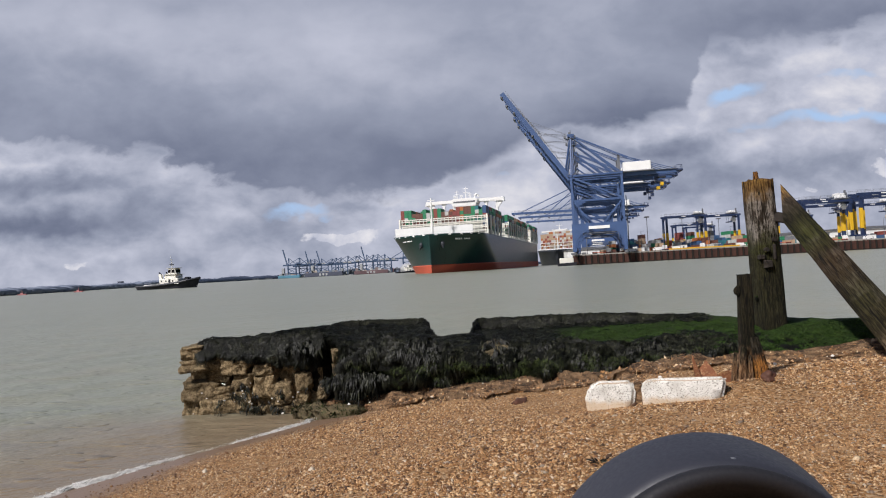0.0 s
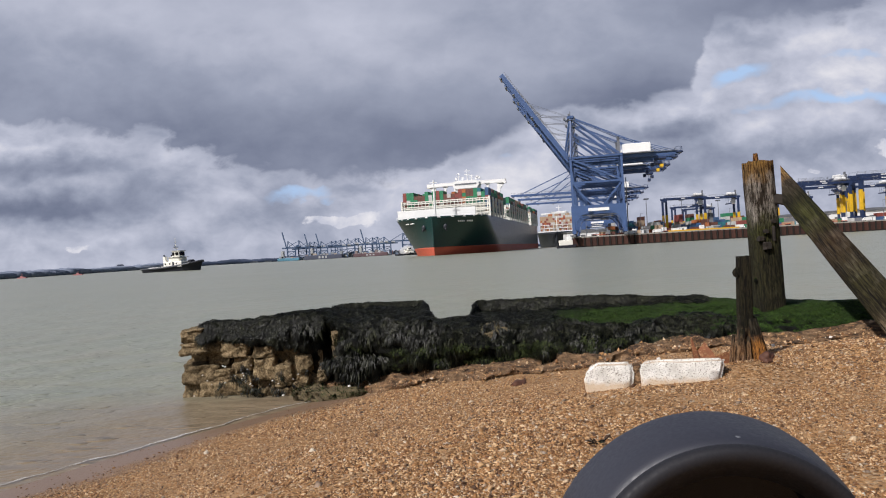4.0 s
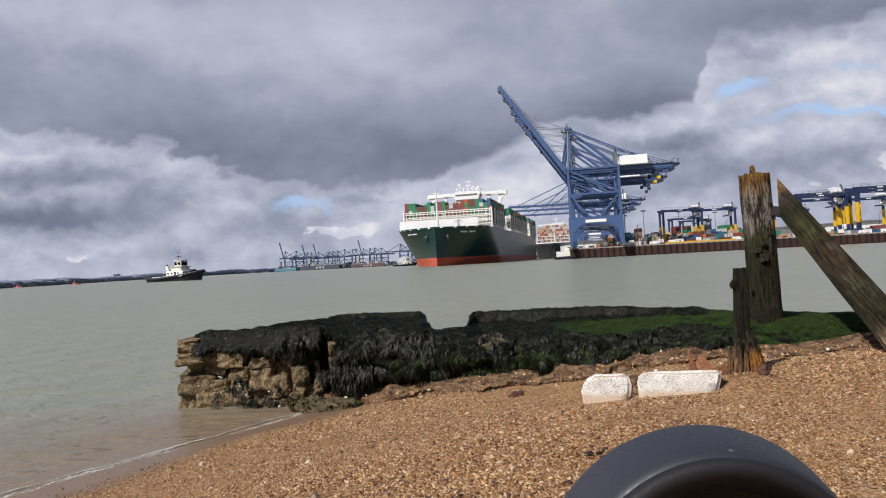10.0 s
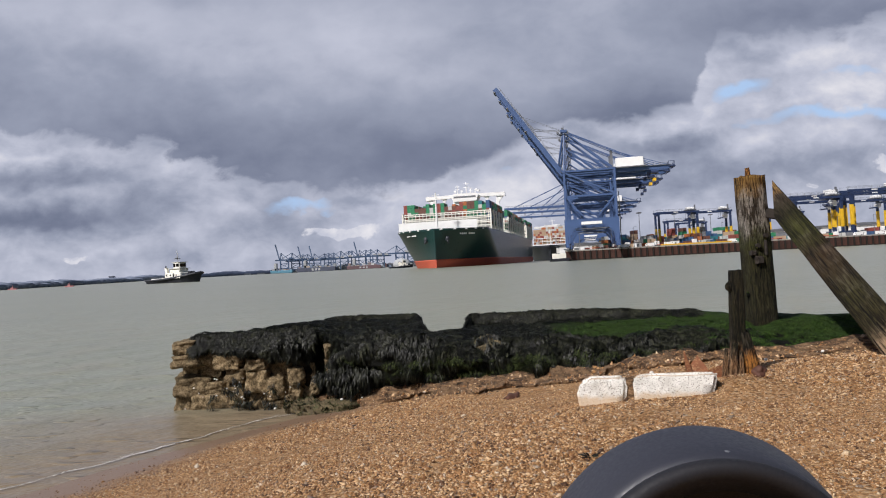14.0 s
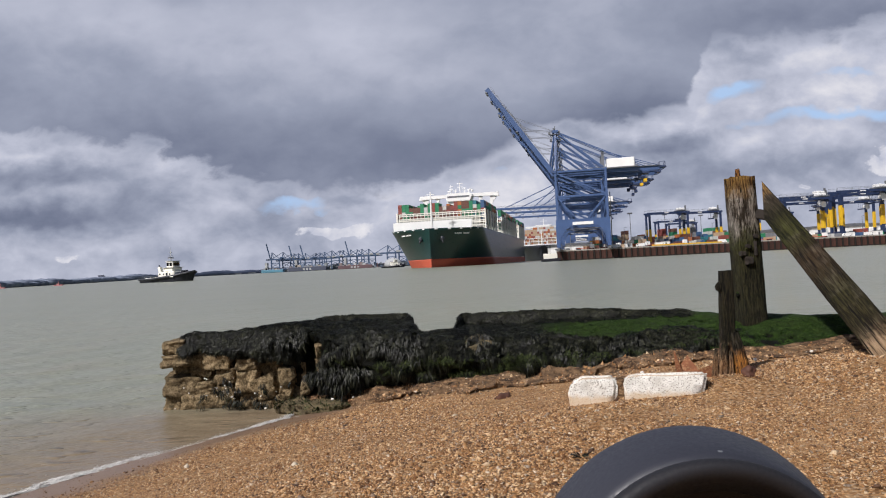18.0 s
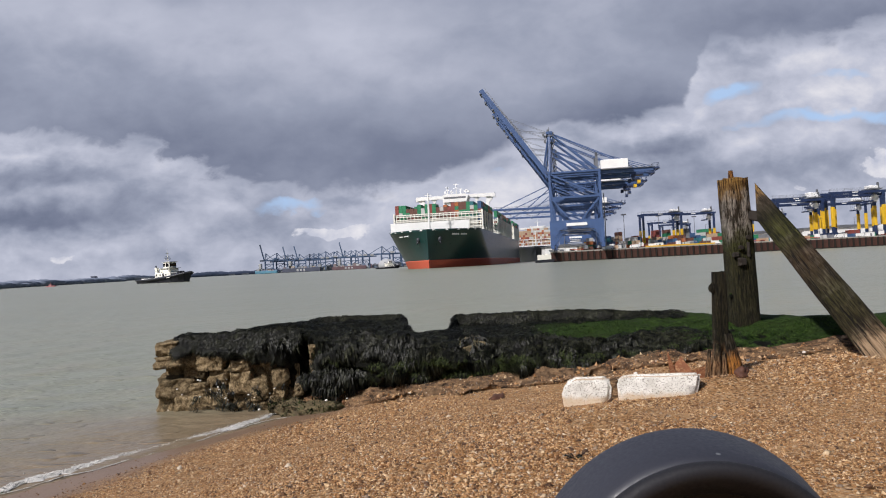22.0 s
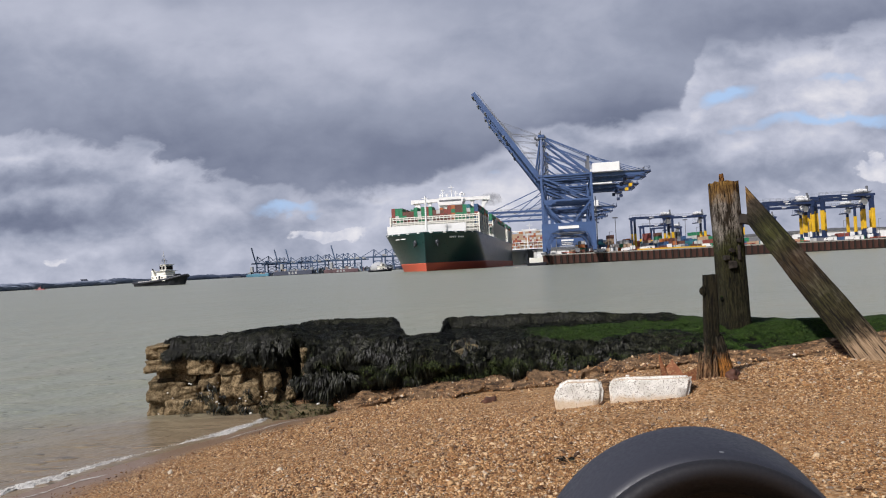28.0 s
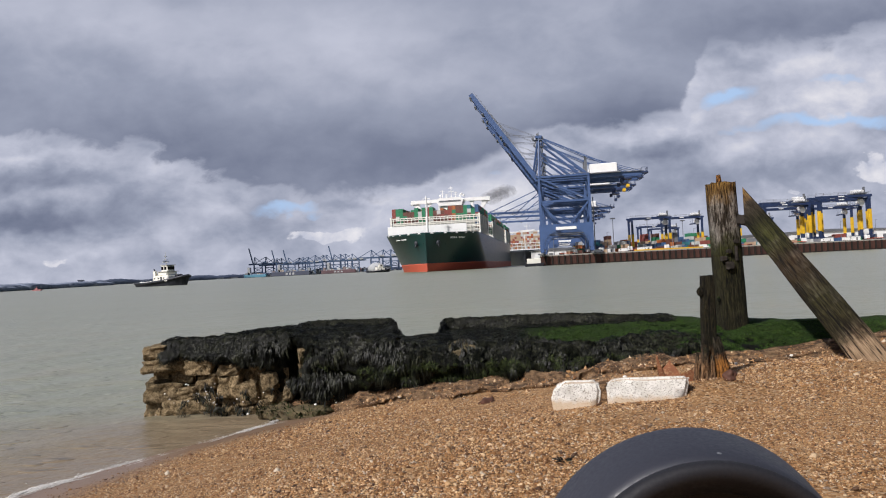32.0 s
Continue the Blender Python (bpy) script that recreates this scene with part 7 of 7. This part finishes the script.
def moored_ship():
    """A second container ship at the berth, bow towards the camera."""
    ship = thing("moored_ship", None, None, "dark moored container ship stacked with orange and tan boxes", "ship")
    L, H, D = 330.0, 25.0, 18.0
    hull_part("hull", ship, "dark grey hull", 0.0, D, 0.1, 1.0, L, H, MAT_GREY_HULL, 40, 8)
    rng = random.Random(8)
    for i, x in enumerate(np.linspace(-20.5, 20.5, 17)):
        for z in range(8 if 2 < i < 14 else 7):
            piece("container", BOXES[rng.choice((8, 8, 4, 5, 4, 8, 2, 8))], ship, pose(float(x), 40, D + 2 + 2.56 * z))
    bm = bmesh.new()
    for x in np.linspace(-22, 22, 9):
        beam(bm, (x, 33, D), (x, 33, D + 9), 0.5)
    for z in (1, 5, 9):
        beam(bm, (-22.5, 33, D + z), (22.5, 33, D + z), 0.6)
    part("lashing_bridge", bm, MAT_WHITE, ship, "white lashing frame")
    part("wheelhouse", box(bmesh.new(), -10, 10, 70, 82, D, D + 27, 0.3), MAT_WHITE, ship, "white bridge block")
    part("bridge_wing", box(bmesh.new(), -23, 23, 71, 75, D + 23.0, D + 25.5, 0.2), MAT_WHITE, ship)
    bm = tube(bmesh.new(), (0, 74, D + 27), (0, 74, D + 35), 0.5, 0.3)
    beam(bm, (-4, 74, D + 32), (4, 74, D + 32), 0.5)
    part("mast", bm, MAT_WHITE, ship)
    part("foremast", tube(bmesh.new(), (0, 6, D), (0, 6, D + 18), 0.7, 0.4), MAT_WHITE, ship, "white foremast")
    part("bulwark", box(bmesh.new(), -24.5, 24.5, 29, 29.5, D - 1.2, D + 1.6), MAT_WHITE, ship, "white bulwark across the foredeck")
    p = Vector((77, 440, 0)) + ALONG * 398 - Vector((0.979, -0.204, 0)) * 29
    ship.matrix_basis = pose(p.x, p.y, 0, 0, 0, QUAY_TURN)
    return ship


moored_ship()


def tug(label):
    """A harbour tug, bow towards +x."""
    ob = thing("harbour_tug", None, None, label, "tug boat", "tugs")
    bm = bmesh.new()
    rows = []
    for x, half, z in ((-15, 4.4, 1.6), (-13.5, 5.2, 1.6), (-6, 5.6, 1.7), (2, 5.6, 2.5), (8, 5.2, 3.1), (12, 4.2, 3.8), (14.6, 2.4, 4.4), (16, 0.5, 4.8)):
        k = 0.8 if x < 10 else 0.62
        low = x if x < 6 else 6 + (x - 6) * 0.82
        rows.append([bm.verts.new(p) for p in ((low, -half * k, -1), (x, -half, z), (x, half, z), (low, half * k, -1))])
    for lo, hi in zip(rows, rows[1:]):
        for i in range(4):
            j = (i + 1) % 4
            bm.faces.new((lo[i], lo[j], hi[j], hi[i]))
    bm.faces.new(rows[0])
    bm.faces.new(rows[-1][::-1])
    bmesh.ops.recalc_face_normals(bm, faces=bm.faces)
    part("hull", bm, MAT_BLACK_HULL, ob, "black hull")
    bm = bmesh.new()
    for s in (-1, 1):
        pts = ((-15, 4.5, 1.6), (-6, 5.7, 1.6), (2, 5.7, 2.2), (8, 5.3, 2.8), (12, 4.3, 3.5), (14.8, 2.5, 4.1), (16.2, 0.2, 4.5))
        for p, q in zip(pts, pts[1:]):
            tube(bm, (p[0], s * p[1], p[2]), (q[0], s * q[1], q[2]), 0.45, sides=8)
    part("fender", bm, MAT_RUBBER, ob, "thick black rubber fender")
    part("stripe", box(bmesh.new(), -3, 8.5, -5.72, -5.6, 2.2, 2.5), MAT_CREAM, ob)
    part("bulwark_cap", box(bmesh.new(), -10.0, -1, -5.5, -5.2, 1.7, 2.3), MAT_WHITE, ob, "white bulwark along the stern")
    part("deckhouse", box(bmesh.new(), -2.5, 7, -3.8, 3.8, 2.2, 4.5, 0.3), MAT_CREAM, ob, "cream deckhouse")
    part("upper_house", box(bmesh.new(), -0.5, 5.2, -2.8, 2.8, 4.5, 6.2, 0.3), MAT_CREAM, ob, "cream upper deckhouse")
    wheel = part("wheelhouse", box(bmesh.new(), 0.9, 4.7, -2.1, 2.1, 6.2, 8.8, 0.3), MAT_CREAM, ob, "cream wheelhouse")
    for x, y, sx, sy in ((4.7, 0, 0.08, 1.7), (1.8, -2.1, 0.62, 0.08), (3.6, -2.1, 0.72, 0.08), (2.8, 2.08, 1.4, 0.08)):
        part("window", box(bmesh.new(), x - sx, x + sx, y - sy, y + sy, 6.9, 8.3), MAT_GLASS, wheel, "dark wheelhouse window")
    for x in (-1.2, 1.0, 4.4):
        part("porthole", tube(bmesh.new(), (x, -3.86, 3.5), (x, -3.7, 3.5), 0.36, sides=10), MAT_GLASS, ob, "dark round window")
    # no opening: a black panel gives the shade inside the door
    part("side_door", box(bmesh.new(), 2.3, 3.3, -3.86, -3.7, 2.4, 4.2), MAT_BLACK_HULL, ob, "black panel for the shade inside a doorway")
    part("deck_edge", box(bmesh.new(), -1.0, 5.8, -3.3, 3.3, 6.12, 6.3), MAT_PALE, ob)
    part("visor", box(bmesh.new(), 0.6, 5.1, -2.4, 2.4, 8.8, 9.0), MAT_PALE, ob)
    part("radar", box(bmesh.new(), 1.3, 1.9, -1.4, 1.4, 10.4, 10.7), MAT_STEEL, ob, "radar bar")
    for s in (-1, 1):
        funnel = part("funnel", beam(bmesh.new(), (-2.0, s * 2.5, 4.4), (-2.5, s * 2.5, 6.6), 1.2), MAT_CREAM, ob, "cream funnel")
        part("exhaust", tube(bmesh.new(), (-2.5, s * 2.5, 6.6), (-2.9, s * 2.5, 7.4), 0.3), MAT_BLACK_HULL, funnel)
    bm = tube(bmesh.new(), (1.8, 0, 8.9), (1.4, 0, 14.6), 0.15, 0.07)
    for z, w in ((10.0, 1.6), (11.2, 1.1), (12.6, 0.7)):
        beam(bm, (1.5, -w, z), (1.5, w, z), 0.18)
        beam(bm, (1.5 - w * 0.6, 0, z), (1.5 + w * 0.6, 0, z), 0.14)
    part("mast", bm, MAT_PALE, ob, "thin pale mast")
    part("winch", tube(bmesh.new(), (10, -1.6, 4.3), (10, 1.6, 4.3), 0.9, sides=12), MAT_BLACK_HULL, ob, "dark towing winch")
    bm = bmesh.new()
    for x in range(-14, 0, 2):
        tube(bm, (x, -5.0, 1.9), (x, -5.0, 3.0), 0.06, sides=5)
        tube(bm, (x, 5.0, 1.9), (x, 5.0, 3.0), 0.06, sides=5)
    beam(bm, (-14, -5, 3), (-2, -5, 3), 0.08)
    part("rail", bm, MAT_STEEL, ob)
    return ob


def raise_house(ob):
    """Gives the tug a taller house."""
    up = Matrix.Translation((1.5, 0, 2.2)) @ Matrix.Diagonal((1.08, 1.1, 1.12, 1)) @ Matrix.Translation((-1.5, 0, -2.2))
    for child in ob.children:
        if child.name.split(".")[0] in ("deckhouse", "upper_house", "wheelhouse", "porthole", "side_door", "deck_edge", "visor", "radar", "funnel", "mast"):
            child.matrix_basis = up


TUG = tug("black harbour tug with cream deckhouse under way")
raise_house(TUG)
FAR_TUG = copy_thing(TUG, pose(-50, 900, 0, 0, 0, 20))
tagged(FAR_TUG, "black harbour tug with pale deckhouse waiting off the berth")


# ---------------------------------------------------------------- the far shore
def far_shore():
    rng = np.random.default_rng(12)
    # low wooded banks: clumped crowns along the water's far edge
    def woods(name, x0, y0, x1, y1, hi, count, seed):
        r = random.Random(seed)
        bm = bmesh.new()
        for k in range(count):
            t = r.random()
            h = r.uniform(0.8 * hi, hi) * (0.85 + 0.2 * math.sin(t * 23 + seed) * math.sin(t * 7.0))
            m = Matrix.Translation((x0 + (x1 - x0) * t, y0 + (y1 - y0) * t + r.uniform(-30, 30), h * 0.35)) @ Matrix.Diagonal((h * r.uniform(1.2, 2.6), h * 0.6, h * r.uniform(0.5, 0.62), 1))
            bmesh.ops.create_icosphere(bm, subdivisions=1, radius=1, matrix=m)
        thing(name, bm, MAT_HAZED_WOOD, "dark far woods along the low shore", "trees", kind="stuff", smooth=True)
    woods("hazed_woods", -352, 540, -500, 1150, 7.8, 620, 1)
    woods("hazed_woods", -760, 1600, -560, 2450, 15, 420, 4)
    woods("hazed_woods", -900, 2600, -420, 2600, 19, 340, 2)
    woods("hazed_woods", -200, 2650, 700, 2650, 15, 260, 5)
    bm = bmesh.new()
    for k in range(60):
        x = -1700 + 1900 * rng.random()
        w, h = rng.uniform(8, 30), rng.uniform(3, 8)
        box(bm, x, x + w, 2160, 2180, 0, h)
    thing("far_houses", bm, MAT_FAR_LIGHT, "pale low buildings along the far shore", "buildings", kind="stuff")
    bm = box(bmesh.new(), -1900, 900, 2185, 2700, -1, 1.6)
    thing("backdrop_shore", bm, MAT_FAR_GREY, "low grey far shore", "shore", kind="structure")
    tower = thing("far_tower", box(bmesh.new(), -5, 5, -6, 6, 0, 13), MAT_HAZED_NAVY, "far grey tower above the trees", "tower")
    tower.matrix_basis = pose(-760, 1640, 0)
    part("cap", box(bmesh.new(), -6, 3, -6.5, 6.5, 13, 14.5), MAT_HAZED_NAVY, tower)
    # red light vessels
    for x, y in ((-302, 500), (-262, 500)):
        ob = thing("light_vessel", prism(bmesh.new(), ((-6, 0), (6, 0), (7.5, 2.2), (-7, 1.8)), -2, 2), MAT_HAZED_RED, "small red light vessel at anchor far off", "boat", "light vessels")
        part("house", box(bmesh.new(), -2.5, 1.5, -1.4, 1.4, 1.8, 4), MAT_HAZED_RED, ob)
        part("lantern_mast", tube(bmesh.new(), (0, 0, 4), (0, 0, 7.5), 0.5, 0.3), MAT_HAZED_RED, ob)
        ob.matrix_basis = pose(x, y, -0.15) @ Matrix.Scale(0.45, 4)


far_shore()


def far_crane(raised):
    ob = thing("far_crane", None, None, "far blue-grey quay crane with its boom " + ("up" if raised else "down"), "crane", "cranes across the harbour")
    M = MAT_HAZED_BLUE
    for x in (0, 28):
        for y in (-8, 8):
            part("leg", box(bmesh.new(), x - 1.8, x + 1.8, y - 1.8, y + 1.8, 0, 46), M, ob)
    for z in (15, 31, 45):
        part("tie", box(bmesh.new(), -1, 29, -8.8, -7.2, z - 1.2, z + 1.2), M, ob)
    part("girder", box(bmesh.new(), -3 if raised else -58, 56, -2.4, 2.4, 42, 47.0), M, ob)
    part("machinery_house", box(bmesh.new(), 30, 44, -5, 5, 47, 53), MAT_FAR_LIGHT if not raised else M, ob, "pale machinery house")
    part("apex", beam(bmesh.new(), (0, 0, 46), (3, 0, 70), 3.0), M, ob)
    part("apex", beam(bmesh.new(), (9, 0, 46), (3, 0, 70), 1.8), M, ob)
    for x0, x1 in ((0, 28), (28, 0)):
        part("brace", beam(bmesh.new(), (x0, -8, 16), (x1, -8, 31), 1.6), M, ob)
    part("stay", beam(bmesh.new(), (3, 0, 70), (30, 0, 46), 2.2), M, ob)
    if raised:
        part("boom", beam(bmesh.new(), (-3, 0, 46), (-16, 0, 102), 3.6, 4.4), M, ob)
    else:
        part("stay", beam(bmesh.new(), (3, 0, 70), (-40, 0, 46), 1.8), M, ob)
    return ob


def far_port():
    hi, lo = far_crane(True), far_crane(False)
    size = Matrix.Scale(0.78, 4)
    hi.scale = lo.scale = (0.78, 0.78, 0.78)
    hi.matrix_basis = pose(-452, 2000, 2, 0, 0, 8) @ size
    lo.matrix_basis = pose(-425, 2020, 2, 0, 0, 8) @ size
    for x, y, up in ((-392, 2010, 1), (-362, 2020, 1), (-385, 2040, 0), (-325, 2050, 0), (-292, 2060, 0), (-238, 2060, 1), (-262, 2080, 0), (-222, 2090, 0), (-345, 2100, 0), (-308, 2030, 0), (-275, 2110, 0), (-205, 2060, 0), (-190, 2110, 0), (-410, 2060, 0), (-135, 2140, 0), (-100, 2150, 0), (-78, 2180, 0)):
        copy_thing(hi if up else lo, pose(x, y, 2, 0, 0, 8) @ Matrix.Scale(0.90 if x < -300 else 0.98 if x < -140 else 1.15, 4))
    rng = random.Random(31)
    for x, w, h, y in ((-440, 60, 8, 1960), (-345, 105, 12, 1965), (-215, 95, 10, 1980)):
        ob = thing("far_ship", None, None, "far moored ship with stacked containers", "ship", "ships across the harbour")
        part("hull", box(bmesh.new(), -w / 2, w / 2, -10, 10, 0, h, 1.0), MAT_HAZED_TEAL if x < -400 else MAT_HAZED_NAVY if x < -300 else MAT_HAZED_RUST, ob)
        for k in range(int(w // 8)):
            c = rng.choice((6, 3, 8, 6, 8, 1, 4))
            part("container_bay", box(bmesh.new(), -w / 2 + 4 + 8 * k, -w / 2 + 11 + 8 * k, -9, 9, h, h + rng.choice((2.6, 2.6, 5.2, 5.2, 7.8))), HAZED_PAINT[c], ob)
        part("wheelhouse", box(bmesh.new(), -w * 0.32, -w * 0.32 + 6, -9, 9, h, h + 20), MAT_FAR_LIGHT, ob)
        for k in range(3 if x > -400 else 0):
            part("hull_mark", box(bmesh.new(), -12 + 9 * k, -7 + 9 * k, -10.3, -10.1, 3, h - 3), MAT_FAR_LIGHT, ob, "white block of lettering")
        ob.matrix_basis = pose(x, y, -0.2)
    for k in range(70):
        c = rng.choice((6, 8, 1, 4, 3, 2, 4, 6))
        w, h = rng.uniform(6, 22), rng.uniform(4, 17)
        x = rng.uniform(-455, -85)
        ob = thing("far_stack", None, None, "far " + PAINT_NAMES[c] + " stack of containers on the opposite quay", "containers", "stacks across the harbour")
        for j in range(3):
            part("container_row", box(bmesh.new(), -w / 2 + w * j / 3, -w / 2 + w * (j + 0.92) / 3, -4, 4, 0, h * rng.uniform(0.6, 1.0)), HAZED_PAINT[rng.choice((c, c, 6))], ob)
        ob.matrix_basis = pose(x, 1992 + 0.4 * (x + 450) + rng.uniform(0, 40), 1.8)
    dome = thing("far_store", None, None, "pale far storage shed with a rounded roof", "building")
    bm = bmesh.new()
    bmesh.ops.create_uvsphere(bm, u_segments=20, v_segments=10, radius=1, matrix=Matrix.Translation((0, 0, 8)) @ Matrix.Diagonal((26, 20, 18, 1)))
    part("roof", bm, MAT_FAR_LIGHT, dome, smooth=True)
    dome.matrix_basis = pose(-118, 2120, 0)


far_port()


# ---------------------------------------------------------------- funnel smoke
def smoke_material():
    m = bpy.data.materials.new("thin_smoke")
    m.use_nodes = True
    n = Nodes(m.node_tree)
    m.node_tree.nodes.clear()
    dull = n.add("ShaderNodeBsdfDiffuse", {"Color": (0.07, 0.07, 0.075, 1)})
    clear = n.add("ShaderNodeBsdfTransparent")
    xyz = n.add("ShaderNodeSeparateXYZ", {0: coords(n)})
    far = n.math("ADD", n.math("POWER", n.math("DIVIDE", xyz.outputs[0], 13.0), 2.0), n.math("POWER", n.math("DIVIDE", xyz.outputs[2], 7.5), 2.0))
    thick = n.math("MULTIPLY", n.span(far, 0.0, 0.95, 0.42, 0.0), n.span(n.noise(coords(n), 0.22, 5, 0.6), 0.32, 0.62, 0.15, 1.0))
    mix = n.add("ShaderNodeMixShader", {0: thick, 1: clear.outputs[0], 2: dull.outputs[0]})
    n.tree.links.new(mix.outputs[0], n.add("ShaderNodeOutputMaterial").inputs[0])
    return m


MAT_SMOKE = smoke_material()


def smoke():
    rng = random.Random(6)
    puffs = []
    for k in range(3):
        bm = bmesh.new()
        lump(bm, (26, 12, 15), k, 0.3, 4)
        puffs.append(thing("smoke_puff", bm, MAT_SMOKE, "thin dark puff of funnel smoke", "smoke", "funnel smoke", True))
    return puffs


PUFFS = smoke()


# ---------------------------------------------------------------- what moves
def ship_pose(x, turn):
    return pose(x, 436, -0.9, 0, 0, -turn)


def motions():
    walk(SHIP, [(t, ship_pose(-10.5 + 0.535 * t, 12.7 - 0.055 * t)) for t in (0, 8, 16, 24, 32)])
    walk(TUG, [(t, pose(x - 2.0, 340, 0, 0, 0, a)) for t, x, a in ((0, -132.3, -12), (4, -129.9, -16), (8, -127.9, -20), (13, -125.7, -24), (18, -123.7, -26), (23, -121.6, -28), (28, -119.3, -30), (32, -117.2, -30))])
    walk(FAR_TUG, [(0, pose(-52, 900, 0, 0, 0, 20)), (16, pose(-50, 900, 0, 0, 0, 20)), (32, pose(-48, 900, 0, 0, 0, 20))])
    eye = Matrix.Translation(EYE)
    walk(SCOPE, [(t, eye @ pose(0, 0, 0, 0, 0, -a) @ pose(0, 0, 0, b) @ eye.inverted()) for t, a, b in (
        (0, -0.23, -0.12), (3, 0.1, -0.02), (6, 0.52, 0.11), (9, -0.03, -0.08), (13, 0, 0), (19, 0.35, -0.02), (23, 0.73, -0.17), (28, 1.5, 0.2), (32, 1.52, 0.17))])
    walk(deck, [(0, Matrix.Translation(EYE + Vector((-44, 0, 0)))), (32, Matrix.Translation(EYE + Vector((64, 0, 0))))])
    wash = ((0, .02), (0.7, .15), (1.2, -.15), (2, .24), (3, 0), (4.4, -.2), (5.6, .15), (6.3, -.2), (7, -.05), (8, .40), (9, .10), (10, -.2), (11, 0), (12, .15), (13, -.25), (14, -.40), (15.5, .10),
            (17, -.10), (18, .10), (19, -.10), (20, .05), (21, .05), (22, -.10), (23, 0), (24, .35), (25, .25), (26, -.2), (27.6, .50), (28.4, .20), (29, 0), (30, .28), (31, .42), (32, .20))
    walk(FOAM, [(t, swash_pose(s, 0.012 + 0.14 * max(s, 0))) for t, s in wash])
    # the breaking foam: seconds, how far up the beach, and how far it has sunk away
    surf = ((0, .02, .002), (0.5, -.25, .04), (1, -.40, 0), (1.5, -.10, .004), (2.1, .15, .03), (3, 0, .008), (3.6, .10, .03), (4.8, -.60, .06), (5.6, -.55, .02), (6, -.45, 0), (7, -.20, 0), (7.6, .10, .03), (8.4, -.60, .05), (9, -.40, 0),
            (9.7, -.20, .014), (11, 0, .010), (12, .10, .03), (13, -.35, .016), (14, -.50, .018), (14.8, -.20, .04), (16, -.55, .02), (16.6, -.35, 0), (17, -.15, .004), (18, -.05, .004), (19, -.18, .003), (20, .03, .010), (21, .05, .003), (21.5, -.45, .02), (22, -.33, 0),
            (23, -.10, 0), (24, .30, .03), (25, .20, .02), (25.8, -.60, .06), (27.4, -.55, .03), (28, -.30, .006), (29, -.62, .016), (30, -.50, .05), (31, -.30, .013), (32, 0, .008))
    walk(SURF, [(t, swash_pose(s, 0.004 + 0.13 * max(s + 0.06, 0) - 2.5 * sink)) for t, s, sink in surf])
    for k, puff in enumerate(PUFFS):
        born = 26.0 + 1.7 * k
        rows = [(0, pose(58, 716, 40)), (born, pose(69, 718, 44)), (born + 1.4, pose(74, 718, 66)), (34, pose(76 + 4.2 * (32.6 - born), 718, 67 + 1.5 * (32.6 - born)))]
        walk(puff, rows)


motions()
